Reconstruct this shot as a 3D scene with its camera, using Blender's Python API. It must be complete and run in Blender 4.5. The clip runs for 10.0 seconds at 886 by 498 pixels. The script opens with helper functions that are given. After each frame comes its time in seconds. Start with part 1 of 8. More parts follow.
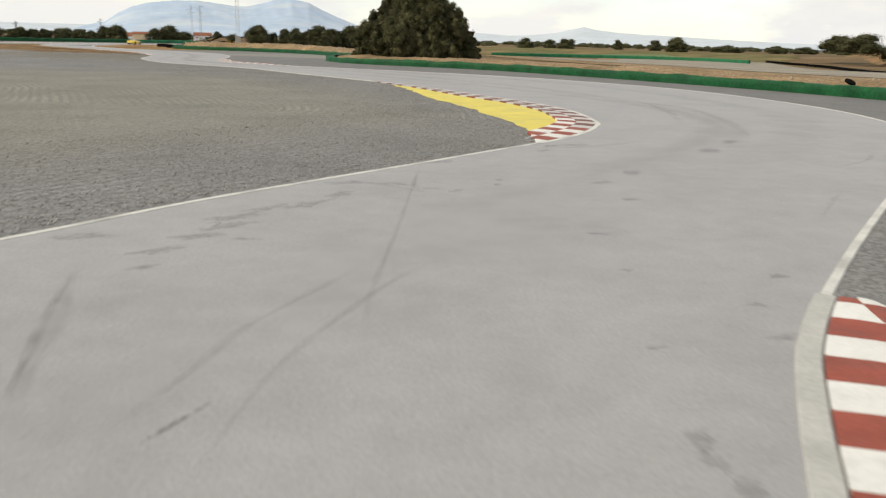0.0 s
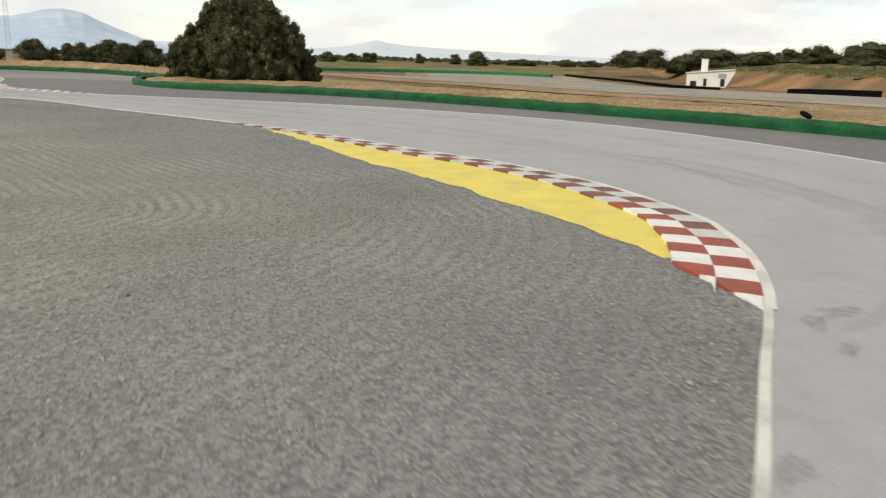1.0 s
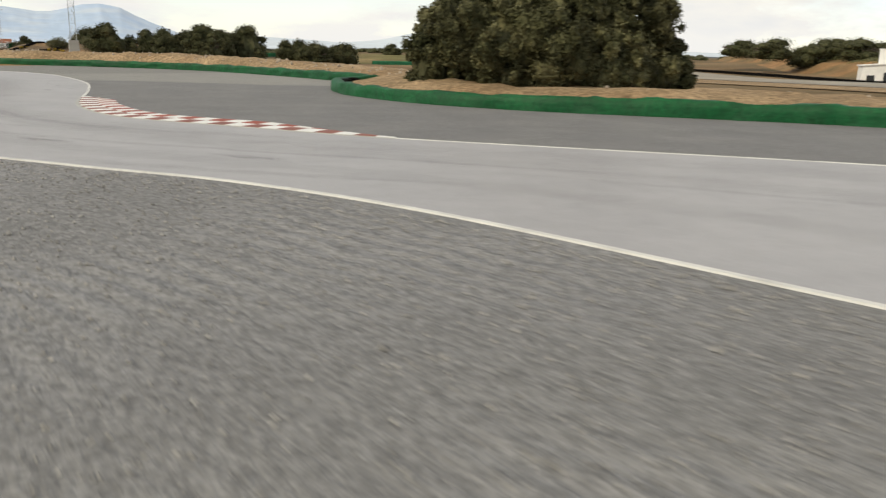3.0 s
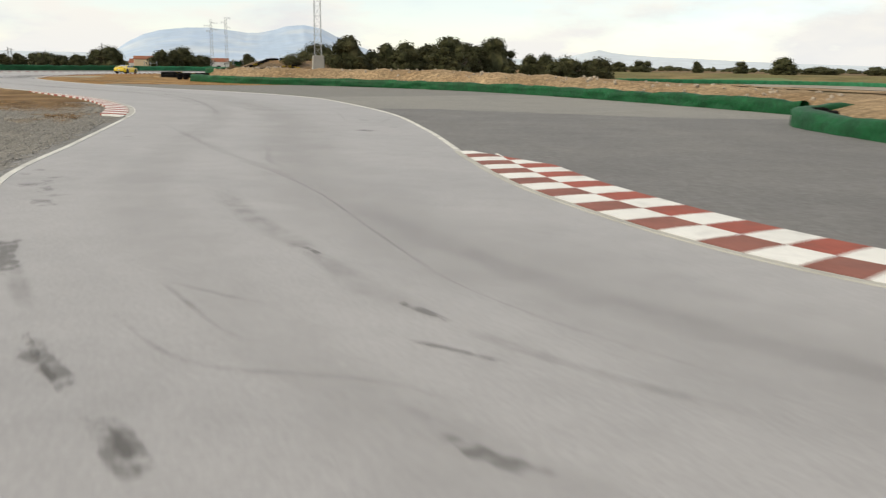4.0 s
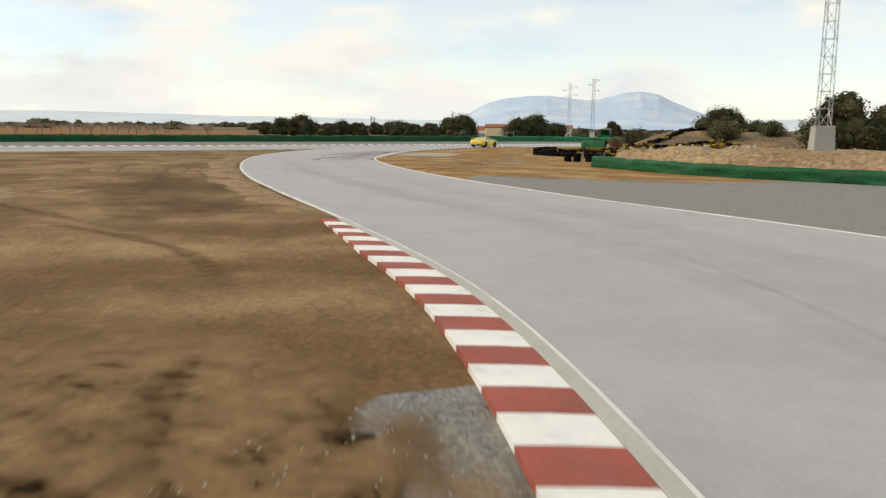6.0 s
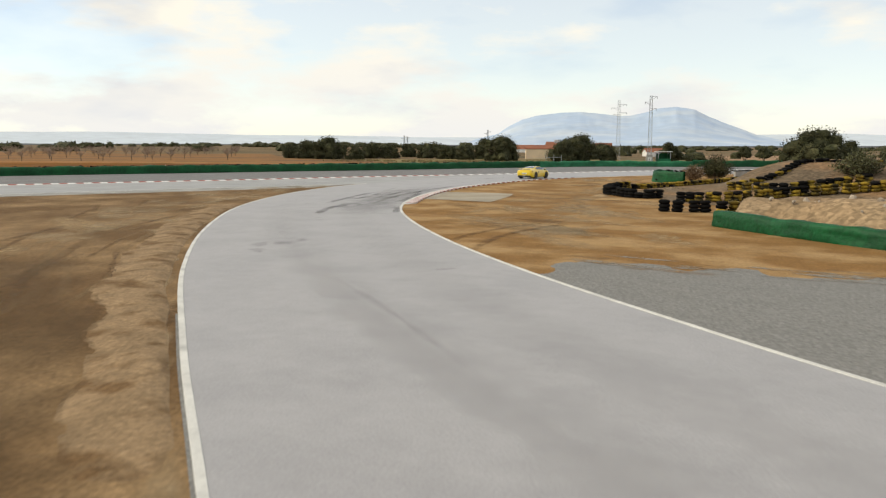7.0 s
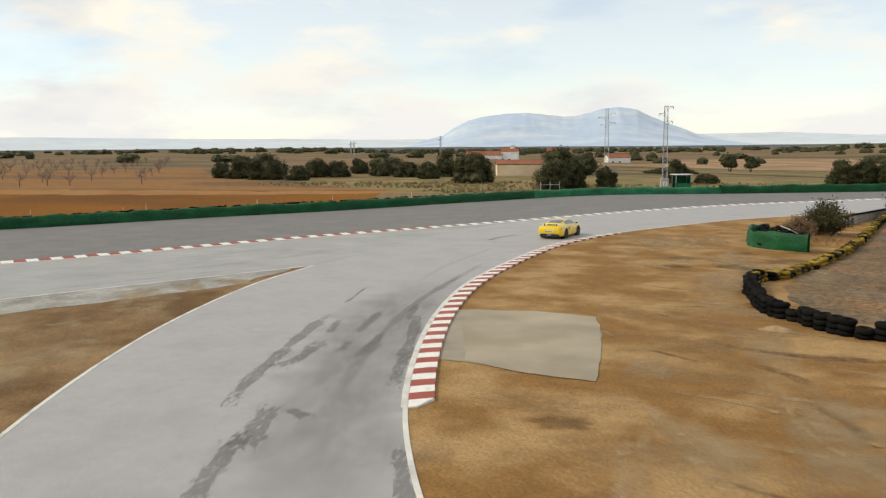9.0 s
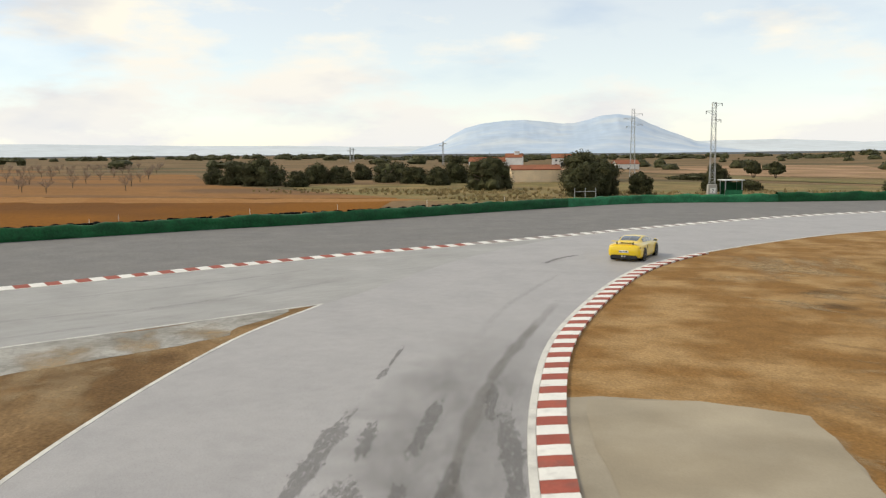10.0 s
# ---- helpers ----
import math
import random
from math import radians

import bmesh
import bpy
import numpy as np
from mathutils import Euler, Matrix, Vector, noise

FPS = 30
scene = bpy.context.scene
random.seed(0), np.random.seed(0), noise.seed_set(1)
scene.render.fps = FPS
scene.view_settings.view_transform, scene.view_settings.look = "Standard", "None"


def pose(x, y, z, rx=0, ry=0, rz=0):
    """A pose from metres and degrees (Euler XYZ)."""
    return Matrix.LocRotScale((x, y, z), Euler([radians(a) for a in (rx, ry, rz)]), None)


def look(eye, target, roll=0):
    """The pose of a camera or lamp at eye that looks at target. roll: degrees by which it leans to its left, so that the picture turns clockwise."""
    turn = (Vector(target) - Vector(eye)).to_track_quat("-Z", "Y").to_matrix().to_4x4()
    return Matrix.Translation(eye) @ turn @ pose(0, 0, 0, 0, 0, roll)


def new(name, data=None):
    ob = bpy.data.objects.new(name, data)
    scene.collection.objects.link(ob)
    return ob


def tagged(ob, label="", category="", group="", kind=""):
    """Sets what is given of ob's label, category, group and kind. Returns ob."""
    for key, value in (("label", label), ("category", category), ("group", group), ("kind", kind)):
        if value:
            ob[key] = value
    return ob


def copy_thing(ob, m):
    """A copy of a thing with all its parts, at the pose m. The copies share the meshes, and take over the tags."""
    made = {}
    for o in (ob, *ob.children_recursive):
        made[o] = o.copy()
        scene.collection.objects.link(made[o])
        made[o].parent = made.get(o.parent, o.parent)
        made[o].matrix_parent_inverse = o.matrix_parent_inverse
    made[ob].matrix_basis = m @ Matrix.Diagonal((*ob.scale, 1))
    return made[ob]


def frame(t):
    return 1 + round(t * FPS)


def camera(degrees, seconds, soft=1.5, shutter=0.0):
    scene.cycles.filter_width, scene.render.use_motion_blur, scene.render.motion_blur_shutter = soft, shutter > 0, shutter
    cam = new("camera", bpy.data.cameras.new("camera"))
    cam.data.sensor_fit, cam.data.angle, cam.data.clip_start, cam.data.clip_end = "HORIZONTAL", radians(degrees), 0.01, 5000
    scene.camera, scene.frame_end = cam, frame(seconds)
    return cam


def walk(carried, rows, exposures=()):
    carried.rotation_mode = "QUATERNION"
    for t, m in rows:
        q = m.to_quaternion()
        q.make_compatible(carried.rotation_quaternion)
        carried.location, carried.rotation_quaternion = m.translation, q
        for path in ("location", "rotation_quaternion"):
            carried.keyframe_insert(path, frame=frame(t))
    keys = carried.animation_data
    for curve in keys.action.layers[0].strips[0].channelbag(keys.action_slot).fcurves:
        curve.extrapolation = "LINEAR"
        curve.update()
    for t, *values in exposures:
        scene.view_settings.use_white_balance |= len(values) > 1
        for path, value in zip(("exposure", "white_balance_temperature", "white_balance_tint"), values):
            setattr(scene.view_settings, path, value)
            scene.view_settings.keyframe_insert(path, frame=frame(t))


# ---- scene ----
cam = camera(57.00, 10.0, soft=1.25, shutter=0.15)
PATH = [
    (0, (0.004, -0.005, 2.747), (0.001, 1.933, 2.253), 1.45),
    (0.3, (-1.519, 3.641, 2.957), (-1.379, 5.578, 2.480), 1.36),
    (0.5, (-2.419, 6.288, 3.034), (-2.193, 8.220, 2.572), 1.37),
    (0.7, (-3.224, 9.153, 3.171), (-2.908, 11.074, 2.713), 1.31),
    (1, (-4.556, 13.610, 3.343), (-4.086, 15.501, 2.889), 1.48),
    (1.5, (-6.730, 21.741, 3.542), (-6.139, 23.599, 3.096), 1.41),
    (2, (-9.891, 33.376, 3.309), (-9.293, 35.229, 2.854), 1.28),
    (2.2, (-11.276, 38.311, 3.219), (-10.691, 40.169, 2.762), 1.14),
    (3.3, (-21.608, 67.778, 2.015), (-21.347, 69.705, 1.548), 1.29),
    (3.5, (-23.067, 71.437, 1.948), (-22.913, 73.377, 1.488), 1.27),
    (4, (-27.383, 81.464, 1.929), (-27.412, 83.415, 1.490), 0.86),
    (4.5, (-30.649, 89.052, 1.968), (-30.888, 90.990, 1.537), 0.86),
    (5, (-34.612, 97.787, 1.940), (-35.072, 99.694, 1.549), 0.87),
    (5.5, (-38.324, 105.797, 2.038), (-38.959, 107.663, 1.699), 0.86),
    (5.7, (-39.860, 108.908, 2.171), (-40.570, 110.750, 1.849), 0.80),
    (6.8, (-47.892, 125.172, 3.276), (-48.759, 126.956, 3.025), 0.14),
    (7, (-49.430, 127.980, 3.557), (-50.300, 129.763, 3.302), 0.11),
    (7.2, (-51.014, 130.680, 3.859), (-51.875, 132.467, 3.604), 0.03),
    (7.5, (-53.273, 134.530, 4.348), (-54.122, 136.322, 4.092), -0.05),
    (8, (-57.155, 141.082, 5.313), (-57.976, 142.887, 5.056), -0.05),
    (8.5, (-60.799, 146.937, 6.089), (-61.573, 148.763, 5.830), -0.10),
    (9, (-64.521, 152.749, 6.542), (-65.272, 154.585, 6.290), -0.50),
    (9.5, (-68.050, 158.291, 6.424), (-68.795, 160.131, 6.182), -0.55),
    (10, (-71.636, 163.734, 5.933), (-72.383, 165.574, 5.698), -0.50),
]
walk(cam, [(t, look(eye, target, roll)) for t, eye, target, roll in PATH])

# ---------- sky, sun, exposure ----------
SUN_EL, SUN_AZ = radians(38), radians(250)
world = bpy.data.worlds.new("sky")
scene.world = world
world.use_nodes = True
wn, wl = world.node_tree.nodes, world.node_tree.links
wn.clear()
w_out = wn.new("ShaderNodeOutputWorld")
sky = wn.new("ShaderNodeTexSky")
sky.sky_type, sky.sun_disc, sky.sun_elevation, sky.sun_rotation = "NISHITA", False, SUN_EL, SUN_AZ
sky.air_density, sky.dust_density, sky.ozone_density = 1.0, 0.0, 1.6
bg_sky = wn.new("ShaderNodeBackground")
bg_sky.inputs["Strength"].default_value = 0.15
wl.new(sky.outputs[0], bg_sky.inputs["Color"])
bg_cloud = wn.new("ShaderNodeBackground")
bg_cloud.inputs["Strength"].default_value = 0.94
w_mix = wn.new("ShaderNodeMixShader")
w_co = wn.new("ShaderNodeTexCoord")
w_map = wn.new("ShaderNodeMapping")
w_map.inputs["Scale"].default_value = (1.0, 1.0, 3.2)
w_map.inputs["Location"].default_value = (0.35, 0.1, 0.0)
w_noise = wn.new("ShaderNodeTexNoise")
w_noise.inputs["Scale"].default_value, w_noise.inputs["Detail"].default_value, w_noise.inputs["Roughness"].default_value = 5.0, 8.0, 0.58
w_ramp = wn.new("ShaderNodeValToRGB")
w_ramp.color_ramp.elements[0].position, w_ramp.color_ramp.elements[1].position = 0.50, 0.66
w_ramp.color_ramp.elements[0].color = (0.52, 0.52, 0.52, 1)
wl.new(w_co.outputs["Generated"], w_map.inputs["Vector"])
wl.new(w_map.outputs[0], w_noise.inputs["Vector"])
# more cloud low in the sky
w_sep = wn.new("ShaderNodeSeparateXYZ")
wl.new(w_co.outputs["Generated"], w_sep.inputs[0])
w_low = wn.new("ShaderNodeMapRange")
w_low.inputs[1].default_value, w_low.inputs[2].default_value, w_low.inputs[3].default_value, w_low.inputs[4].default_value = 0.0, 0.24, 0.14, -0.025
wl.new(w_sep.outputs["Z"], w_low.inputs[0])
w_add = wn.new("ShaderNodeMath")
wl.new(w_noise.outputs["Fac"], w_add.inputs[0])
wl.new(w_low.outputs[0], w_add.inputs[1])
# clearer sky to the north, fuller cloud to the west and east
w_dot = wn.new("ShaderNodeVectorMath")
w_dot.operation = "DOT_PRODUCT"
w_dot.inputs[1].default_value = (math.sin(radians(-2)) * math.cos(radians(15)), math.cos(radians(-2)) * math.cos(radians(15)), math.sin(radians(15)))
wl.new(w_co.outputs["Generated"], w_dot.inputs[0])
w_clear = wn.new("ShaderNodeMapRange")
w_clear.inputs[1].default_value, w_clear.inputs[2].default_value, w_clear.inputs[3].default_value, w_clear.inputs[4].default_value = 0.86, 0.985, 0.03, -0.065
wl.new(w_dot.outputs["Value"], w_clear.inputs[0])
w_add2 = wn.new("ShaderNodeMath")
wl.new(w_add.outputs[0], w_add2.inputs[0])
wl.new(w_clear.outputs[0], w_add2.inputs[1])
wl.new(w_add2.outputs[0], w_ramp.inputs["Fac"])
# grey undersides against cream tops
w_noise2 = wn.new("ShaderNodeTexNoise")
w_noise2.inputs["Scale"].default_value, w_noise2.inputs["Detail"].default_value = 6.0, 6.0
w_ramp2 = wn.new("ShaderNodeValToRGB")
w_ramp2.color_ramp.elements[0].position, w_ramp2.color_ramp.elements[1].position = 0.30, 0.50
w_ramp2.color_ramp.elements[0].color = (0.76, 0.76, 0.75, 1)
w_ramp2.color_ramp.elements[1].color = (1.0, 0.945, 0.815, 1)
wl.new(w_map.outputs[0], w_noise2.inputs["Vector"])
wl.new(w_noise2.outputs["Fac"], w_ramp2.inputs["Fac"])
w_haze = wn.new("ShaderNodeMapRange")
w_haze.inputs[1].default_value, w_haze.inputs[2].default_value, w_haze.inputs[3].default_value, w_haze.inputs[4].default_value = 0.0, 0.14, 0.6, 0.0
wl.new(w_sep.outputs["Z"], w_haze.inputs[0])
w_tint = wn.new("ShaderNodeMix")
w_tint.data_type = "RGBA"
w_tint.inputs[7].default_value = (0.80, 0.82, 0.86, 1)
wl.new(w_haze.outputs[0], w_tint.inputs[0])
wl.new(w_ramp2.outputs[0], w_tint.inputs[6])
wl.new(w_tint.outputs[2], bg_cloud.inputs["Color"])
wl.new(w_ramp.outputs[0], w_mix.inputs[0])
wl.new(bg_sky.outputs[0], w_mix.inputs[1])
wl.new(bg_cloud.outputs[0], w_mix.inputs[2])
wl.new(w_mix.outputs[0], w_out.inputs["Surface"])

sun = new("sun", bpy.data.lights.new("sun", "SUN"))
sun.data.energy, sun.data.angle, sun.data.color = 2.2, radians(12), (1.0, 0.875, 0.62)
sun.rotation_euler = (radians(90) - SUN_EL, 0, radians(180) - SUN_AZ)
scene.view_settings.exposure = 0.13


# ---------- materials ----------
def material(name, base, rough=0.8, metal=0.0, fine=0.0, fine_scale=30.0, broad=0.0, broad_scale=0.6, bump=0.0,
             bump_scale=40.0, alt=None, alt_scale=0.3, alt_lo=0.45, alt_hi=0.6, stretch=(1, 1, 1), coat=0.0, per_object=0.0, spec=0.5, grit=0.0, grit_scale=12.0, drag=None):
    """A surface with grain and broad stains at real size: fine and broad vary its lightness, alt is a second colour in patches, drag (degrees, amount, scale) a grain drawn out one way."""
    m = bpy.data.materials.new(name)
    m.use_nodes = True
    n, l = m.node_tree.nodes, m.node_tree.links
    b = n["Principled BSDF"]
    b.inputs["Roughness"].default_value, b.inputs["Metallic"].default_value = rough, metal
    b.inputs["Coat Weight"].default_value = coat
    b.inputs["Specular IOR Level"].default_value = spec
    geo = n.new("ShaderNodeNewGeometry")
    mp = n.new("ShaderNodeMapping")
    mp.inputs["Scale"].default_value = stretch
    l.new(geo.outputs["Position"], mp.inputs["Vector"])

    def noise_at(scale, detail=5.0):
        t = n.new("ShaderNodeTexNoise")
        t.inputs["Scale"].default_value, t.inputs["Detail"].default_value = scale, detail
        l.new(mp.outputs[0], t.inputs["Vector"])
        return t.outputs["Fac"]

    rgb = n.new("ShaderNodeRGB")
    rgb.outputs[0].default_value = (*base, 1)
    colour = rgb.outputs[0]
    if alt:
        ramp = n.new("ShaderNodeValToRGB")
        ramp.color_ramp.elements[0].position, ramp.color_ramp.elements[1].position = alt_lo, alt_hi
        l.new(noise_at(alt_scale, 8.0), ramp.inputs[0])
        mx = n.new("ShaderNodeMix")
        mx.data_type = "RGBA"
        l.new(ramp.outputs[0], mx.inputs[0])
        l.new(colour, mx.inputs[6])
        mx.inputs[7].default_value = (*alt, 1)
        colour = mx.outputs[2]
    for amount, scale in ((fine, fine_scale), (broad, broad_scale)):
        if amount:
            mr = n.new("ShaderNodeMapRange")
            mr.inputs[1].default_value, mr.inputs[2].default_value = 0.3, 0.7
            mr.inputs[3].default_value, mr.inputs[4].default_value = 1 - amount, 1 + amount
            l.new(noise_at(scale), mr.inputs[0])
            hsv = n.new("ShaderNodeHueSaturation")
            l.new(mr.outputs[0], hsv.inputs["Value"])
            l.new(colour, hsv.inputs["Color"])
            colour = hsv.outputs[0]
    if drag:
        turn = n.new("ShaderNodeVectorRotate")
        turn.rotation_type = "Z_AXIS"
        turn.inputs["Angle"].default_value = radians(-drag[0])
        draw = n.new("ShaderNodeVectorMath")
        draw.operation = "MULTIPLY"
        draw.inputs[1].default_value = (0.34, 1.0, 1.0)
        t = n.new("ShaderNodeTexNoise")
        t.inputs["Scale"].default_value, t.inputs["Detail"].default_value, t.inputs["Roughness"].default_value, t.inputs["Distortion"].default_value = drag[2], 8.0, 0.68, 1.6
        mr = n.new("ShaderNodeMapRange")
        mr.inputs[1].default_value, mr.inputs[2].default_value = 0.32, 0.68
        mr.inputs[3].default_value, mr.inputs[4].default_value = 1 - drag[1], 1 + drag[1]
        hsv = n.new("ShaderNodeHueSaturation")
        l.new(geo.outputs["Position"], turn.inputs["Vector"])
        l.new(turn.outputs[0], draw.inputs[0])
        l.new(draw.outputs[0], t.inputs["Vector"])
        l.new(t.outputs["Fac"], mr.inputs[0])
        l.new(mr.outputs[0], hsv.inputs["Value"])
        l.new(colour, hsv.inputs["Color"])
        colour = hsv.outputs[0]
    if grit:
        vo = n.new("ShaderNodeTexVoronoi")
        vo.inputs["Scale"].default_value = grit_scale
        l.new(mp.outputs[0], vo.inputs["Vector"])
        sp = n.new("ShaderNodeSeparateColor")
        l.new(vo.outputs["Color"], sp.inputs[0])
        mr = n.new("ShaderNodeMapRange")
        mr.inputs[3].default_value, mr.inputs[4].default_value = 1 - grit, 1 + grit
        l.new(sp.outputs[0], mr.inputs[0])
        hsv = n.new("ShaderNodeHueSaturation")
        l.new(mr.outputs[0], hsv.inputs["Value"])
        l.new(colour, hsv.inputs["Color"])
        colour = hsv.outputs[0]
    if per_object:
        info = n.new("ShaderNodeObjectInfo")
        mr = n.new("ShaderNodeMapRange")
        mr.inputs[3].default_value, mr.inputs[4].default_value = 1 - per_object, 1 + per_object
        l.new(info.outputs["Random"], mr.inputs[0])
        hsv = n.new("ShaderNodeHueSaturation")
        l.new(mr.outputs[0], hsv.inputs["Value"])
        l.new(colour, hsv.inputs["Color"])
        colour = hsv.outputs[0]
    l.new(colour, b.inputs["Base Color"])
    if bump:
        bp = n.new("ShaderNodeBump")
        bp.inputs["Strength"].default_value, bp.inputs["Distance"].default_value = bump, 0.05
        l.new(noise_at(bump_scale), bp.inputs["Height"])
        l.new(bp.outputs[0], b.inputs["Normal"])
    return m


M_ROAD = material("worn_grey_track_surface", (0.353, 0.343, 0.348), 0.6, fine=0.09, fine_scale=22, broad=0.05, broad_scale=2.2, bump=0.12, bump_scale=120, alt=(0.311, 0.303, 0.309), alt_scale=0.45, alt_lo=0.42, alt_hi=0.72, spec=0.5, grit=0.035, grit_scale=45)
M_ASPHALT = material("dark_asphalt", (0.174, 0.170, 0.170), 0.85, fine=0.16, fine_scale=14, broad=0.06, broad_scale=0.6, bump=0.4, bump_scale=60, alt=(0.198, 0.193, 0.188), alt_scale=0.35, alt_lo=0.42, alt_hi=0.7, spec=0.3, grit=0.1, grit_scale=10)
M_PALE = material("grey_gravelly_run_off", (0.224, 0.219, 0.207), 0.9, fine=0.22, fine_scale=12, broad=0.12, broad_scale=0.5, bump=0.9, bump_scale=10, alt=(0.197, 0.192, 0.181), alt_scale=0.5, spec=0.2, grit=0.14, grit_scale=15)
M_GRAVEL = material("grey_gravel", (0.215, 0.212, 0.211), 0.95, fine=0.16, fine_scale=20, broad=0.12, broad_scale=0.25, bump=0.9, bump_scale=16, alt=(0.212, 0.208, 0.202), alt_scale=0.06, spec=0.2, grit=0.3, grit_scale=18)
M_DIRT = material("brown_compacted_earth", (0.232, 0.127, 0.044), 0.95, fine=0.2, fine_scale=13, broad=0.12, broad_scale=1.3, bump=0.7, bump_scale=9, alt=(0.355, 0.228, 0.105), alt_scale=0.34, alt_lo=0.44, alt_hi=0.62, spec=0.1, grit=0.08, grit_scale=14, drag=(-12, 0.08, 1.3))
M_DIRT_DARK = material("dark_churned_brown_earth", (0.140, 0.083, 0.037), 0.95, fine=0.22, fine_scale=11, broad=0.16, broad_scale=1.0, bump=0.8, bump_scale=7, alt=(0.275, 0.181, 0.093), alt_scale=0.22, alt_lo=0.42, alt_hi=0.65, spec=0.1, grit=0.1, grit_scale=12, drag=(128, 0.12, 1.5))
M_GRASS = material("dry_olive_grassland", (0.215, 0.16, 0.073), 0.95, fine=0.3, fine_scale=2.5, broad=0.25, broad_scale=0.15, bump=0.8, bump_scale=3, alt=(0.16, 0.14, 0.06), alt_scale=0.12, spec=0.1)
M_STUBBLE = material("pale_orange_stubble", (0.33, 0.175, 0.068), 0.95, fine=0.2, fine_scale=1.5, broad=0.2, broad_scale=0.1, bump=0.6, bump_scale=2, alt=(0.25, 0.125, 0.045), alt_scale=0.1, spec=0.05)
M_GROUND = material("dry_scrubland", (0.20, 0.136, 0.077), 0.95, fine=0.25, fine_scale=1.2, broad=0.25, broad_scale=0.03, bump=0.5, bump_scale=2, alt=(0.11, 0.092, 0.052), alt_scale=0.018, spec=0.05, stretch=(0.6, 1.6, 1))
M_SAND = material("pale_sandy_soil", (0.315, 0.225, 0.133), 0.95, fine=0.28, fine_scale=4, broad=0.22, broad_scale=0.4, bump=1.0, bump_scale=3, alt=(0.235, 0.16, 0.09), alt_scale=0.2, spec=0.1, grit=0.25, grit_scale=5)
M_FIELD = material("ploughed_orange_soil", (0.20, 0.084, 0.014), 0.95, fine=0.16, fine_scale=2, broad=0.15, broad_scale=0.05, bump=0.6, bump_scale=2, spec=0.05, alt=(0.145, 0.064, 0.018), alt_scale=0.04)
M_FIELD2 = material("stony_orchard_soil", (0.275, 0.145, 0.058), 0.95, fine=0.2, fine_scale=1, broad=0.2, broad_scale=0.04, bump=0.5, bump_scale=2, alt=(0.145, 0.088, 0.05), alt_scale=0.04, spec=0.05, stretch=(0.5, 1.5, 1))
M_WHITE = material("worn_white_paint", (0.74, 0.73, 0.70), 0.6, fine=0.06, fine_scale=20, broad=0.06, broad_scale=1.5, alt=(0.56, 0.55, 0.53), alt_scale=2.5, alt_lo=0.55, alt_hi=0.75)
M_LINE = material("white_edge_line", (0.62, 0.61, 0.57), 0.7, fine=0.08, fine_scale=15, broad=0.10, broad_scale=0.8, alt=(0.42, 0.41, 0.39), alt_scale=1.2, alt_lo=0.48, alt_hi=0.72)
M_RED = material("faded_red_paint", (0.31, 0.076, 0.050), 0.7, fine=0.1, fine_scale=15, broad=0.15, broad_scale=1.2, alt=(0.23, 0.085, 0.065), alt_scale=2.0, alt_lo=0.5, alt_hi=0.75, spec=0.3)
M_WHITE_RUBBED = material("tyre_rubbed_white_paint", (0.56, 0.55, 0.53), 0.65, fine=0.08, fine_scale=18, broad=0.12, broad_scale=1.6, alt=(0.40, 0.385, 0.375), alt_scale=1.6, alt_lo=0.46, alt_hi=0.7)
M_RED_RUBBED = material("tyre_rubbed_red_paint", (0.185, 0.08, 0.062), 0.7, fine=0.1, fine_scale=15, broad=0.16, broad_scale=1.4, alt=(0.24, 0.085, 0.062), alt_scale=1.4, alt_lo=0.5, alt_hi=0.75, spec=0.3)
M_RED_DULL = material("dulled_red_paint", (0.245, 0.092, 0.068), 0.7, fine=0.1, fine_scale=15, broad=0.15, broad_scale=1.2, alt=(0.19, 0.085, 0.068), alt_scale=1.6, alt_lo=0.5, alt_hi=0.75, spec=0.3)
M_EDGING = material("pale_grey_concrete_edging", (0.47, 0.465, 0.44), 0.85, fine=0.1, fine_scale=20, broad=0.12, broad_scale=0.8, alt=(0.37, 0.365, 0.345), alt_scale=1.2, alt_lo=0.5, alt_hi=0.75)
M_YELLOW = material("yellow_road_paint", (0.70, 0.585, 0.11), 0.75, fine=0.06, fine_scale=12, broad=0.08, broad_scale=0.8, alt=(0.56, 0.50, 0.16), alt_scale=0.9, alt_lo=0.5, alt_hi=0.75)
M_KERBSTONE = material("grey_concrete_edging", (0.40, 0.39, 0.36), 0.85, fine=0.1, fine_scale=20, broad=0.12, broad_scale=0.8)
M_CONCRETE = material("pale_concrete", (0.36, 0.345, 0.31), 0.85, fine=0.06, fine_scale=20, broad=0.12, broad_scale=0.5, bump=0.2, bump_scale=30)
M_TARP = material("green_tarpaulin", (0.005, 0.076, 0.023), 0.6, fine=0.25, fine_scale=5, broad=0.3, broad_scale=0.7, bump=0.9, bump_scale=5, alt=(0.004, 0.043, 0.013), alt_scale=1.4, alt_lo=0.5, alt_hi=0.75, spec=0.25)
M_TARP_PALE = material("faded_green_tarpaulin", (0.022, 0.15, 0.065), 0.65, fine=0.25, fine_scale=5, broad=0.3, broad_scale=0.7, bump=0.9, bump_scale=5, spec=0.25)
M_RUBBER = material("black_tyre_rubber", (0.009, 0.0085, 0.008), 0.95, fine=0.2, fine_scale=20, per_object=0.4, spec=0.08)
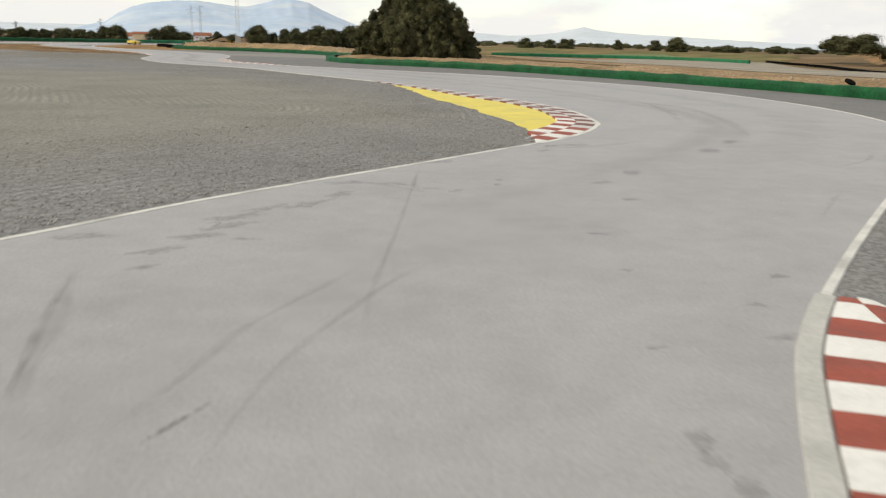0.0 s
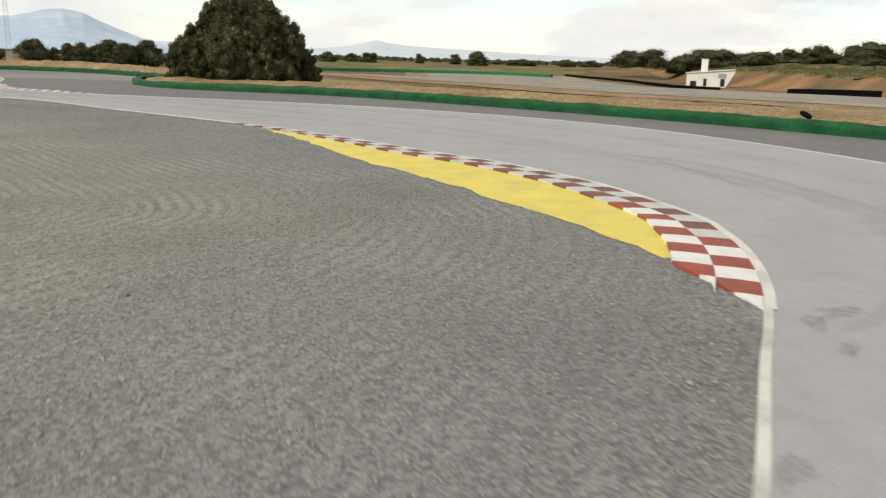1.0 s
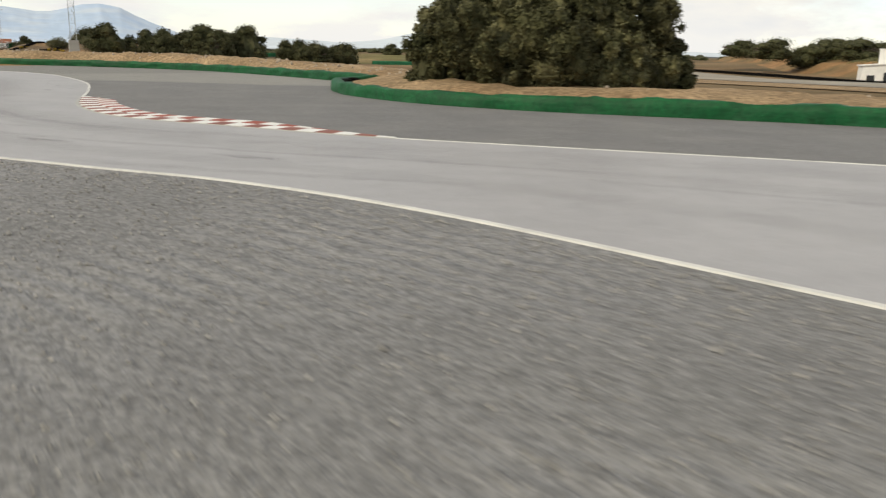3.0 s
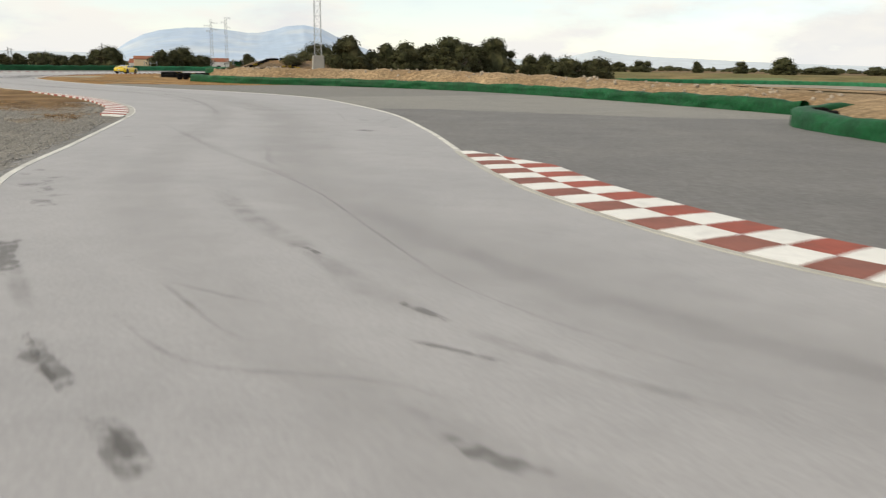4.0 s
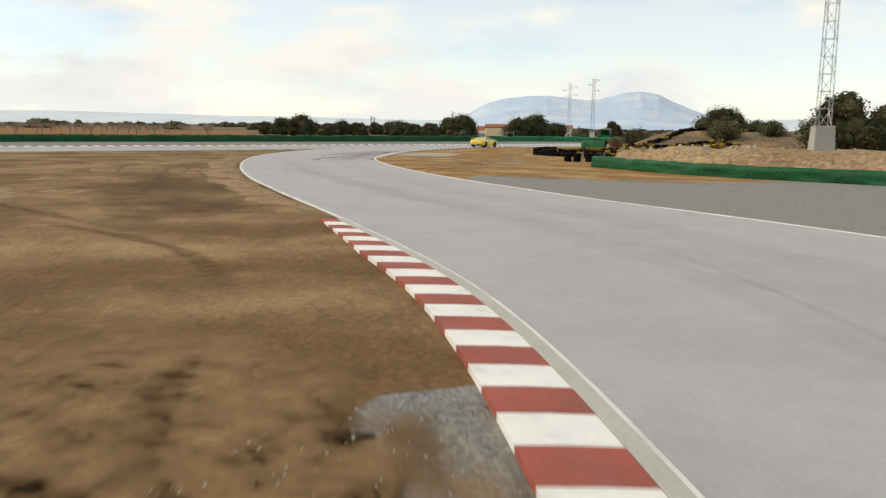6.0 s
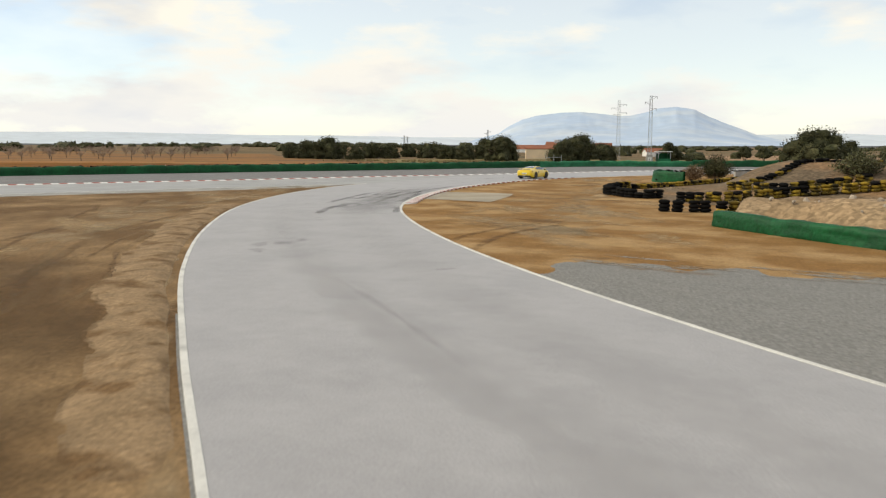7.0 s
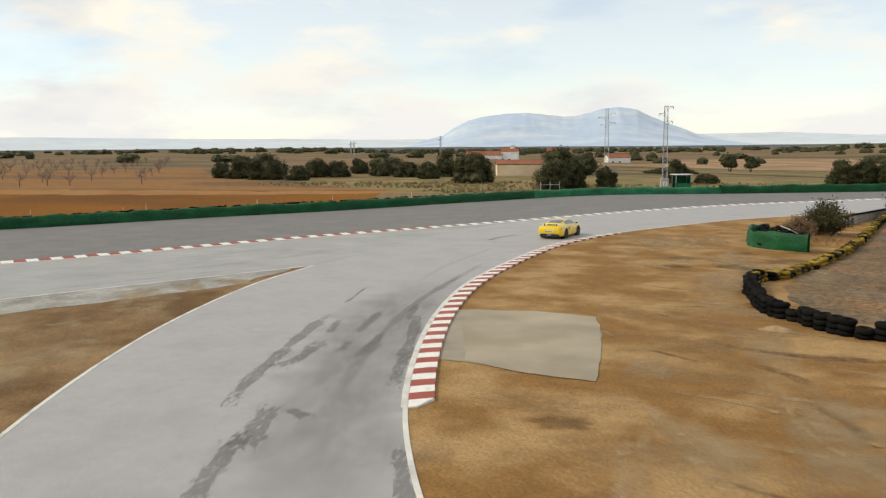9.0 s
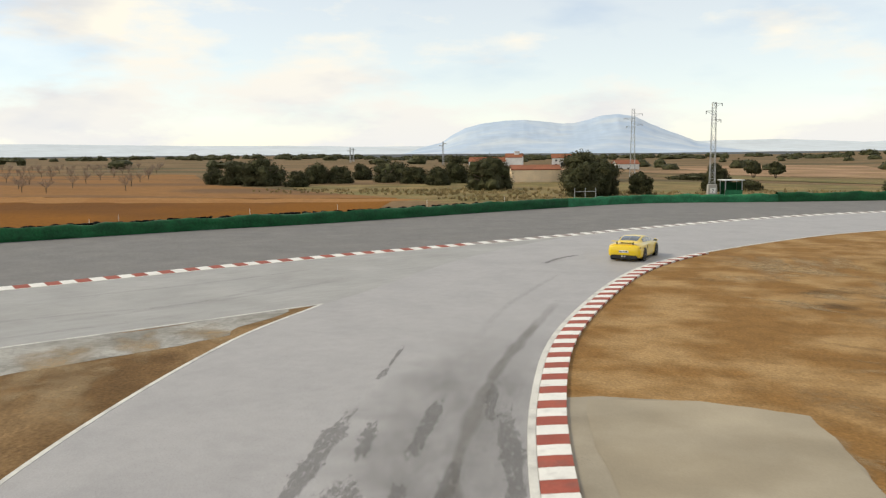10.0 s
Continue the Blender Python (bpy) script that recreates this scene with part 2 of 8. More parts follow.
M_TYRE_YELLOW = material("yellow_painted_tyre", (0.27, 0.18, 0.022), 0.88, fine=0.2, fine_scale=8, broad=0.25, broad_scale=2, alt=(0.035, 0.029, 0.013), alt_scale=1.9, alt_lo=0.44, alt_hi=0.58, per_object=0.35, spec=0.15)
M_LEAF = material("dark_oak_leaves", (0.043, 0.046, 0.020), 0.7, fine=0.25, fine_scale=1.2, broad=0.35, broad_scale=0.5, spec=0.12, alt=(0.078, 0.075, 0.035), alt_scale=0.8, alt_lo=0.46, alt_hi=0.64)
M_LEAF_OLD = material("mixed_oak_leaves", (0.062, 0.062, 0.027), 0.7, fine=0.35, fine_scale=2.6, broad=0.35, broad_scale=0.45, spec=0.15, alt=(0.155, 0.145, 0.07), alt_scale=1.0, alt_lo=0.47, alt_hi=0.66)
M_LEAF2 = material("olive_scrub_leaves", (0.10, 0.10, 0.045), 0.7, fine=0.3, fine_scale=3, broad=0.3, broad_scale=0.6, spec=0.25)
M_DRY = material("dry_grass", (0.33, 0.205, 0.088), 0.9, fine=0.3, fine_scale=6, broad=0.3, broad_scale=0.8)
M_DRYTWIG = material("dry_brown_twigs", (0.21, 0.135, 0.07), 0.9, fine=0.3, fine_scale=6, broad=0.3, broad_scale=0.8)
M_LIP = material("dusty_lip_of_earth", (0.27, 0.185, 0.105), 0.95, fine=0.2, fine_scale=11, broad=0.2, broad_scale=1.2, bump=0.8, bump_scale=7, alt=(0.15, 0.09, 0.042), alt_scale=0.9, alt_lo=0.5, alt_hi=0.62, spec=0.1, grit=0.1, grit_scale=12)
M_BARK = material("grey_brown_bark", (0.10, 0.075, 0.055), 0.9, fine=0.25, fine_scale=15, bump=0.5, bump_scale=20)
M_STEEL = material("galvanised_steel", (0.40, 0.41, 0.42), 0.5, 0.5, broad=0.15, broad_scale=2)
M_WALL = material("whitewashed_plaster", (0.76, 0.75, 0.72), 0.8, fine=0.05, fine_scale=5, broad=0.1, broad_scale=0.4)
M_WALL_TAN = material("sandy_plaster", (0.80, 0.63, 0.42), 0.85, fine=0.06, fine_scale=5, broad=0.12, broad_scale=0.4)
M_ROOF = material("terracotta_roof_tiles", (0.255, 0.090, 0.042), 0.85, fine=0.2, fine_scale=4, broad=0.15, broad_scale=0.6)
M_DARKGLASS = material("dark_window_glass", (0.03, 0.035, 0.04), 0.1, spec=0.6)
M_ROCK = material("pale_rock", (0.36, 0.30, 0.235), 0.9, fine=0.2, fine_scale=8, per_object=0.2)
M_SLAB = material("worn_beige_concrete", (0.30, 0.262, 0.20), 0.85, fine=0.06, fine_scale=20, broad=0.14, broad_scale=0.5, bump=0.2, bump_scale=30, alt=(0.25, 0.215, 0.16), alt_scale=0.4)
M_SLAB_TOP = material("smooth_beige_concrete", (0.335, 0.288, 0.212), 0.8, fine=0.05, fine_scale=20, broad=0.16, broad_scale=0.35, bump=0.15, bump_scale=30, alt=(0.285, 0.24, 0.17), alt_scale=0.3)
M_PLATEAU = material("olive_brown_scrub_plateau", (0.19, 0.13, 0.065), 0.95, fine=0.3, fine_scale=1.2, broad=0.3, broad_scale=0.08, bump=0.6, bump_scale=1.5, alt=(0.115, 0.10, 0.045), alt_scale=0.05, alt_lo=0.45, alt_hi=0.6, spec=0.1)
M_WORN = material("worn_warm_grey_run_off", (0.275, 0.267, 0.248), 0.9, fine=0.18, fine_scale=12, broad=0.14, broad_scale=0.25, bump=0.5, bump_scale=20, alt=(0.225, 0.22, 0.208), alt_scale=0.25, spec=0.2, grit=0.12, grit_scale=12)
M_TRACK2 = material("grey_brown_second_track", (0.27, 0.245, 0.205), 0.9, fine=0.15, fine_scale=6, broad=0.15, broad_scale=0.2, bump=0.4, bump_scale=10, alt=(0.33, 0.29, 0.23), alt_scale=0.12, spec=0.15)
M_OCHRE = material("orange_earth_cutting", (0.275, 0.16, 0.076), 0.95, fine=0.2, fine_scale=2, broad=0.25, broad_scale=0.1, bump=0.8, bump_scale=1.5, alt=(0.155, 0.115, 0.06), alt_scale=0.045, alt_lo=0.42, alt_hi=0.58, spec=0.1)
M_STRAIGHT = material("grey_straight_surface", (0.315, 0.311, 0.304), 0.58, fine=0.05, fine_scale=60, broad=0.10, broad_scale=0.35, bump=0.15, bump_scale=150, alt=(0.29, 0.285, 0.275), alt_scale=0.25, alt_lo=0.45, alt_hi=0.65, spec=0.5, drag=(59, 0.10, 1.6))
M_CHIP = material("pale_grey_chippings", (0.335, 0.328, 0.31), 0.95, fine=0.1, fine_scale=10, broad=0.14, broad_scale=0.6, bump=0.5, bump_scale=9, spec=0.2, grit=0.14, grit_scale=6, alt=(0.24, 0.232, 0.212), alt_scale=0.5)
# Distance haze is mixed into the base colour; paler patches imitate shaded relief.
M_MOUNTAIN = material("haze_tinted_mountain", (0.44, 0.535, 0.67), 1.0, broad=0.05, broad_scale=0.004, alt=(0.555, 0.615, 0.69), alt_scale=0.0045, alt_lo=0.45, alt_hi=0.65, spec=0.0, fine=0.05, fine_scale=0.02)
# Pale blue base colour stands in for the haze over the hills.
M_FARHILL = material("haze_tinted_hills", (0.58, 0.635, 0.69), 1.0, broad=0.06, broad_scale=0.004, spec=0.0, fine=0.06, fine_scale=0.02)
M_PLAIN = material("far_wooded_plain", (0.125, 0.135, 0.145), 1.0, broad=0.2, broad_scale=0.01, spec=0.0)


# ---------- helpers for shapes ----------
def mesh_object(name, bm, mat, smooth=False):
    me = bpy.data.meshes.new(name)
    bm.to_mesh(me)
    bm.free()
    me.materials.append(mat)
    if smooth:
        me.polygons.foreach_set("use_smooth", [True] * len(me.polygons))
    return new(name, me)


def part(name, bm, mat, parent, label="", smooth=False):
    ob = mesh_object(name, bm, mat, smooth)
    ob.parent = parent
    if label:
        ob["label"] = label
    return ob


def from_faces(name, verts, faces, mat, smooth=False):
    me = bpy.data.meshes.new(name)
    me.from_pydata(verts, [], faces)
    me.materials.append(mat)
    if smooth:
        me.polygons.foreach_set("use_smooth", [True] * len(me.polygons))
    return new(name, me)


def thing(name, at, label, category, group="", rz=0.0, kind=""):
    ob = new(name)
    ob.matrix_world = pose(*at, 0, 0, rz)
    ob.empty_display_size = 0.2
    return tagged(ob, label, category, group, kind)


def box(bm, x, y, z, sx, sy, sz, rz=0.0, bevel=0.0):
    """A box with its base centre at x, y, z."""
    r = bmesh.ops.create_cube(bm, size=1.0, matrix=pose(x, y, z + sz / 2, 0, 0, rz) @ Matrix.Diagonal((sx, sy, sz, 1)))
    if bevel:
        bmesh.ops.bevel(bm, geom=list({e for v in r["verts"] for e in v.link_edges}), offset=bevel, segments=2, affect="EDGES")


def beam(bm, a, b, r, sides=4):
    """A bar from a to b."""
    a, b = Vector(a), Vector(b)
    d = b - a
    m = Matrix.Translation((a + b) / 2) @ d.to_track_quat("Z", "Y").to_matrix().to_4x4()
    bmesh.ops.create_cone(bm, cap_ends=True, segments=sides, radius1=r, radius2=r, depth=d.length, matrix=m)


def curve(points, step=1.0):
    """A smooth line through the points (Catmull-Rom), resampled at even steps."""
    p = [np.array(q, float) for q in points]
    p = [2 * p[0] - p[1]] + p + [2 * p[-1] - p[-2]]
    fine = []
    for a, b, c, d in zip(p, p[1:], p[2:], p[3:]):
        for u in np.linspace(0, 1, 24, endpoint=False):
            fine.append(0.5 * (2 * b + (c - a) * u + (2 * a - 5 * b + 4 * c - d) * u * u + (3 * b - a - 3 * c + d) * u ** 3))
    fine.append(p[-2])
    fine = np.array(fine)
    s = np.r_[0, np.cumsum(np.linalg.norm(np.diff(fine, axis=0), axis=1))]
    at = np.linspace(0, s[-1], max(2, int(round(s[-1] / step)) + 1))
    return np.stack([np.interp(at, s, fine[:, k]) for k in range(2)], 1)


def normals(c):
    """Unit vectors to the left of a line's run."""
    d = np.gradient(c, axis=0)
    d /= np.linalg.norm(d, axis=1)[:, None]
    return np.stack([-d[:, 1], d[:, 0]], 1)


def offset(c, metres):
    return c + normals(c) * metres


def nearest(c, p):
    return int(np.argmin(((c - np.array(p)) ** 2).sum(1)))


def between(c, a, b):
    """The stretch of a line from the place nearest a to the place nearest b."""
    i, j = nearest(c, a), nearest(c, b)
    return c[i : j + 1] if i <= j else c[j : i + 1]


def smoothstep(a, b, x):
    u = min(1.0, max(0.0, (x - a) / (b - a)))
    return u * u * (3 - 2 * u)


def ground_z(x, y):
    """The land lies level round the track, falls gently to the east and north and rises again beyond a shallow valley."""
    s = (x - 5) * 0.82 + (y - 84) * 0.57
    return -3.4 * smoothstep(45, 190, s) + 3.0 * smoothstep(345, 440, math.hypot(x + 30, y - 90)) * smoothstep(-20, 30, x)


def inside(pts, poly):
    """Which points lie within a closed outline."""
    x, y = pts[:, 0], pts[:, 1]
    hit = np.zeros(len(pts), bool)
    p = np.array(poly)
    for (x0, y0), (x1, y1) in zip(p, np.roll(p, -1, axis=0)):
        cross = (y0 > y) != (y1 > y)
        hit ^= cross & (x < (x1 - x0) * (y - y0) / (y1 - y0 + 1e-12) + x0)
    return hit


def ribbon(name, a, b, z, mat, across=10):
    """A strip between two lines of the same count, laid over the land."""
    n = len(a)
    verts = []
    for k in range(across + 1):
        for p, q in zip(a, b):
            x, y = p + (q - p) * k / across
            verts.append((x, y, ground_z(x, y) + z))
    faces = [(k * n + i, k * n + i + 1, (k + 1) * n + i + 1, (k + 1) * n + i) for k in range(across) for i in range(n - 1)]
    ob = from_faces(name, verts, faces, mat, True)
    if sum(p.normal.z for p in ob.data.polygons) < 0:
        ob.data.flip_normals()
    return ob


def draped(name, poly, z, mat, step=5.0):
    """A piece of land with the given outline, laid over the slope."""
    p = np.array(poly)
    xs, ys = np.arange(p[:, 0].min(), p[:, 0].max(), step), np.arange(p[:, 1].min(), p[:, 1].max(), step)
    gx, gy = np.meshgrid(xs, ys)
    pts = np.stack([gx.ravel(), gy.ravel()], 1)
    ok = inside(pts, poly)
    n = len(xs)
    faces = [(k, k + 1, k + n + 1, k + n) for k in range(len(pts) - n - 1) if (k + 1) % n and ok[k] and ok[k + 1] and ok[k + n] and ok[k + n + 1]]
    used = sorted({v for f in faces for v in f})
    new_at = {v: i for i, v in enumerate(used)}
    return from_faces(name, [(*pts[v], ground_z(*pts[v]) + z) for v in used], [tuple(new_at[v] for v in f) for f in faces], mat, True)


def polygon(name, outline, z, mat):
    """A flat piece of ground with the given outline."""
    from mathutils.geometry import tessellate_polygon
    v = [Vector((p[0], p[1], 0)) for p in outline]
    tris = tessellate_polygon([v])
    ob = from_faces(name, [(p[0], p[1], z) for p in outline], [tuple(t) for t in tris], mat)
    if ob.data.polygons and sum(p.normal.z for p in ob.data.polygons) < 0:
        ob.data.flip_normals()
    return ob


def ragged(points, amount, step=0.8, seed=0):
    """A closed outline with an uneven edge."""
    c = curve(list(points) + [points[0]], step)[:-1]
    n = normals(c)
    return np.array([p + k * amount * (noise.noise((p[0] * 0.5, p[1] * 0.5, seed)) + 0.5 * noise.noise((p[0] * 1.7, p[1] * 1.7, seed + 9))) for p, k in zip(c, n)])


def broken(points, amount, step=0.25, seed=0):
    """A closed outline of straight sides with a broken, uneven edge."""
    p = [np.array(q, float) for q in points]
    out = []
    for a, c in zip(p, p[1:] + p[:1]):
        n = max(1, int(np.linalg.norm(c - a) / step))
        out += [a + (c - a) * k / n for k in range(n)]
    return np.array([(q[0] + amount * noise.noise((q[0] * 1.3, q[1] * 1.3, seed)), q[1] + amount * noise.noise((q[0] * 1.3, q[1] * 1.3, seed + 5))) for q in out])


# ---------- plan of the track ----------
LEFT = curve([(-18, -12), (-14, -2), (-9.6, 5.2), (-6.1, 10.45), (-4.3, 13.52), (-2.68, 15.85), (-0.44, 18.95), (1.27, 21.38), (2.0, 22.37), (2.65, 23.3), (3.33, 24.35), (3.96, 25.5), (4.6, 26.9), (5.04, 28.25), (5.44, 30.2), (5.2, 35), (3.9, 39.5),
              (2.4, 42.5), (-0.4, 48.3), (-3.2, 53.4), (-7.4, 59.2), (-12.4, 66), (-16.6, 72.2), (-19.7, 75.5), (-22.9, 77.8), (-26.8, 81), (-31, 86.8),
              (-34.65, 94.2), (-36.45, 100.8), (-38.5, 108.6), (-39.9, 113.2), (-42, 117.8), (-46.5, 124.8), (-53, 131.9), (-59.9, 138.8),
              (-66.8, 146.1), (-73.8, 154.8), (-80.2, 164.5), (-84.8, 174.6), (-87.5, 184.5), (-88.1, 191.5)], 0.5)
RIGHT = curve([(-6, -12), (-1.8, -4), (0.9, 1), (2.2, 3.9), (2.77, 5.47), (3.33, 6.94), (3.69, 7.7), (4.2, 8.65), (4.95, 9.9), (6.1, 11.75), (8.0, 14.7), (9.6, 17.2), (13.6, 24), (16.8, 30), (18.2, 36), (18.3, 42.5), (16.9, 50.8),
               (14, 58.2), (8.4, 66), (2, 71.8), (-6, 77), (-12, 80.4), (-16.5, 83.1), (-20.1, 86.1), (-22.0, 87.6), (-23.6, 89.1), (-24.7, 90.8), (-25.6, 92.9), (-26.4, 95.4), (-27.2, 99.6), (-28.3, 106.5),
               (-30.3, 115.5), (-34.2, 126.0), (-36.5, 130.2), (-39.5, 133.9), (-43.6, 137.5), (-48.6, 141.4), (-52.3, 144.7), (-57.1, 149.3), (-62.15, 154.8), (-67.05, 161), (-71.2, 167.3),
               (-74.1, 173.6), (-76.8, 182.3), (-78.2, 191.3), (-78, 204.5), (-75.4, 213), (-69, 224.8), (-62.9, 232.1), (-52, 242), (-36, 252)], 0.5)
FAR_KERB = curve([(-150, 110), (-126, 152), (-109.4, 180.3), (-103.3, 189.6), (-98.3, 198.8), (-94.5, 205.3), (-90.2, 211.7), (-84.3, 221), (-76.8, 233),
                  (-68.5, 243.7), (-58.5, 253), (-44, 265), (-22, 279)], 0.5)
STRAIGHT_EDGE = curve([(-132, 112), (-112, 148), (-100, 170.3), (-94.6, 180.2), (-91.2, 186), (-88.1, 191.5)], 0.5)
BARRIER_EAST = curve([(31, 36), (26.6, 47.3), (23.3, 55), (19, 63), (13.4, 72.3), (7.6, 80.5), (2, 86.6), (-3.6, 90.4), (-8.6, 93.6), (-12.4, 98.0), (-14.8, 103.7), (-15.3, 108.6), (-15.0, 111.4),
                      (-14.0, 112.8), (-12.4, 113.3)], 0.4)
BARRIER_MID = curve([(-54.3, 165.5), (-52.3, 163.6), (-48.8, 160.4), (-44.5, 157.8), (-38, 155.2), (-31, 150.6), (-24.5, 144), (-19.5, 135.6), (-15.4, 127), (-12, 118.4)], 0.4)
BARRIER_NORTH = curve([(-178, 112), (-150, 158), (-129, 193), (-121.6, 204), (-113.6, 216.5), (-106.6, 226), (-97, 242.5), (-86, 258), (-72, 264.5), (-57, 272),
                       (-40, 281), (-14, 292)], 0.5)


def outline(*lines):
    return [tuple(p) for line in lines for p in line]


# ---------- ground ----------
def build_ground():
    rings = [0] + [6 * 1.0 * k for k in range(1, 46)] + [280, 290, 300, 312, 324, 336, 348, 360, 372, 384, 396, 408, 420, 432, 444, 460, 480, 510, 560, 660, 800, 1000, 1300, 1700, 2200, 2900, 3700, 4600]
    seg = 120
    cx, cy = -30, 130
    verts = [(cx, cy, ground_z(cx, cy) - 0.03)]
    faces = []
    for r in rings[1:]:
        for k in range(seg):
            a = 2 * math.pi * k / seg
            x, y = cx + r * math.cos(a), cy + r * math.sin(a)
            rough = 0.5 * smoothstep(250, 600, r) * noise.noise((x * 0.01, y * 0.01, 3))
            verts.append((x, y, ground_z(x, y) - 0.03 + rough))
    for k in range(seg):
        faces.append((0, 1 + k, 1 + (k + 1) % seg))
    for i in range(len(rings) - 2):
        b0, b1 = 1 + i * seg, 1 + (i + 1) * seg
        for k in range(seg):
            k2 = (k + 1) % seg
            faces.append((b0 + k, b1 + k, b1 + k2, b0 + k2))
    return tagged(from_faces("ground", verts, faces, M_GROUND, True), "dry brown scrubland and soil round the race track", "ground", kind="structure")


build_ground()

road = polygon("road", outline(LEFT, STRAIGHT_EDGE[::-1], FAR_KERB, RIGHT[::-1]), 0.004, M_ROAD)
tagged(road, "worn light grey race track surface with rubber marks", "race track", kind="structure")

# dark run-off outside the bends
i0, j0 = nearest(RIGHT, (-34.2, 125.8)), nearest(RIGHT, (9.6, 17.2))
i1 = nearest(RIGHT, (-56.9, 149.2))
runoff = polygon("pavement_1", outline(RIGHT[j0 : i0 + 1], between(BARRIER_MID, (-19.5, 135.6), (-12, 118.4)), BARRIER_EAST[::-1]), -0.006, M_ASPHALT)
tagged(runoff, "dark grey asphalt run-off beside the track", "run-off", kind="structure")
PALE_END = [(p[0] + 0.5 * noise.noise((p[0] * 1.1, p[1] * 1.1, 4)), p[1] + 0.9 * noise.noise((p[0] * 0.8, p[1] * 0.8, 9)) + 0.4 * noise.noise((p[0] * 2.6, p[1] * 2.6, 3))) for p in curve([(-56.6, 149.6), (-57.0, 151.3), (-56.2, 152.3), (-55.0, 152.5), (-53.6, 152.2), (-52.2, 152.5), (-50.6, 151.6), (-48.3, 152.4), (-45.5, 153.6), (-43.6, 155.2), (-42.6, 156.6)], 0.25)]
pale = polygon("pavement_3", outline(RIGHT[i0 : i1 + 1], PALE_END, between(BARRIER_MID, (-42.4, 156.9), (-19.5, 135.6))), -0.007, M_PALE)
tagged(pale, "grey gravelly run-off with blotched surface", "run-off", kind="structure")
runoff2 = polygon("pavement_2", outline(FAR_KERB, BARRIER_NORTH[::-1]), -0.006, M_ASPHALT)
tagged(runoff2, "dark asphalt run-off between red and white kerb and green barrier", "run-off", kind="structure")

gravel2 = polygon("gravel_strip_1", outline(between(RIGHT, (-6, -12), (16.8, 30)), [(28, 30), (22, 10), (8, -12)]), -0.0095, M_GRAVEL)
tagged(gravel2, "grey gravel beside the kerb at the bend", "gravel", kind="structure")
straight = polygon("road_3", outline(STRAIGHT_EDGE, curve([(-88.05, 191.5), (-87.8, 194.9), (-87.9, 201.1), (-87.6, 207), (-86.6, 213.5), (-84.8, 219.6)], 0.5)[1:], between(FAR_KERB, (-150, 110), (-84.3, 221))[::-1]), 0.0042, M_STRAIGHT)
tagged(straight, "slightly darker grey track straight with long streaks", "race track", kind="structure")
strip = polygon("gravel_strip_2", ragged([(-132, 112), (-112, 148), (-100, 170.3), (-94.6, 180.2), (-91.3, 185.6), (-88.8, 190.2), (-88.5, 186.2), (-88.3, 185.2), (-89.2, 182.6), (-90.2, 181), (-92.6, 176.6), (-100, 164), (-112, 143)], 0.3, 0.6, 3), -0.003, M_CHIP)
tagged(strip, "pale grey worn strip inside the straight", "gravel", kind="structure")

worn = polygon("pavement_4", outline(between(RIGHT, (-31.3, 119.0), (-36.5, 130.2)), between(BARRIER_MID, (-22, 140), (-12, 118.4)), [(p[0], p[1] + 0.5 * noise.noise((p[0], p[1], 1))) for p in curve([(-13.2, 115.2), (-17, 115.0), (-20.5, 115.6), (-24.4, 117.4), (-28.6, 118.6)], 0.4)]), -0.004, M_WORN)
tagged(worn, "worn warm grey run-off before the barrier", "run-off", kind="structure")

# gravel trap inside the first bends
k1 = nearest(LEFT, (-44.2, 121.3))
GRAVEL_END = [(p[0] + 0.7 * noise.noise((p[0] * 0.9, p[1] * 0.9, 6)), p[1] + 0.9 * noise.noise((p[0] * 0.7, p[1] * 0.7, 2))) for p in curve([(-45.4, 119.9), (-45.9, 117.6), (-46.5, 116.1), (-48.2, 115.6), (-51, 116.3), (-56, 118.5), (-62, 121), (-70, 124)], 0.35)]
gravel = polygon("gravel_trap", outline(LEFT[: k1 + 1], GRAVEL_END, [(-85, 118), (-95, 90), (-95, 40), (-80, 0), (-50, -20)]), -0.008, M_GRAVEL)
tagged(gravel, "grey gravel trap raked in curved furrows", "gravel", kind="structure")
dirt1 = polygon("dirt_1", outline(LEFT[k1:], STRAIGHT_EDGE[::-1], [(-132, 112), (-110, 95), (-95, 90), (-85, 118)], GRAVEL_END[::-1]), -0.010, M_DIRT_DARK)
tagged(dirt1, "brown bare earth verge with tyre tracks", "earth", kind="structure")
r0 = nearest(RIGHT, (-56.6, 149))
dirt2 = polygon("dirt_2", outline(RIGHT[r0:], [(-30, 246), (-20, 200), (-30, 165), (-38, 158), (-41, 151), (-50, 147.5)]), -0.012, M_DIRT)
tagged(dirt2, "brown bare earth beside the track bend", "earth", kind="structure")


# ---------- edge lines ----------
def edging(c, inner, outer):
    """A slightly raised concrete strip along a line, from inner to outer metres to its left."""
    bm = bmesh.new()
    rows_v = []
    for p, q in zip(offset(c, inner), offset(c, outer)):
        rows_v.append([bm.verts.new((*p, -0.02)), bm.verts.new((*(p + (q - p) * 0.1), 0.014)), bm.verts.new((*(p + (q - p) * 0.9), 0.016)), bm.verts.new((*q, -0.02))])
    for r1, r2 in zip(rows_v, rows_v[1:]):
        for k in range(3):
            bm.faces.new((r1[k], r2[k], r2[k + 1], r1[k + 1]))
    bmesh.ops.recalc_face_normals(bm, faces=bm.faces)
    if sum(f.normal.z for f in bm.faces) < 0:
        bmesh.ops.reverse_faces(bm, faces=bm.faces)
    return bm


def edge_line(name, c, width):
    ob = mesh_object(name, edging(c, -width / 2, width / 2), M_LINE)
    return tagged(ob, "worn white painted edging of the track", "edge line", kind="structure")


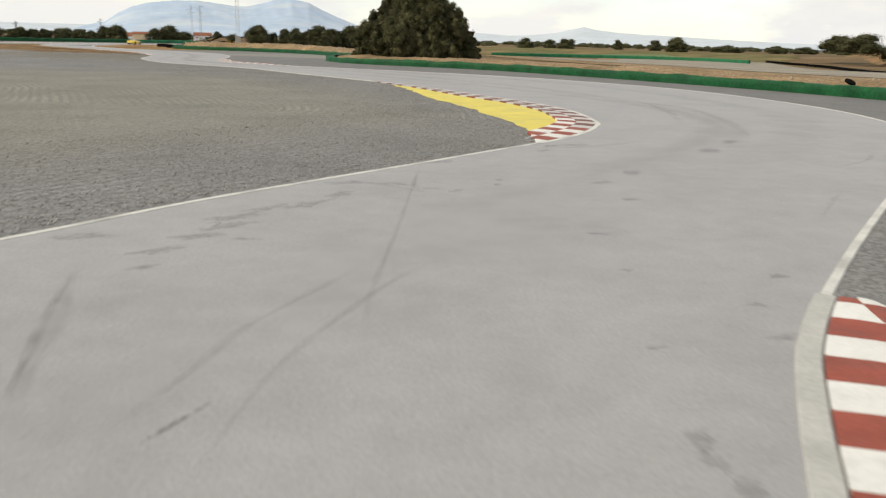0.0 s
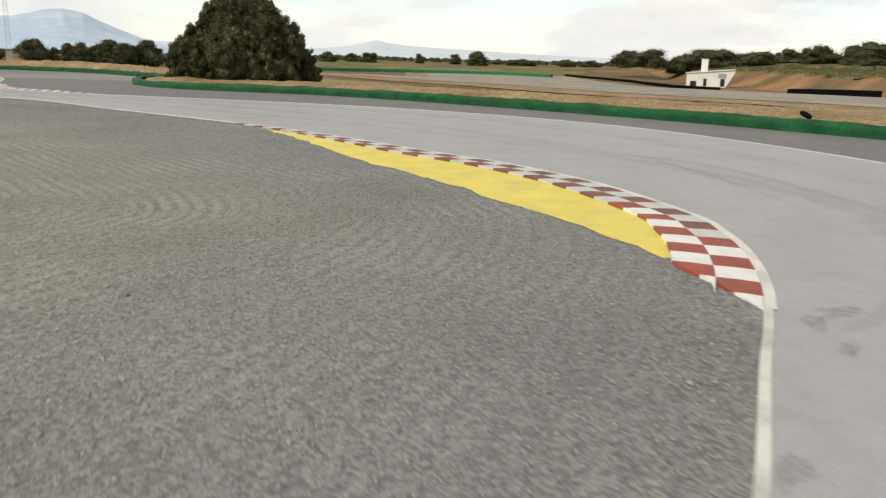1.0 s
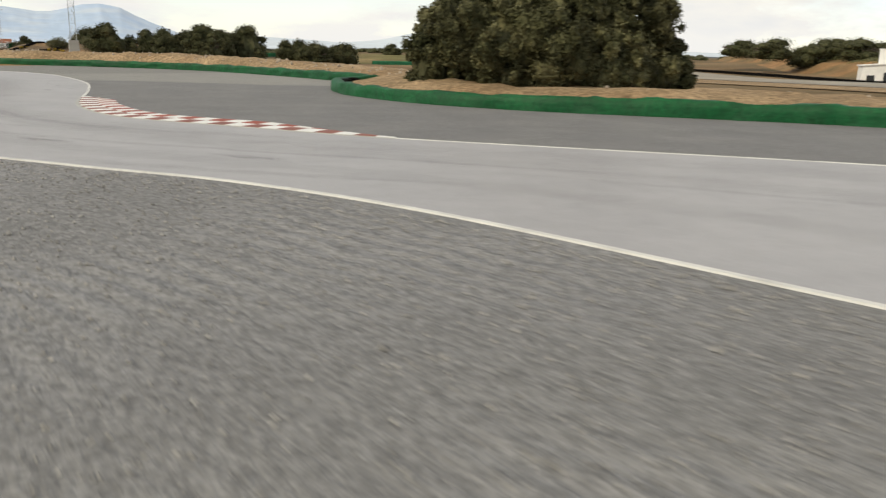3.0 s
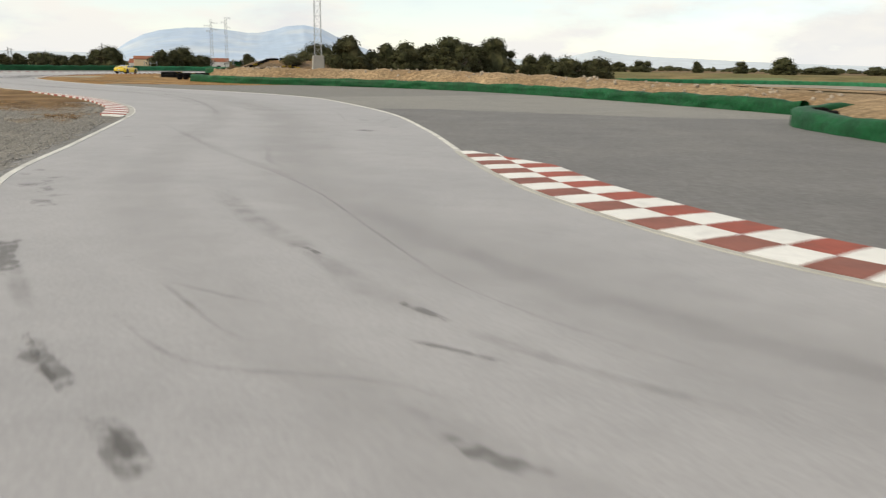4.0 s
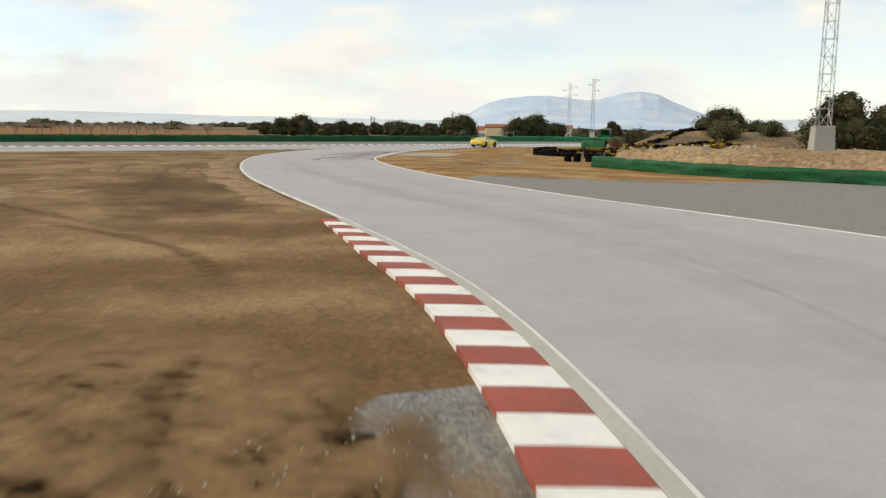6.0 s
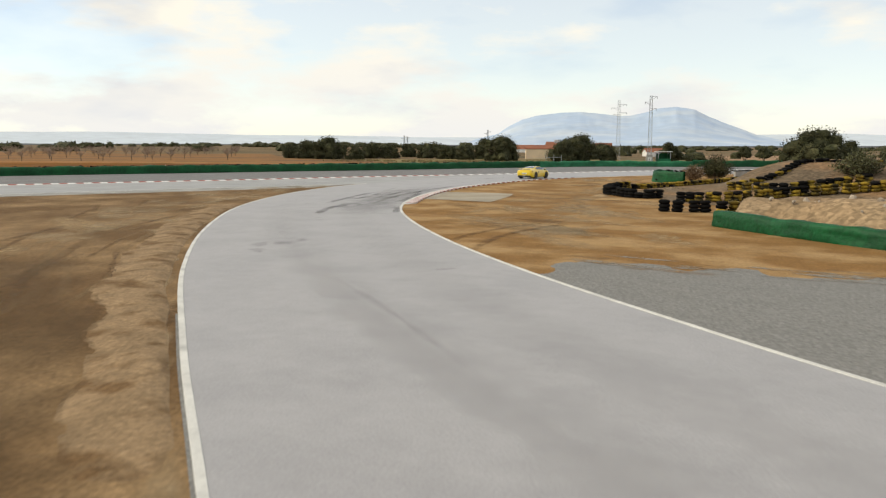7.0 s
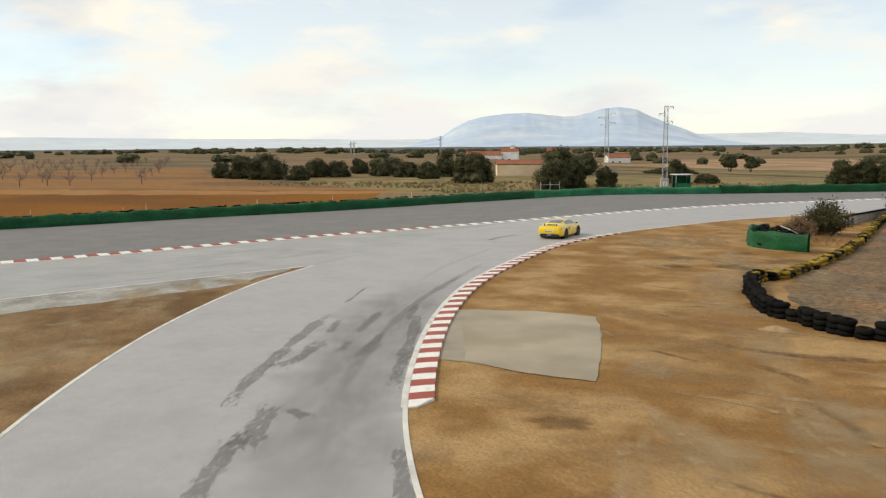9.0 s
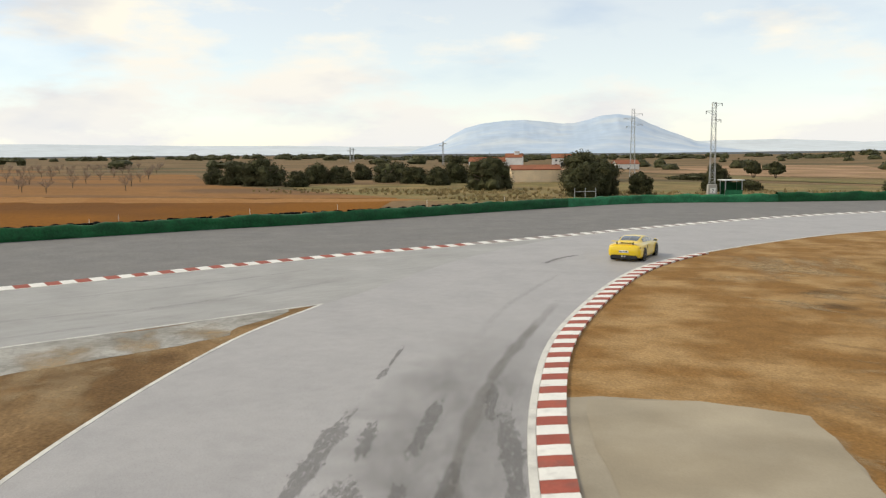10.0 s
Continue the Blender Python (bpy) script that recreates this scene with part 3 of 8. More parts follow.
edge_line("edge_line_1", LEFT, 0.15)
edge_line("edge_line_2", RIGHT[: nearest(RIGHT, (-16.5, 83.1))], 0.15)
edge_line("edge_line_4", RIGHT[nearest(RIGHT, (-27.1, 99.4)) :], 0.15)
edge_line("edge_line_3", STRAIGHT_EDGE, 0.14)


# ---------- kerbs ----------
def kerb(name, c, side, width, rows, stripe, label, anchor=None, anchor_white=True, start=(0.3, 1.0), end=(0.2, 3.0), rise=0.05, gap=0.07, edge=0.2, edging_mat=None, fan=False, rubbed=(), rub_white=True, rub_red=None):
    """Painted kerb blocks along a line, on its left (side 1) or right (-1), behind a concrete edging.
    start, end: the share of the width at that end, and the metres over which it grows to the whole.
    anchor: a place where two blocks meet; fan: the rows narrow together; rubbed: for each row the metres past which tyres have darkened it."""
    top = thing(name, (0, 0, 0), label, "kerb", kind="structure")
    s = np.r_[0, np.cumsum(np.linalg.norm(np.diff(c, axis=0), axis=1))]
    nrm = normals(c) * side
    part("edging", edging(c, *sorted((side * (gap - edge), side * (gap - 0.004)))), edging_mat or M_LINE, top, "worn concrete edging").location.z = 0.003
    s0 = s[nearest(c, anchor)] if anchor else 0.0
    first = -int(math.floor(s0 / stripe)) - 1
    marks = [(k, s0 + k * stripe, s0 + (k + 1) * stripe) for k in range(first, int((s[-1] - s0) / stripe) + 1)]
    rw = width / rows

    def whole(u):
        return width * min(np.interp(u, [0, start[1]], [start[0], 1]), np.interp(s[-1] - u, [0, end[1]], [end[0], 1]))

    for i, a, b in marks:
        a, b = max(a, 0.0), min(b, s[-1])
        if b - a < 0.1:
            continue
        for r in range(rows):
            if not fan and min(whole(a), whole(b)) <= r * rw and max(whole(a), whole(b)) <= r * rw + 0.05:
                continue
            bm = bmesh.new()
            prof = []
            for u in np.linspace(a + 0.006, b - 0.006, 4):
                p = np.array([np.interp(u, s, c[:, 0]), np.interp(u, s, c[:, 1])])
                n = np.array([np.interp(u, s, nrm[:, 0]), np.interp(u, s, nrm[:, 1])])
                k = whole(u) / width if fan else 1.0
                near = r * rw * k
                out = (r + 1) * rw * k - 0.005 if fan else max(near + 0.02, min((r + 1) * rw - 0.005, whole(u)))
                q0, q1 = p + n * (gap + near), p + n * (gap + out)
                h0, h1 = 0.02 + rise * r / rows, 0.02 + rise * out / width
                prof.append([bm.verts.new((*q0, -0.02)), bm.verts.new((*q0, h0)), bm.verts.new((*(q0 * 0.5 + q1 * 0.5), (h0 + h1) / 2 + 0.006)), bm.verts.new((*q1, h1)), bm.verts.new((*q1, -0.02))])
            for p1, p2 in zip(prof, prof[1:]):
                for k in range(4):
                    bm.faces.new((p1[k], p2[k], p2[k + 1], p1[k + 1]))
            for p1 in (prof[0], prof[-1]):
                bm.faces.new(p1)
            bmesh.ops.recalc_face_normals(bm, faces=bm.faces)
            white = (i + r) % 2 == (0 if anchor_white else 1)
            dark = r < len(rubbed) and a > rubbed[r]
            part("block", bm, (M_WHITE_RUBBED if dark and rub_white else M_WHITE) if white else ((rub_red or M_RED_RUBBED) if dark else M_RED), top)
    return top


kerb("kerb_1", between(LEFT, (2.5, 23.1), (-4.4, 55.2)), 1, 1.36, 2, 0.84, "red and white chequered kerb before yellow paint", anchor=(3.4, 24.6), start=(0.0, 2.2), end=(0.25, 13.0), rubbed=(4.2, 9.0))
kerb("kerb_2", between(RIGHT, (-15.9, 82.8), (-27.2, 100.3)), -1, 1.4, 2, 0.67, "red and white chequered kerb outside the bend", anchor=(-24.54, 90.52), start=(0.1, 5.5), end=(0.2, 3.0), rise=0.03, gap=0.0, edge=0.14, edging_mat=M_KERBSTONE, rubbed=(0.0, 99.0), rub_white=False, rub_red=M_RED_DULL)
kerb("kerb_3", between(LEFT, (-39.05, 110.4), (-52.9, 131.8)), 1, 0.86, 1, 0.72, "red and white striped kerb on the inside bend", start=(0.1, 0.8), end=(0.5, 6.0), edge=0.22, gap=0.19, edging_mat=M_KERBSTONE)
kerb("kerb_4", between(RIGHT, (-72.9, 171), (-75.4, 213)), -1, 0.68, 1, 0.6, "red and white striped kerb on the right-hand bend", start=(0.3, 0.6), end=(0.5, 5.0))
M_RED_GREY = material("red_paint_worn_to_grey", (0.27, 0.215, 0.20), 0.75, fine=0.1, fine_scale=15, broad=0.15, broad_scale=1.2, alt=(0.30, 0.285, 0.275), alt_scale=1.2)
kerb("kerb_5", between(FAR_KERB, (-137, 133), (-30, 274.5)), 1, 0.8, 1, 0.67, "long red and white kerb beside the straight", start=(1, 1), end=(1, 1), edge=0.12, gap=0.0, rubbed=(92.0,), rub_white=False, rub_red=M_RED_GREY)
kerb("kerb_6", between(RIGHT, (-1.8, -4), (4.5, 9.2)), -1, 1.5, 2, 0.64, "red and white chequered kerb with grey edging", anchor=(3.8, 7.78), anchor_white=False, start=(1, 1), end=(0.25, 1.5), edge=0.27, gap=0.14, fan=True, edging_mat=M_EDGING)

# yellow paint behind the first kerb
ky = between(LEFT, (4.0, 25.6), (-3.2, 53.4))
kin = offset(ky, 0.9)
yo = curve([(2.6, 26.3), (2.4, 28.5), (1.7, 31.7), (0.62, 36.3), (-0.75, 40.5), (-1.75, 45), (-2.5, 48.5), (-3.4, 51.4)], 0.5)
yp = polygon("yellow_paint", outline(kin[(kin[:, 1] > 26.6)], [(p[0] + 0.22 * noise.noise((p[0], p[1], 2)) + 0.1 * noise.noise((3 * p[0], 3 * p[1], 5)), p[1]) for p in yo[::-1]]), 0.003, M_YELLOW)
tagged(yp, "yellow painted strip behind the chequered kerb", "painted strip", kind="structure")



# ---------- far land ----------
def ridge(name, profile, near, far, mat, label, seed, rows=16, wobble=0.13):
    """Hills on the horizon: profile holds degrees east of north and degrees of height."""
    az = np.linspace(profile[0][0], profile[-1][0], 260)
    el = np.interp(az, [p[0] for p in profile], [p[1] for p in profile])
    verts, faces = [], []
    for j in range(rows):
        u = j / (rows - 1)
        d = near + (far - near) * u
        for a, e in zip(az, el):
            n = noise.noise((a * 0.55, u * 2.0, seed)) + 0.5 * noise.noise((a * 1.6, u * 4.0, seed + 5)) + 0.35 * noise.noise((a * 2.6 + 3 * u, u * 7.0, seed + 8)) + 0.12 * noise.noise((a * 6, u * 14.0, seed + 2))
            h = far * math.tan(radians(e)) * (u ** 1.25) * (1 + wobble * n * (1 - 0.75 * u ** 3)) - 8
            verts.append((-40 + d * math.sin(radians(a)), 120 + d * math.cos(radians(a)), h))
    n = len(az)
    for j in range(rows - 1):
        for i in range(n - 1):
            faces.append((j * n + i, j * n + i + 1, (j + 1) * n + i + 1, (j + 1) * n + i))
    return tagged(from_faces(name, verts, faces, mat, True), label, "mountain", kind="structure")


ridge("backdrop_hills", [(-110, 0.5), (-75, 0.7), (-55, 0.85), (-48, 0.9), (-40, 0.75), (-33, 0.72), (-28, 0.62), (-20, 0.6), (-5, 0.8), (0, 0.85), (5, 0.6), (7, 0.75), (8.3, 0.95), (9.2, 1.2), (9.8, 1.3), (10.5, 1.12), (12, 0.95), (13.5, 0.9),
                         (17, 0.75), (22, 0.55), (30, 0.4), (60, 0.45), (110, 0.4)], 3500, 4500, M_FARHILL, "hills along the horizon, pale haze painted into their colour", 4)
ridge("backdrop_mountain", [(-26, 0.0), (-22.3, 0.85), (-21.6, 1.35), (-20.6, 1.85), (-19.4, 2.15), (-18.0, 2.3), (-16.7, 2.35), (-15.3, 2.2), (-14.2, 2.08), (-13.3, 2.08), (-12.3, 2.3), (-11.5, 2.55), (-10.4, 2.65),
                            (-9.2, 2.45), (-8.3, 2.0), (-7.4, 1.6), (-6.2, 1.15), (-5.2, 0.75), (-3.6, 0.5), (0, 0.0)], 3000, 4300, M_MOUNTAIN, "limestone mountain on the horizon, blue-grey haze painted into its colour", 11, wobble=0.07)
ridge("backdrop_plain", [(-110, 0.24), (-60, 0.26), (-34, 0.22), (-20, 0.2), (-8, 0.16), (8, 0.22), (20, 0.26), (45, 0.22), (110, 0.2)], 900, 2600, M_PLAIN, "dark wooded plain before the hills", 21, wobble=0.35)


# ---------- trees ----------
def leaf_cloud(blobs, count, size, seed, flat=0.0):
    """Verts and faces of many small leaves, in clumps round the given blobs (centre, radii)."""
    rng = np.random.default_rng(seed)
    vol = np.array([b[3] * b[4] * b[5] for b in blobs]) ** 0.67
    which = rng.choice(len(blobs), count, p=vol / vol.sum())
    b = np.array(blobs)[which]
    d = rng.normal(size=(count, 3))
    d /= np.linalg.norm(d, axis=1)[:, None]
    r = 0.66 + 0.46 * rng.uniform(0, 1, (count, 1)) ** 1.2
    c = b[:, :3] + d * b[:, 3:6] * r
    # each leaf is a small diamond that faces more or less outwards
    nn = d + 0.75 * rng.normal(size=(count, 3)) + np.array([0, 0, 0.35])
    nn /= np.linalg.norm(nn, axis=1)[:, None]
    u = np.cross(nn, rng.normal(size=(count, 3)))
    u /= np.linalg.norm(u, axis=1)[:, None] + 1e-9
    w = np.cross(nn, u)
    s = (size * rng.uniform(0.6, 1.3, count))[:, None]
    v = np.stack([c - u * s, c + w * s * 0.6, c + u * s, c - w * s * 0.6], 1).reshape(-1, 3)
    f = np.arange(count * 4).reshape(-1, 4)
    return v, f


def dome(u, peak):
    """The width of a crown at a share of its height."""
    return (0.78 + 0.22 * smoothstep(0, 0.3, u)) * math.sqrt(max(0.02, 1 - u ** peak))


def crown_blobs(w, h, z0, n, seed, small=1.0, peak=1.9):
    """Overlapping clumps that fill a wide, uneven dome."""
    rng = np.random.default_rng(seed)
    out = []
    for k in range(n):
        a = rng.uniform(0, 2 * math.pi)
        lift = rng.uniform(0.0, 1.0) ** 1.5
        s = w * rng.uniform(0.07, 0.14) * small
        full = dome(lift, peak) * (1 + 0.42 * noise.noise((math.cos(a) * 1.2, math.sin(a) * 1.2, lift * 2.0 + seed)))
        r = max(0.0, (w / 2 - s) * full) * rng.uniform(0, 1) ** 0.3
        z = z0 + (h - z0) * (0.12 + 0.74 * lift)
        out.append((r * math.cos(a), r * math.sin(a), z, s, s, min(s * rng.uniform(0.65, 0.95), 0.27 * (h - z0))))
    for k in range(n // 4):
        a, s = rng.uniform(0, 2 * math.pi), w * rng.uniform(0.06, 0.10) * small
        r = (w / 2 - s) * 0.78
        out.append((r * math.cos(a), r * math.sin(a), z0 + rng.uniform(0.06, 0.28) * (h - z0), s, s, min(0.8 * s, 0.2 * (h - z0))))
    return out


def crown_core(w, h, z0, seed, peak=1.9, fill=0.6, sub=3):
    """The dense inside of a crown."""
    bm = bmesh.new()
    bmesh.ops.create_icosphere(bm, subdivisions=sub, radius=1.0)
    v, f = [], []
    bm.verts.index_update()
    for q in bm.verts:
        lift = max(0.0, (q.co.z + 0.3) / 1.3)
        e = 1 + 0.65 * noise.noise((q.co.x * 2.2, q.co.y * 2.2, q.co.z * 2.2 + seed)) + 0.2 * noise.noise((q.co.x * 6, q.co.y * 6, q.co.z * 6 + seed))
        d = math.hypot(q.co.x, q.co.y) or 1.0
        wide = min(1.0, d * 5) if q.co.z > 0 else 1.0
        ring = wide * dome(lift, peak) * w / 2 * fill * e
        v.append((q.co.x / d * ring, q.co.y / d * ring, z0 + (h - z0) * lift * ((0.88 if fill > 0.45 else 0.72) + 0.2 * noise.noise((q.co.x * 1.7 + seed, q.co.y * 1.7, 3.3)))))
    f = [[q.index for q in face.verts] for face in bm.faces]
    bm.free()
    return v, f


def lobe_shape():
    bm = bmesh.new()
    bmesh.ops.create_icosphere(bm, subdivisions=2, radius=1.0)
    bm.verts.index_update()
    shape = [tuple(q.co) for q in bm.verts], [[q.index for q in face.verts] for face in bm.faces]
    bm.free()
    return shape


LOBE = lobe_shape()


def oak(name, x, y, z, w, h, label, seed, leaves=2600, size=0.2, n=44, group="", z0=None, mat=None, category="tree", rz=0.0, small=1.0, peak=2.2, fill=0.6):
    top = thing(name, (x, y, z), label, category, group, rz)
    rng = random.Random(seed)
    bm = bmesh.new()
    z0 = 0.12 * h if z0 is None else z0
    for k in range(3):
        a = rng.uniform(0, 6.28)
        lean = 0.12 * w * (0.3 if k == 0 else 1.0)
        p = Vector((0.05 * w * math.cos(a) * (k > 0), 0.05 * w * math.sin(a) * (k > 0), -0.15))
        q = p + Vector((lean * math.cos(a), lean * math.sin(a), 0.55 * h))
        r0 = 0.028 * w
        d = q - p
        m = Matrix.Translation((p + q) / 2) @ d.to_track_quat("Z", "Y").to_matrix().to_4x4()
        bmesh.ops.create_cone(bm, cap_ends=True, segments=7, radius1=r0, radius2=r0 * 0.4, depth=d.length, matrix=m)
        for j in range(4):
            b = a + rng.uniform(-1.2, 1.2)
            s = p + d * rng.uniform(0.35, 0.8)
            e = s + Vector((math.cos(b) * w * 0.2, math.sin(b) * w * 0.2, h * rng.uniform(0.08, 0.2)))
            beam(bm, s, e, r0 * 0.3, 5)
    part("trunk", bm, M_BARK, top)
    blobs = crown_blobs(w, h, z0, n, seed, small, peak)
    v, f = leaf_cloud(blobs, leaves, size, seed + 1)
    verts, faces = v.tolist(), f.tolist()
    for k, (bx, by, bz, rx, ry, rz_) in enumerate(blobs):
        n0 = len(verts)
        for q in LOBE[0]:
            e = 0.62 + 0.3 * noise.noise((q[0] * 1.6 + k, q[1] * 1.6, q[2] * 1.6 + seed))
            verts.append((bx + q[0] * rx * e, by + q[1] * ry * e, max(bz + q[2] * rz_ * e, -0.15)))
        faces += [[n0 + m for m in face] for face in LOBE[1]]
    cv, cf = crown_core(w, h, z0, seed, peak, fill)
    faces += [[len(verts) + q for q in face] for face in cf]
    verts += cv
    c = from_faces("crown", verts, faces, mat or M_LEAF)
    c.parent = top
    return top




def great_oak(x, y, z, w, h, label, seed):
    """A wide old oak: leafy clumps of many sizes over a dome that narrows in steps, dark hollows between them."""
    top = thing("oak_tree", (x, y, z), label, "tree")
    rng = random.Random(seed)
    bm = bmesh.new()
    for k in range(5):
        a = k * 1.26 + rng.uniform(-0.3, 0.3)
        p, q = Vector((0.3 * math.cos(a), 0.3 * math.sin(a), -0.4)), Vector((0.17 * w * math.cos(a), 0.17 * w * math.sin(a), 0.55 * h))
        d = q - p
        bmesh.ops.create_cone(bm, cap_ends=True, segments=8, radius1=0.34, radius2=0.12, depth=d.length, matrix=Matrix.Translation((p + q) / 2) @ d.to_track_quat("Z", "Y").to_matrix().to_4x4())
        for j in range(6):
            b, s = a + rng.uniform(-1.0, 1.0), p + d * rng.uniform(0.3, 0.95)
            beam(bm, s, s + Vector((math.cos(b) * w * 0.18, math.sin(b) * w * 0.18, h * rng.uniform(0.05, 0.2))), 0.07, 5)
    part("trunk", bm, M_BARK, top)

    def reach(a, lift):
        r = np.interp(lift, [0, 0.12, 0.35, 0.62, 0.82, 0.95, 1], [0.88, 1.0, 0.96, 0.73, 0.52, 0.34, 0.12]) * w / 2
        return r * (1 + 0.30 * noise.noise((math.cos(a) * 1.1, math.sin(a) * 1.1, lift * 2.4 + seed)) + 0.14 * noise.noise((math.cos(a) * 3.2, math.sin(a) * 3.2, lift * 6 + seed)))

    blobs = []
    for k in range(560):
        a, lift = rng.uniform(0, 2 * math.pi), rng.uniform(0, 1) ** 0.85
        s = rng.choice((0.42, 0.55, 0.7, 0.95)) * rng.uniform(0.85, 1.15)
        r = max(0.0, reach(a, lift) - 0.5 * s) * rng.uniform(0.80, 1.0)
        blobs.append((r * math.cos(a), r * math.sin(a), 0.25 + lift * (h - 0.9), s * 0.85, s * 0.85, s * 1.05))
    for k in range(420):
        a, lift = rng.uniform(0, 2 * math.pi), rng.uniform(0.02, 1) ** 0.9
        s, r = rng.uniform(0.2, 0.42), reach(a, lift) * rng.uniform(0.97, 1.06)
        blobs.append((r * math.cos(a), r * math.sin(a), 0.35 + lift * (h - 0.75), s, s, 1.3 * s))
    for k in range(26):
        a, r, s = rng.uniform(0, 2 * math.pi), rng.uniform(0, 0.16 * w), rng.uniform(0.4, 0.75)
        blobs.append((r * math.cos(a), r * math.sin(a), h - 1.0 - 0.25 * r, s, s, s))
    v, f = leaf_cloud(blobs, 240000, 0.088, seed + 1)
    verts, faces = v.tolist(), f.tolist()
    for k, (bx, by, bz, rx, ry, rz_) in enumerate(blobs):
        n0 = len(verts)
        for q in LOBE[0]:
            e = 0.6 + 0.3 * noise.noise((q[0] * 1.6 + k, q[1] * 1.6, q[2] * 1.6 + seed))
            verts.append((bx + q[0] * rx * e, by + q[1] * ry * e, max(bz + q[2] * rz_ * e, -0.3)))
        faces += [[n0 + m for m in face] for face in LOBE[1]]
    n0, ring = len(verts), 40
    for i in range(15):
        for k in range(ring):
            a = 2 * math.pi * k / ring
            r = 0.74 * reach(a, i / 14)
            verts.append((r * math.cos(a), r * math.sin(a), -0.2 + i / 14 * (h - 0.9)))
    for i in range(14):
        for k in range(ring):
            faces.append([n0 + i * ring + k, n0 + i * ring + (k + 1) % ring, n0 + (i + 1) * ring + (k + 1) % ring, n0 + (i + 1) * ring + k])
    faces.append([n0 + 14 * ring + k for k in range(ring)])
    c = from_faces("crown", verts, faces, M_LEAF_OLD)
    c.parent = top
    return top


OAK = "evergreen oak with a broad dark green crown"
great_oak(-4.3, 105.0, 0.5, 14.0, 9.1, "huge spreading evergreen oak behind the green barrier", 3)
oak("oak_bush", 2.5, 103.6, 0.4, 3.6, 3.1, "young evergreen oak beside the huge oak", 31, leaves=9000, size=0.1, n=36, z0=0.0, category="bush", peak=1.5, fill=0.5)
oak("oak_bush", -10.6, 104.2, 0.4, 4.2, 3.4, "low oak scrub at the foot of the huge oak", 32, leaves=9000, size=0.1, n=36, z0=0.0, category="bush", peak=1.8, fill=0.5)

OAKS = (
    (35.8, 431.7, -3.4, 10.8, 10.3),
    (52.4, 470.1, -3.4, 9.6, 9.8),
    (58.3, 449.1, -3.4, 11.3, 11.6),
    (90.5, 473.9, -3.4, 6.5, 11.7),
    (109.3, 469.6, -3.4, 9.1, 12.5),
    (102.4, 399, -3.4, 12.2, 14),
    (154.4, 487.7, -3.4, 19, 13.8),
    (187.3, 496.9, -3.4, 11.5, 19.1),
    (215.5, 528.5, -3.4, 14.7, 15),
    (178.7, 391.5, -3.4, 12.2, 14.4),
    (180.3, 368.4, -3.4, 15.8, 16.3),
    (197.9, 370.1, -3.4, 12.5, 17.9),
    (211.3, 373.9, -3.4, 14.5, 18.8),
    (209, 351.8, -3.4, 15, 17),
    (230.4, 361.8, -3.4, 14.5, 16.1),
    (266.6, 385.2, -3.4, 13.4, 16.2),
    (258.8, 353.5, -3.4, 14.9, 16.9),
    (241.8, 302.9, -3.4, 16.8, 20.2),
    (256.2, 303.6, -3.4, 16.2, 19.5),
    (272.8, 301.9, -3.4, 24.9, 20.4),
    (-33.5, 184.5, 0, 4.6, 4.6),
    (-26.2, 190, 0, 4.4, 5.0),
    (-31.2, 187.5, 0, 4.4, 4.5),
    (-37.9, 180, 0, 3.0, 3.6),
    (-39.6, 175.6, 0, 4.6, 5.1),
    (-36.2, 185.8, 0, 3.4, 4.7),
    (-34.4, 189.8, 0, 3.2, 4.7),
    (-31.6, 192.7, 0, 3.3, 4.9),
    (-28.6, 183.6, 0, 5.7, 5.6),
    (-24.4, 195.3, 0, 3.1, 4.9),
    (-22.5, 193, 0, 5.3, 5.5),
    (-16.7, 206.3, -0, 3.4, 3.4),
    (-14.4, 205.9, -0, 3.8, 3.7),
    (-12, 200.3, -0, 5.5, 3.2),
    (-7.3, 204.3, -0.1, 5.3, 3.3),
    (-175.6, 298.3, 0, 4.4, 3.9),
    (-169.2, 296.8, 0, 6.3, 4.5),
    (-160.3, 293.3, 0, 8.2, 5.4),
    (-151.4, 290.7, 0, 4.7, 2.8),
    (-156.1, 305.5, 0, 5.1, 3.8),
    (-152.2, 307.7, 0, 5.4, 3.6),
    (-157.8, 327.4, 0, 4.7, 3.5),
    (-145.1, 314.8, 0, 6.6, 4.7),
    (-136.8, 309.9, 0, 6.1, 3),
    (-128.7, 302.5, 0, 5.2, 3.2),
    (-128.9, 313.1, 0, 4.4, 3.2),
    (-113.6, 286.8, 0, 9, 5),
    (-95.0, 271.1, 0, 6.0, 4.6),
    (-92.7, 273.7, 0, 4.3, 4.3),
    (-88.6, 277.3, 0, 3.6, 3.3),
    (-87, 346.1, -0.4, 9.9, 1.8),
    (-75.4, 293.7, -0, 4.2, 1.4),
    (-55.2, 293.2, 0, 5.0, 3.7),
    (-51.8, 294.0, 0, 5.2, 4.0),
    (-48.4, 293.0, 0, 5.4, 4.2),
    (-79.6, 288.6, 0, 4.6, 4.0),
    (-165.6, 298.9, 0, 10, 3.6),
    (-149.8, 330.9, 0, 6.3, 3.5),
    (-137.4, 333.9, 0, 6, 4.9),
    (-106.2, 320.2, 0, 8.6, 5.5),
    (-103.7, 327.6, -0, 7.8, 4.2),
    (-52.2, 229, 0.6, 9.0, 4.6),
)
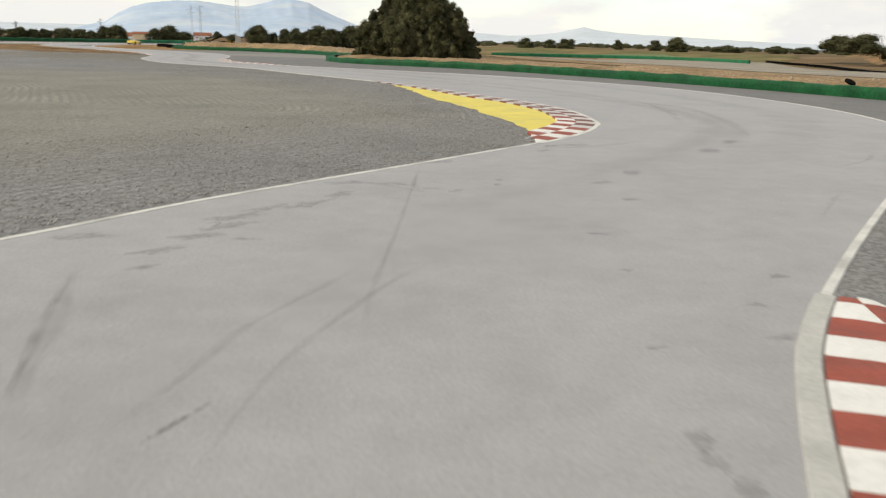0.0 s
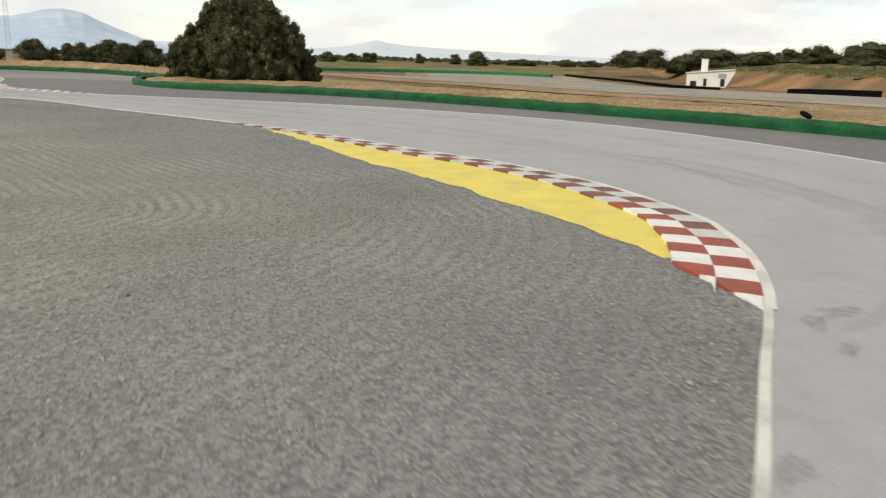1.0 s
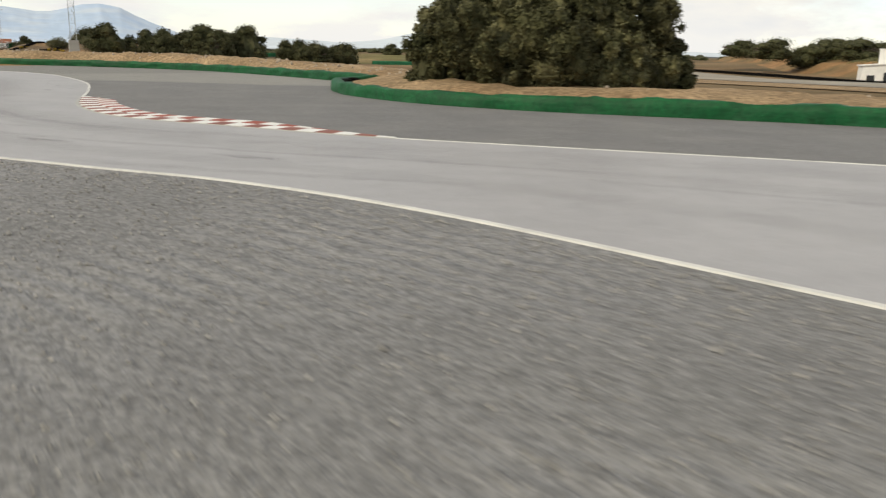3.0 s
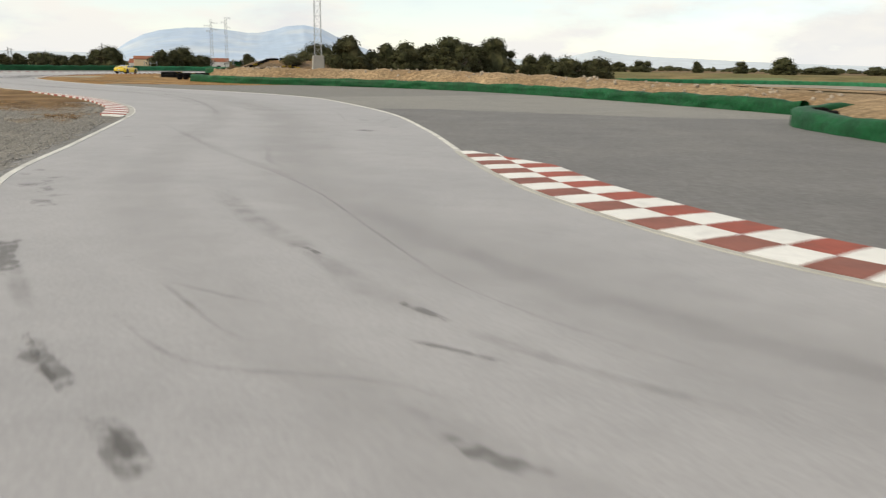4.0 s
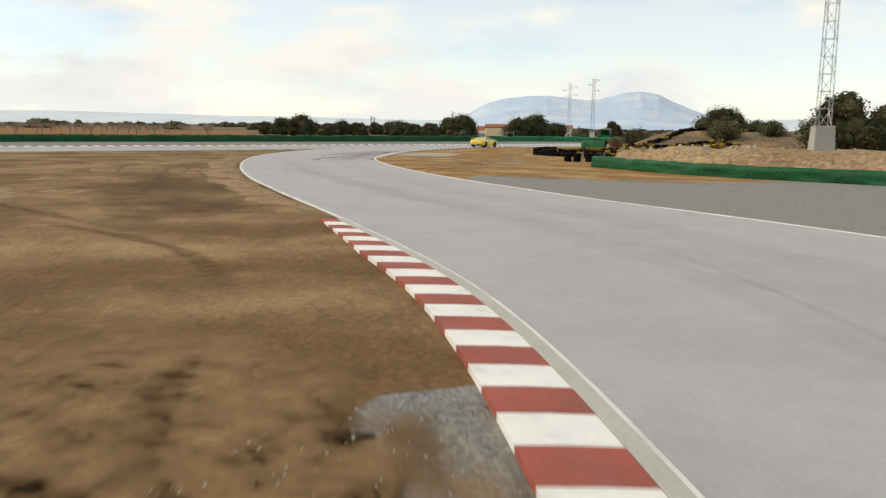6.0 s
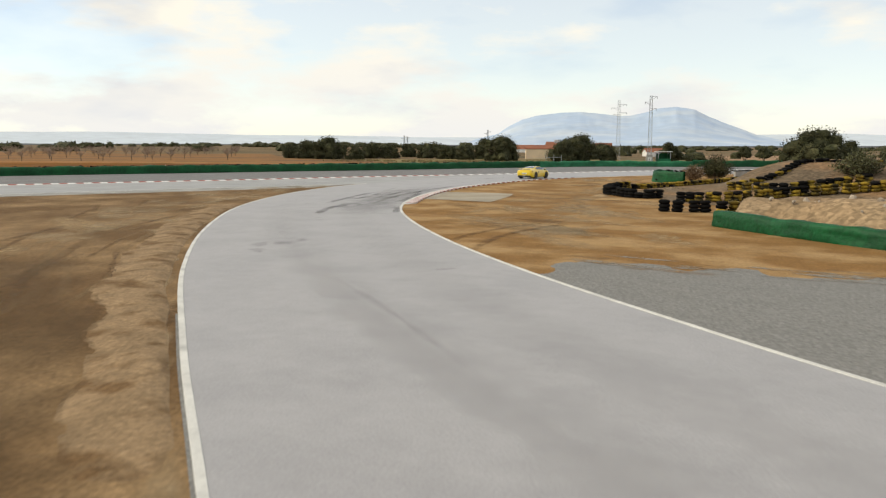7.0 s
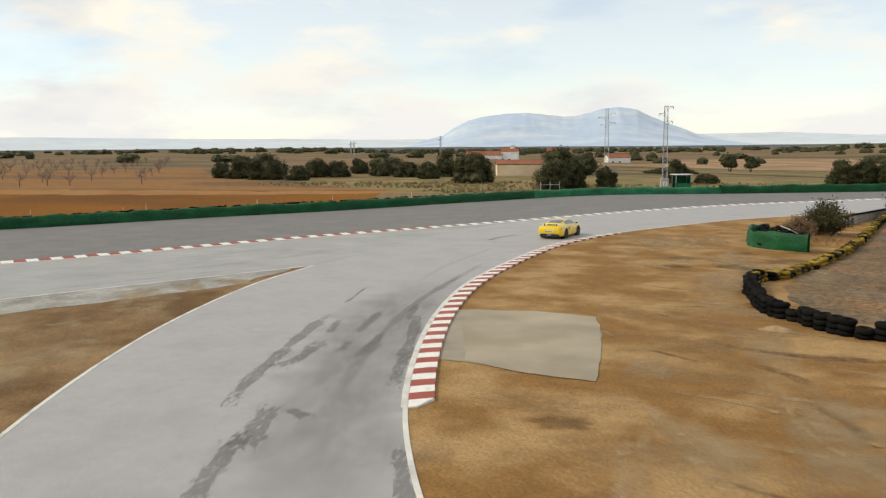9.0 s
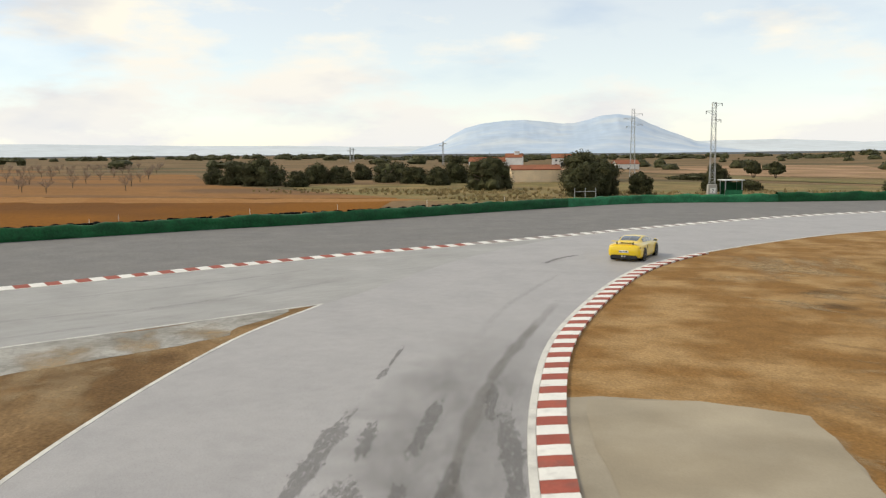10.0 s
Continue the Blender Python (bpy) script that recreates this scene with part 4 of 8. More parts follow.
def woods(name, spots, mat, label, leaf=0.55, leaves=60, lift=None):
    """Many trees too far off to tell apart: place, width and height of each."""
    verts, faces = [], []
    for k, (x, y, w, h) in enumerate(spots):
        z = lift(x, y) if lift else ground_z(x, y) - 0.15
        cv, cf = crown_core(w, h, 0.0, k * 3.7, 2.6, 0.95, 2)
        v, f = leaf_cloud([(0, 0, h * 0.5, w * 0.42, w * 0.42, h * 0.42)], leaves, leaf * w / 8, k)
        for vv, ff in ((cv, cf), (v.tolist(), f.tolist())):
            faces += [[len(verts) + q for q in face] for face in ff]
            verts += [(x + q[0], y + q[1], z + max(-0.2, q[2])) for q in vv]
    return tagged(from_faces(name, verts, faces, mat), label, "trees", kind="stuff")


rng_w = np.random.default_rng(5)
spots_w = []
for k in range(560):
    az, d = radians(rng_w.uniform(-78, 80)), 430 + 1000 * rng_w.uniform() ** 1.4
    if (az < 0.05 and d < 950 and k % 4) or (az > 0.05 and d < 620):
        continue
    spots_w.append((-40 + d * math.sin(az), 110 + d * math.cos(az), rng_w.uniform(6, 15), rng_w.uniform(3.4, 6.0)))
for k in range(170):
    az, d = radians(rng_w.uniform(-42, 30)), rng_w.uniform(950, 1350)
    spots_w.append((-40 + d * math.sin(az), 110 + d * math.cos(az), rng_w.uniform(8, 22), rng_w.uniform(4, 7)))
woods("far_trees", spots_w, M_LEAF, "scattered dark oaks on the far plain")
spots_w = []
for k in range(300):
    u, v = rng_w.uniform(0, 1), rng_w.uniform(0, 1) ** 1.3
    x, y = 132 + 60 * u + 110 * v, 150 + 200 * u - 40 * v
    if math.hypot(x - 144, y - 258) > 14 and (x - 132) - 0.3 * (y - 150) > 6:
        spots_w.append((x, y, rng_w.uniform(1.6, 6.0), rng_w.uniform(0.5, 1.4)))
M_SCRUB = material("dry_olive_weeds", (0.26, 0.20, 0.09), 0.9, fine=0.3, fine_scale=3, broad=0.25, broad_scale=0.3)


def scrub(name, spots, mat, label, seed, size=0.07, lean=0.8, height=ground_z):
    """Low tufts over the given areas: centre, radius, count, height."""
    rng = np.random.default_rng(seed)
    verts, faces = [], []
    for cx, cy, rx, ry, n, h in spots:
        for _ in range(n):
            a, q = rng.uniform(0, 6.28), math.sqrt(rng.uniform(0, 1))
            x, y = cx + rx * q * math.cos(a), cy + ry * q * math.sin(a)
            z = height(x, y)
            for _ in range(9):
                t = rng.uniform(-0.5, 0.5, 2) * h
                s = h * rng.uniform(0.5, 1.1)
                b = rng.uniform(0, 3.14)
                wv = np.array([math.cos(b), math.sin(b)]) * size * rng.uniform(0.5, 1.2)
                i = len(verts)
                px, py = x + t[0] * 0.6, y + t[1] * 0.6
                verts += [(px - wv[0], py - wv[1], z - 0.05), (px + wv[0], py + wv[1], z - 0.05), (px + t[0] * lean, py + t[1] * lean, z + s)]
                faces.append((i, i + 1, i + 2))
    return tagged(from_faces(name, verts, faces, mat), label, "grass", kind="stuff")


scrub("dry_scrub", [(-102, 262, 10, 5, 120, 0.35), (-85, 278, 16, 6, 160, 0.4), (-108, 278, 18, 12, 200, 0.45), (-60, 288, 20, 8, 120, 0.4), (-130, 276, 20, 8, 160, 0.4)], M_SCRUB, "dry olive green scrub and weeds", 8, 0.12)
scrub("dry_weeds", [(-41.2, 110.6, 0.7, 1.1, 36, 0.05), (-62, 212, 2.5, 3, 60, 0.5)], M_DRY, "straw-coloured dry weeds in the gravel", 9, 0.014, 1.8)


def shrub(x, y, w, h, label, seed, mat, stems, leaf, z=0.0):
    """A loose shrub: thin stems that fan out of the ground, each with small pointed leaves along it."""
    top = thing("bush", (x, y, z), label, "bush")
    rng = random.Random(seed)
    bm = bmesh.new()
    verts, faces = [], []
    for k in range(stems):
        a, out = rng.uniform(0, 6.283), rng.uniform(0, 1) ** 0.6
        tall = h * (1 - 0.55 * out * out) * rng.uniform(0.65, 1.1)
        p = Vector((0.12 * w * math.cos(a) * out, 0.12 * w * math.sin(a) * out, -0.05))
        q = Vector((0.5 * w * math.cos(a) * out, 0.5 * w * math.sin(a) * out, tall))
        mid = p.lerp(q, 0.5) + Vector((0, 0, 0.12 * tall))
        beam(bm, p, mid, 0.018, 4)
        beam(bm, mid, q, 0.011, 3)
        for m in range(46):
            u = rng.uniform(0.2, 1.0)
            c = p.lerp(mid, 2 * u) if u < 0.5 else mid.lerp(q, 2 * u - 1)
            c = c + Vector((rng.gauss(0, 1), rng.gauss(0, 1), rng.gauss(0, 0.7))) * 0.05 * w
            d = Vector((rng.uniform(-1, 1), rng.uniform(-1, 1), rng.uniform(-0.2, 1.3))).normalized() * leaf * rng.uniform(1.2, 2.6)
            e = d.cross(Vector((rng.uniform(-1, 1), rng.uniform(-1, 1), rng.uniform(-1, 1)))).normalized() * leaf * 0.45
            i = len(verts)
            verts += [tuple(c), tuple(c + d * 0.5 + e), tuple(c + d), tuple(c + d * 0.5 - e)]
            faces.append((i, i + 1, i + 2, i + 3))
    part("stem", bm, M_BARK, top)
    from_faces("crown", verts, faces, mat).parent = top
    return top


shrub(-61.2, 216.2, 3.9, 2.5, "dark green feathery shrub beside the tyre island", 71, M_LEAF, 150, 0.085)
shrub(-63.0, 213.2, 2.6, 1.5, "dry brown shrub beside the tyre island", 72, M_DRYTWIG, 110, 0.06)


# ---------- fields beyond the north barrier ----------
def field(name, pts, z, mat, label):
    return tagged(polygon(name, pts, z, mat), label, "field", kind="structure")


M_MEADOW = material("olive_meadow", (0.155, 0.14, 0.062), 0.95, fine=0.25, fine_scale=1.0, broad=0.25, broad_scale=0.06, bump=0.5, bump_scale=1.5, alt=(0.20, 0.155, 0.075), alt_scale=0.03, spec=0.05)
M_CROP = material("pale_green_crop", (0.155, 0.20, 0.095), 0.95, fine=0.2, fine_scale=1.0, broad=0.15, broad_scale=0.06, bump=0.4, bump_scale=1.5, spec=0.05)
M_DUSTY = material("dusty_pinkish_field", (0.33, 0.215, 0.135), 0.95, fine=0.2, fine_scale=1.2, broad=0.2, broad_scale=0.05, bump=0.4, bump_scale=1.5, alt=(0.25, 0.17, 0.095), alt_scale=0.03, spec=0.05)
field("field_1", outline(offset(BARRIER_NORTH, 2.0)[:: 4][:70], [(-118, 262), (-135, 257), (-182, 249), (-240, 225), (-300, 170)]), -0.012, M_FIELD, "freshly ploughed orange-brown field")
field("field_2", [(-118, 262), (-135, 257), (-182, 249), (-240, 225), (-300, 170), (-420, 260), (-380, 420), (-230, 360), (-175, 296), (-150, 282)], -0.014, M_FIELD2, "stony soil of an almond orchard")
field("field_3", ragged([(-112, 262), (-135, 256), (-182, 248), (-240, 224), (-300, 168), (-285, 150), (-232, 208), (-180, 234), (-136, 246), (-116, 254)], 2.5, 3.0, 4), -0.008, M_STUBBLE, "pale orange stubble strip beside the ploughed field")
tagged(draped("field_4", ragged([(-117, 256), (-100, 249), (-84, 268), (-60, 280), (-20, 298), (10, 330), (-40, 335), (-90, 330), (-150, 300), (-140, 270)], 4, 4.0, 6), -0.016, M_GRASS, 3.0), "dry olive grass behind the green barrier", "field", kind="structure")
tagged(draped("field_5", [(-60, 345), (20, 350), (60, 420), (-20, 440), (-90, 420), (-110, 370)], 0.06, M_MEADOW), "olive-brown meadow beyond the grassland", "field", kind="structure")


tagged(draped("field_8", ragged([(-150, 450), (-60, 445), (30, 455), (60, 560), (40, 680), (-90, 690), (-170, 600)], 6, 6.0, 15), 0.06, M_DUSTY, 6.0), "dusty pinkish dry field before the far trees", "field", kind="structure")
tagged(draped("field_6", ragged([(-5, 405), (60, 414), (110, 406), (135, 380), (175, 420), (200, 520), (120, 600), (20, 590), (-20, 500)], 6, 6.0, 12), 0.12, M_MEADOW, 6.0), "olive meadow beyond the green screens", "field", kind="structure")
tagged(draped("field_7", [(70, 420), (108, 416), (122, 440), (118, 462), (80, 458)], 0.22, M_CROP, 3.0), "pale green crop in the meadow", "field", kind="structure")


def bare_tree(x, y, h, seed):
    top = thing("almond_tree", (x, y, ground_z(x, y)), "leafless almond tree with thin grey branches", "tree", "almond trees in the orchard")
    rng = random.Random(seed)
    bm = bmesh.new()
    beam(bm, (0, 0, -0.1), (0.05, 0, h * 0.32), 0.07, 6)
    part("trunk", bm, M_BARK, top)
    bm = bmesh.new()
    for k in range(11):
        a = rng.uniform(0, 6.28)
        r = h * rng.uniform(0.2, 0.5)
        s = Vector((0.05, 0, h * rng.uniform(0.24, 0.32)))
        e = Vector((math.cos(a) * r, math.sin(a) * r, h * rng.uniform(0.6, 1.0) - 0.3 * r))
        beam(bm, s, e, 0.022, 3)
        for j in range(14):
            m = s.lerp(e, rng.uniform(0.3, 1.0))
            beam(bm, m, m + Vector((rng.uniform(-1, 1), rng.uniform(-1, 1), rng.uniform(-0.1, 1))) * h * 0.17, 0.014, 3)
    part("crown", bm, M_TWIG, top)
    return top


M_TWIG = material("grey_brown_twigs", (0.25, 0.185, 0.135), 0.9, fine=0.2, fine_scale=10)
ALMONDS = [bare_tree(-186, 262, 3.0, 1), bare_tree(-192, 254, 2.7, 2), bare_tree(-198, 246, 3.2, 3)]
rng_a = random.Random(12)
for k in range(132):
    u, v = k % 11, k // 11
    x, y = -172 - u * 6.6 - v * 14 + rng_a.uniform(-1.5, 1.5), 270 - u * 7.4 + v * 17 + rng_a.uniform(-1.5, 1.5)
    copy_thing(ALMONDS[k % 3], pose(x, y, ground_z(x, y), 0, 0, rng_a.uniform(0, 360)))

post_top = thing("fence_post", (-124, 215, 0), "thin white wooden field post", "post", "white posts along the field")
bm = bmesh.new()
beam(bm, (0, 0, -0.1), (0.05, 0.02, 0.75), 0.02, 6)
part("pole", bm, M_WALL, post_top)
for k, p in enumerate(offset(BARRIER_NORTH, 11)[40:330:22]):
    copy_thing(post_top, pose(p[0], p[1], 0, rng_a.uniform(-6, 6), rng_a.uniform(-6, 6), rng_a.uniform(0, 360)))


# ---------- second track and earth banks ----------
T2_NEAR = curve([(53, 56), (50.2, 78), (47.3, 85.7), (41, 94.4), (37, 103), (34.5, 112), (30.5, 124), (25.8, 135), (21.5, 148), (18, 163), (17, 182), (23, 210), (42, 260), (64, 320), (80, 400)], 3.0)
T2_FAR = curve([(92, 60), (95, 100), (101, 140), (106, 175), (108, 205), (116, 260), (132, 330), (160, 430)], 3.0)


def resample(c, n):
    s = np.linspace(0, len(c) - 1, n)
    return np.stack([np.interp(s, range(len(c)), c[:, k]) for k in range(2)], 1)


tagged(ribbon("road_2", resample(T2_NEAR, 120), resample(T2_FAR, 120), 0.09, M_TRACK2, 30), "grey second track behind the sandy bank", "race track", kind="structure")
tagged(ribbon("verge_2", offset(resample(T2_NEAR, 120), 9), resample(T2_NEAR, 120), 0.05, M_SAND), "pale sandy verge of the second track", "earth", kind="structure")


def bank(name, c, side, prof, mat, label, seed, rough=0.25):
    """An earth bank along a line: prof holds distance from the line and height."""
    n = normals(c) * side
    verts, faces = [], []
    for i, (p, q) in enumerate(zip(c, n)):
        for d, h in prof:
            x, y = p + q * d
            e = rough * (noise.noise((x * 0.35, y * 0.35, seed)) + 0.6 * noise.noise((x * 1.1, y * 1.1, seed + 3))) if h > 0.05 else 0
            verts.append((x, y, max(-0.06, h + e) + (ground_z(x, y) if h <= 0.05 else 0.6 * ground_z(x, y)) + (0.0 if h > 0.05 else -0.06)))
    m = len(prof)
    for i in range(len(c) - 1):
        for k in range(m - 1):
            faces.append((i * m + k, i * m + k + 1, (i + 1) * m + k + 1, (i + 1) * m + k))
    ob = from_faces(name, verts, faces, mat, True)
    bm = bmesh.new()
    bm.from_mesh(ob.data)
    bmesh.ops.recalc_face_normals(bm, faces=bm.faces)
    if sum(f.normal.z for f in bm.faces) < 0:
        bmesh.ops.reverse_faces(bm, faces=bm.faces)
    bm.to_mesh(ob.data)
    bm.free()
    return tagged(ob, label, "earth bank", kind="structure")


SOIL_LINE = np.vstack([BARRIER_EAST[: nearest(BARRIER_EAST, (-15.9, 108.6))], curve([(-15.9, 108.6), (-14.6, 112.6), (-13.4, 115.4), (-12, 118.4)], 0.4), BARRIER_MID[::-1][1:]])
SOIL_DIR = np.gradient(SOIL_LINE, axis=0)
SOIL_JOIN = nearest(SOIL_LINE, (-14, 114))


SOIL_TOP = {}


def build_soil():
    """The heaped soil behind both barriers, one uneven sheet that falls away to the open land."""
    xs, ys = np.arange(-62, 76, 0.9), np.arange(30, 196, 0.9)
    gx, gy = np.meshgrid(xs, ys)
    pts = np.stack([gx.ravel(), gy.ravel()], 1)
    best, idx = np.full(len(pts), 1e9), np.zeros(len(pts), int)
    for i, q in enumerate(SOIL_LINE[::2]):
        d = ((pts - q) ** 2).sum(1)
        near = d < best
        best[near], idx[near] = d[near], 2 * i
    d = np.sqrt(best)
    v = pts - SOIL_LINE[idx]
    behind = SOIL_DIR[idx, 0] * v[:, 1] - SOIL_DIR[idx, 1] * v[:, 0] < 0
    low = np.interp(d, [0.35, 1.1, 2.5, 5, 9, 14, 22, 30], [-0.1, 0.5, 0.78, 0.85, 0.7, 0.32, 0.13, 0.05])
    high = np.interp(d, [0.35, 0.9, 1.8, 3.4, 5.5, 9, 14, 22], [-0.1, 0.7, 1.25, 1.5, 1.25, 1.0, 0.7, -0.05])
    blend = np.clip((idx - SOIL_JOIN - 25) / 75, 0, 1)
    h = low * (1 - blend) + high * blend
    # it runs out towards the heap at the far end of the barrier
    left = (len(SOIL_LINE) - 1 - idx) * 0.4
    reach = np.interp(left, [0, 4, 20, 45], [3.0, 5.5, 9.0, 31.0])
    h = np.where(d > reach * 0.6, h * np.clip(1.0 - (d - reach * 0.6) / (reach * 0.4), 0, 1) - 0.05, h)
    use, verts, faces = {}, [], []
    keep = (behind & (d < np.minimum(31, reach + 0.5)) | (d < 0.7)) & (idx < len(SOIL_LINE) - 3)
    for k in np.nonzero(keep)[0]:
        x, y = pts[k]
        e = (0.22 * noise.noise((x * 0.35, y * 0.35, 2)) + 0.16 * noise.noise((x * 1.1, y * 1.1, 5))) * smoothstep(0.8, 2.2, d[k]) * smoothstep(31, 20, d[k])
        use[k] = len(verts)
        verts.append((x, y, (h[k] + e if behind[k] else -0.12) + ground_z(x, y) * smoothstep(8, 26, d[k])))
        SOIL_TOP[round((x + 62) / 0.9), round((y - 30) / 0.9)] = verts[-1][2]
    n = len(xs)
    for k in use:
        q = (k, k + 1, k + n + 1, k + n)
        if (k + 1) % n and all(m in use for m in q):
            faces.append([use[m] for m in q])
    return tagged(from_faces("bank_1", verts, faces, M_SAND, True), "rough heaped sandy soil with stones behind the barriers", "earth bank", kind="structure")


build_soil()


# orange earth slope behind the second track
slope = curve([(126, 110), (140, 170), (152, 215), (166, 270), (184, 330), (214, 420), (250, 520), (300, 620)], 4.0)
cut3 = bank("bank_3", slope, -1, [(-6, 0.0), (-1, 0.3), (2, 1.9), (5, 3.0), (9, 3.7), (16, 4.5), (40, 5.9), (90, 7.6), (170, 8.4), (340, 3.0)], M_OCHRE, "orange-brown earth cutting under a scrub plateau", 51, 0.5)
cut3.data.materials.append(M_PLATEAU)
for k, poly in enumerate(cut3.data.polygons):
    poly.material_index = 1 if k % 9 > 3 else 0



def cutting_z(x, y):
    i = nearest(slope, (x, y))
    if i > len(slope) - 5:
        return ground_z(x, y) - 0.2
    p = slope[i]
    return np.interp(math.hypot(x - p[0], y - p[1]), [0, 2, 5, 9, 16, 40, 90, 170, 340], [0.6, 1.9, 3.0, 3.7, 4.5, 5.9, 7.6, 8.4, 3.0]) + 0.6 * ground_z(x, y) - 0.35



sl_out = slope - 14 * normals(slope) if (slope - 14 * normals(slope))[10][0] > slope[10][0] else slope + 14 * normals(slope)
scrub("slope_scrub", [(p[0], p[1], 9, 9, 150, 0.85) for p in sl_out[2:60:3]], M_SCRUB, "dry grass and low scrub on the earth cutting", 81, 0.22, height=cutting_z)
scrub("slope_scrub", [(p[0] + 4, p[1], 10, 10, 110, 1.0) for p in sl_out[2:60:3]], M_LEAF2, "low olive bushes on the earth cutting", 82, 0.35, height=cutting_z)

for k, (x, y, z, w, h) in enumerate(OAKS):
    d = math.hypot(x + 45, y - 140)
    fine_leaf = d < 190
    if x > 170 and y < 430:
        z = cutting_z(x, y) + 0.3
    elif x > 20 and y > 390:
        x, y, w, h = -10 + 1.3 * (x + 10), 50 + 1.3 * (y - 50), 0.98 * w, 0.75 * h
        z = ground_z(x, y)
    hedge = x < -85 and y < 345
    oak("oak_tree", x, y, z - 0.1, w * (1.34 if y < 215 else 1.08 if fine_leaf else 1.2 if hedge else 1.65 if x > 170 else 1.4), h * (1.05 if fine_leaf else 1.04 if hedge else 0.48 if x > 170 else 0.8), OAK if h > 2.6 else "low evergreen oak bush", 100 + 7 * k, leaves=9000 if fine_leaf else 7000,
        size=0.12 if fine_leaf else 0.23 * max(0.7, w / 14), n=40 if fine_leaf else 22, group="evergreen oaks", z0=-0.02 * h, small=1.45 if fine_leaf else 1.9, peak=(2.0 if x < 30 else 2.4) + 0.25 * (k % 4), fill=0.55 if fine_leaf else 0.42)


def stones(name, c, side, lo, hi, n, label, seed, size=0.14):
    rng = np.random.default_rng(seed)
    nn = normals(c) * side
    bm = bmesh.new()
    for _ in range(n):
        i = int(rng.integers(len(c)))
        x, y = c[i] + nn[i] * rng.uniform(lo, hi)
        s = size * rng.uniform(0.4, 1.6)
        top = SOIL_TOP.get((round((x + 62) / 0.9), round((y - 30) / 0.9)))
        if top is None or top < 0.2:
            continue
        bmesh.ops.create_icosphere(bm, subdivisions=1, radius=1.0, matrix=Matrix.Translation((x, y, top - 0.02)) @ Euler(rng.uniform(0, 6, 3).tolist()).to_matrix().to_4x4() @ Matrix.Diagonal((s * 1.3, s, s * 0.7, 1)))
    return tagged(mesh_object(name, bm, M_ROCK), label, "stones", kind="stuff")


stones("bank_stones", BARRIER_MID, 1, 1.4, 4.5, 160, "pale stones on the earth bank", 14, 0.11)
stones("bank_stones", BARRIER_EAST[:200], -1, 2.0, 14.0, 60, "pale stones on the sandy bank", 15, 0.1)


# ---------- tyre barriers under tarpaulin ----------
def tarp_length(parent, c, n, heights, thick, mat, seed, label, sag):
    bm = bmesh.new()
    rows_v = []
    for p, q, height in zip(c, n, heights):
        row = []
        for a, z in ((-0.5, -0.02), (-0.54, 0.2), (-0.49, 0.42), (-0.52, 0.62), (-0.46, 0.86), (-0.3, 1.0), (0.0, 1.02), (0.3, 1.0), (0.47, 0.88), (0.5, 0.5), (0.5, -0.02)):
            x, y = p + q * a * thick
            e = 0.12 * noise.noise((x * 0.8, y * 0.8, z * 2 + seed)) + 0.09 * noise.noise((x * 2.6, y * 2.6, z * 4 + seed))
            top = 0.15 * noise.noise((x * 0.5, y * 0.5, seed + 4)) + 0.10 * noise.noise((x * 1.5, y * 1.5, seed + 7))
            x, y = (p + q * (a * thick + e * (1 if a > 0 else -1)))
            row.append(bm.verts.new((x, y, z * height + (sag * top if z > 0.7 else 0.3 * sag * top if z > 0.4 else 0))))
        rows_v.append(row)
    for r1, r2 in zip(rows_v, rows_v[1:]):
        for k in range(len(r1) - 1):
            bm.faces.new((r1[k], r2[k], r2[k + 1], r1[k + 1]))
    bmesh.ops.recalc_face_normals(bm, faces=bm.faces)
    if sum(f.normal.z for f in bm.faces) < 0:
        bmesh.ops.reverse_faces(bm, faces=bm.faces)
    return part("tarpaulin", bm, mat, parent, label, True)


def tarp(parent, c, height, thick, mat, seed, label="", sag=1.0):
    """The cover in lengths of about ten metres that butt end to end; height: one, or (metres from the start, height) pairs."""
    step = np.linalg.norm(c[1] - c[0])
    n = max(4, int(round(10 / step)))
    nrm = normals(c)
    s = np.arange(len(c)) * step
    hs = np.interp(s, [q[0] for q in height], [q[1] for q in height]) if isinstance(height, tuple) else np.full(len(c), height)
    for i in range(0, len(c) - 1, n):
        k = slice(i, i + n + 1)
        tarp_length(parent, c[k], nrm[k], hs[k], thick, mat, seed, label, sag)


def torus_into(bm, m, r=0.3, t=0.105, seg=14, ring=6):
    rows_v = []
    for i in range(seg):
        a = 2 * math.pi * i / seg
        row = []
        for j in range(ring):
            b = 2 * math.pi * j / ring
            d = r - t + t * 1.0 * math.cos(b)
            row.append(bm.verts.new(m @ Vector((d * math.cos(a), d * math.sin(a), t * 0.95 * math.sin(b)))))
        rows_v.append(row)
    for i in range(seg):
        for j in range(ring):
            bm.faces.new((rows_v[i][j], rows_v[(i + 1) % seg][j], rows_v[(i + 1) % seg][(j + 1) % ring], rows_v[i][(j + 1) % ring]))


def top_tyres(parent, c, z, every, seed, r=0.3):
    rng = random.Random(seed)
    bm = bmesh.new()
    for i in range(0, len(c), every):
        if rng.random() < 0.78:
            torus_into(bm, pose(*(c[i] + np.array([rng.uniform(-0.1, 0.1), rng.uniform(-0.1, 0.1)])), z + rng.uniform(-0.06, 0.04), rng.uniform(-15, 15), rng.uniform(-15, 15), rng.uniform(0, 90)), r)
    return tagged(part("tyre_row", bm, M_RUBBER, parent, "black tyres behind the tarpaulin", True), kind="stuff")


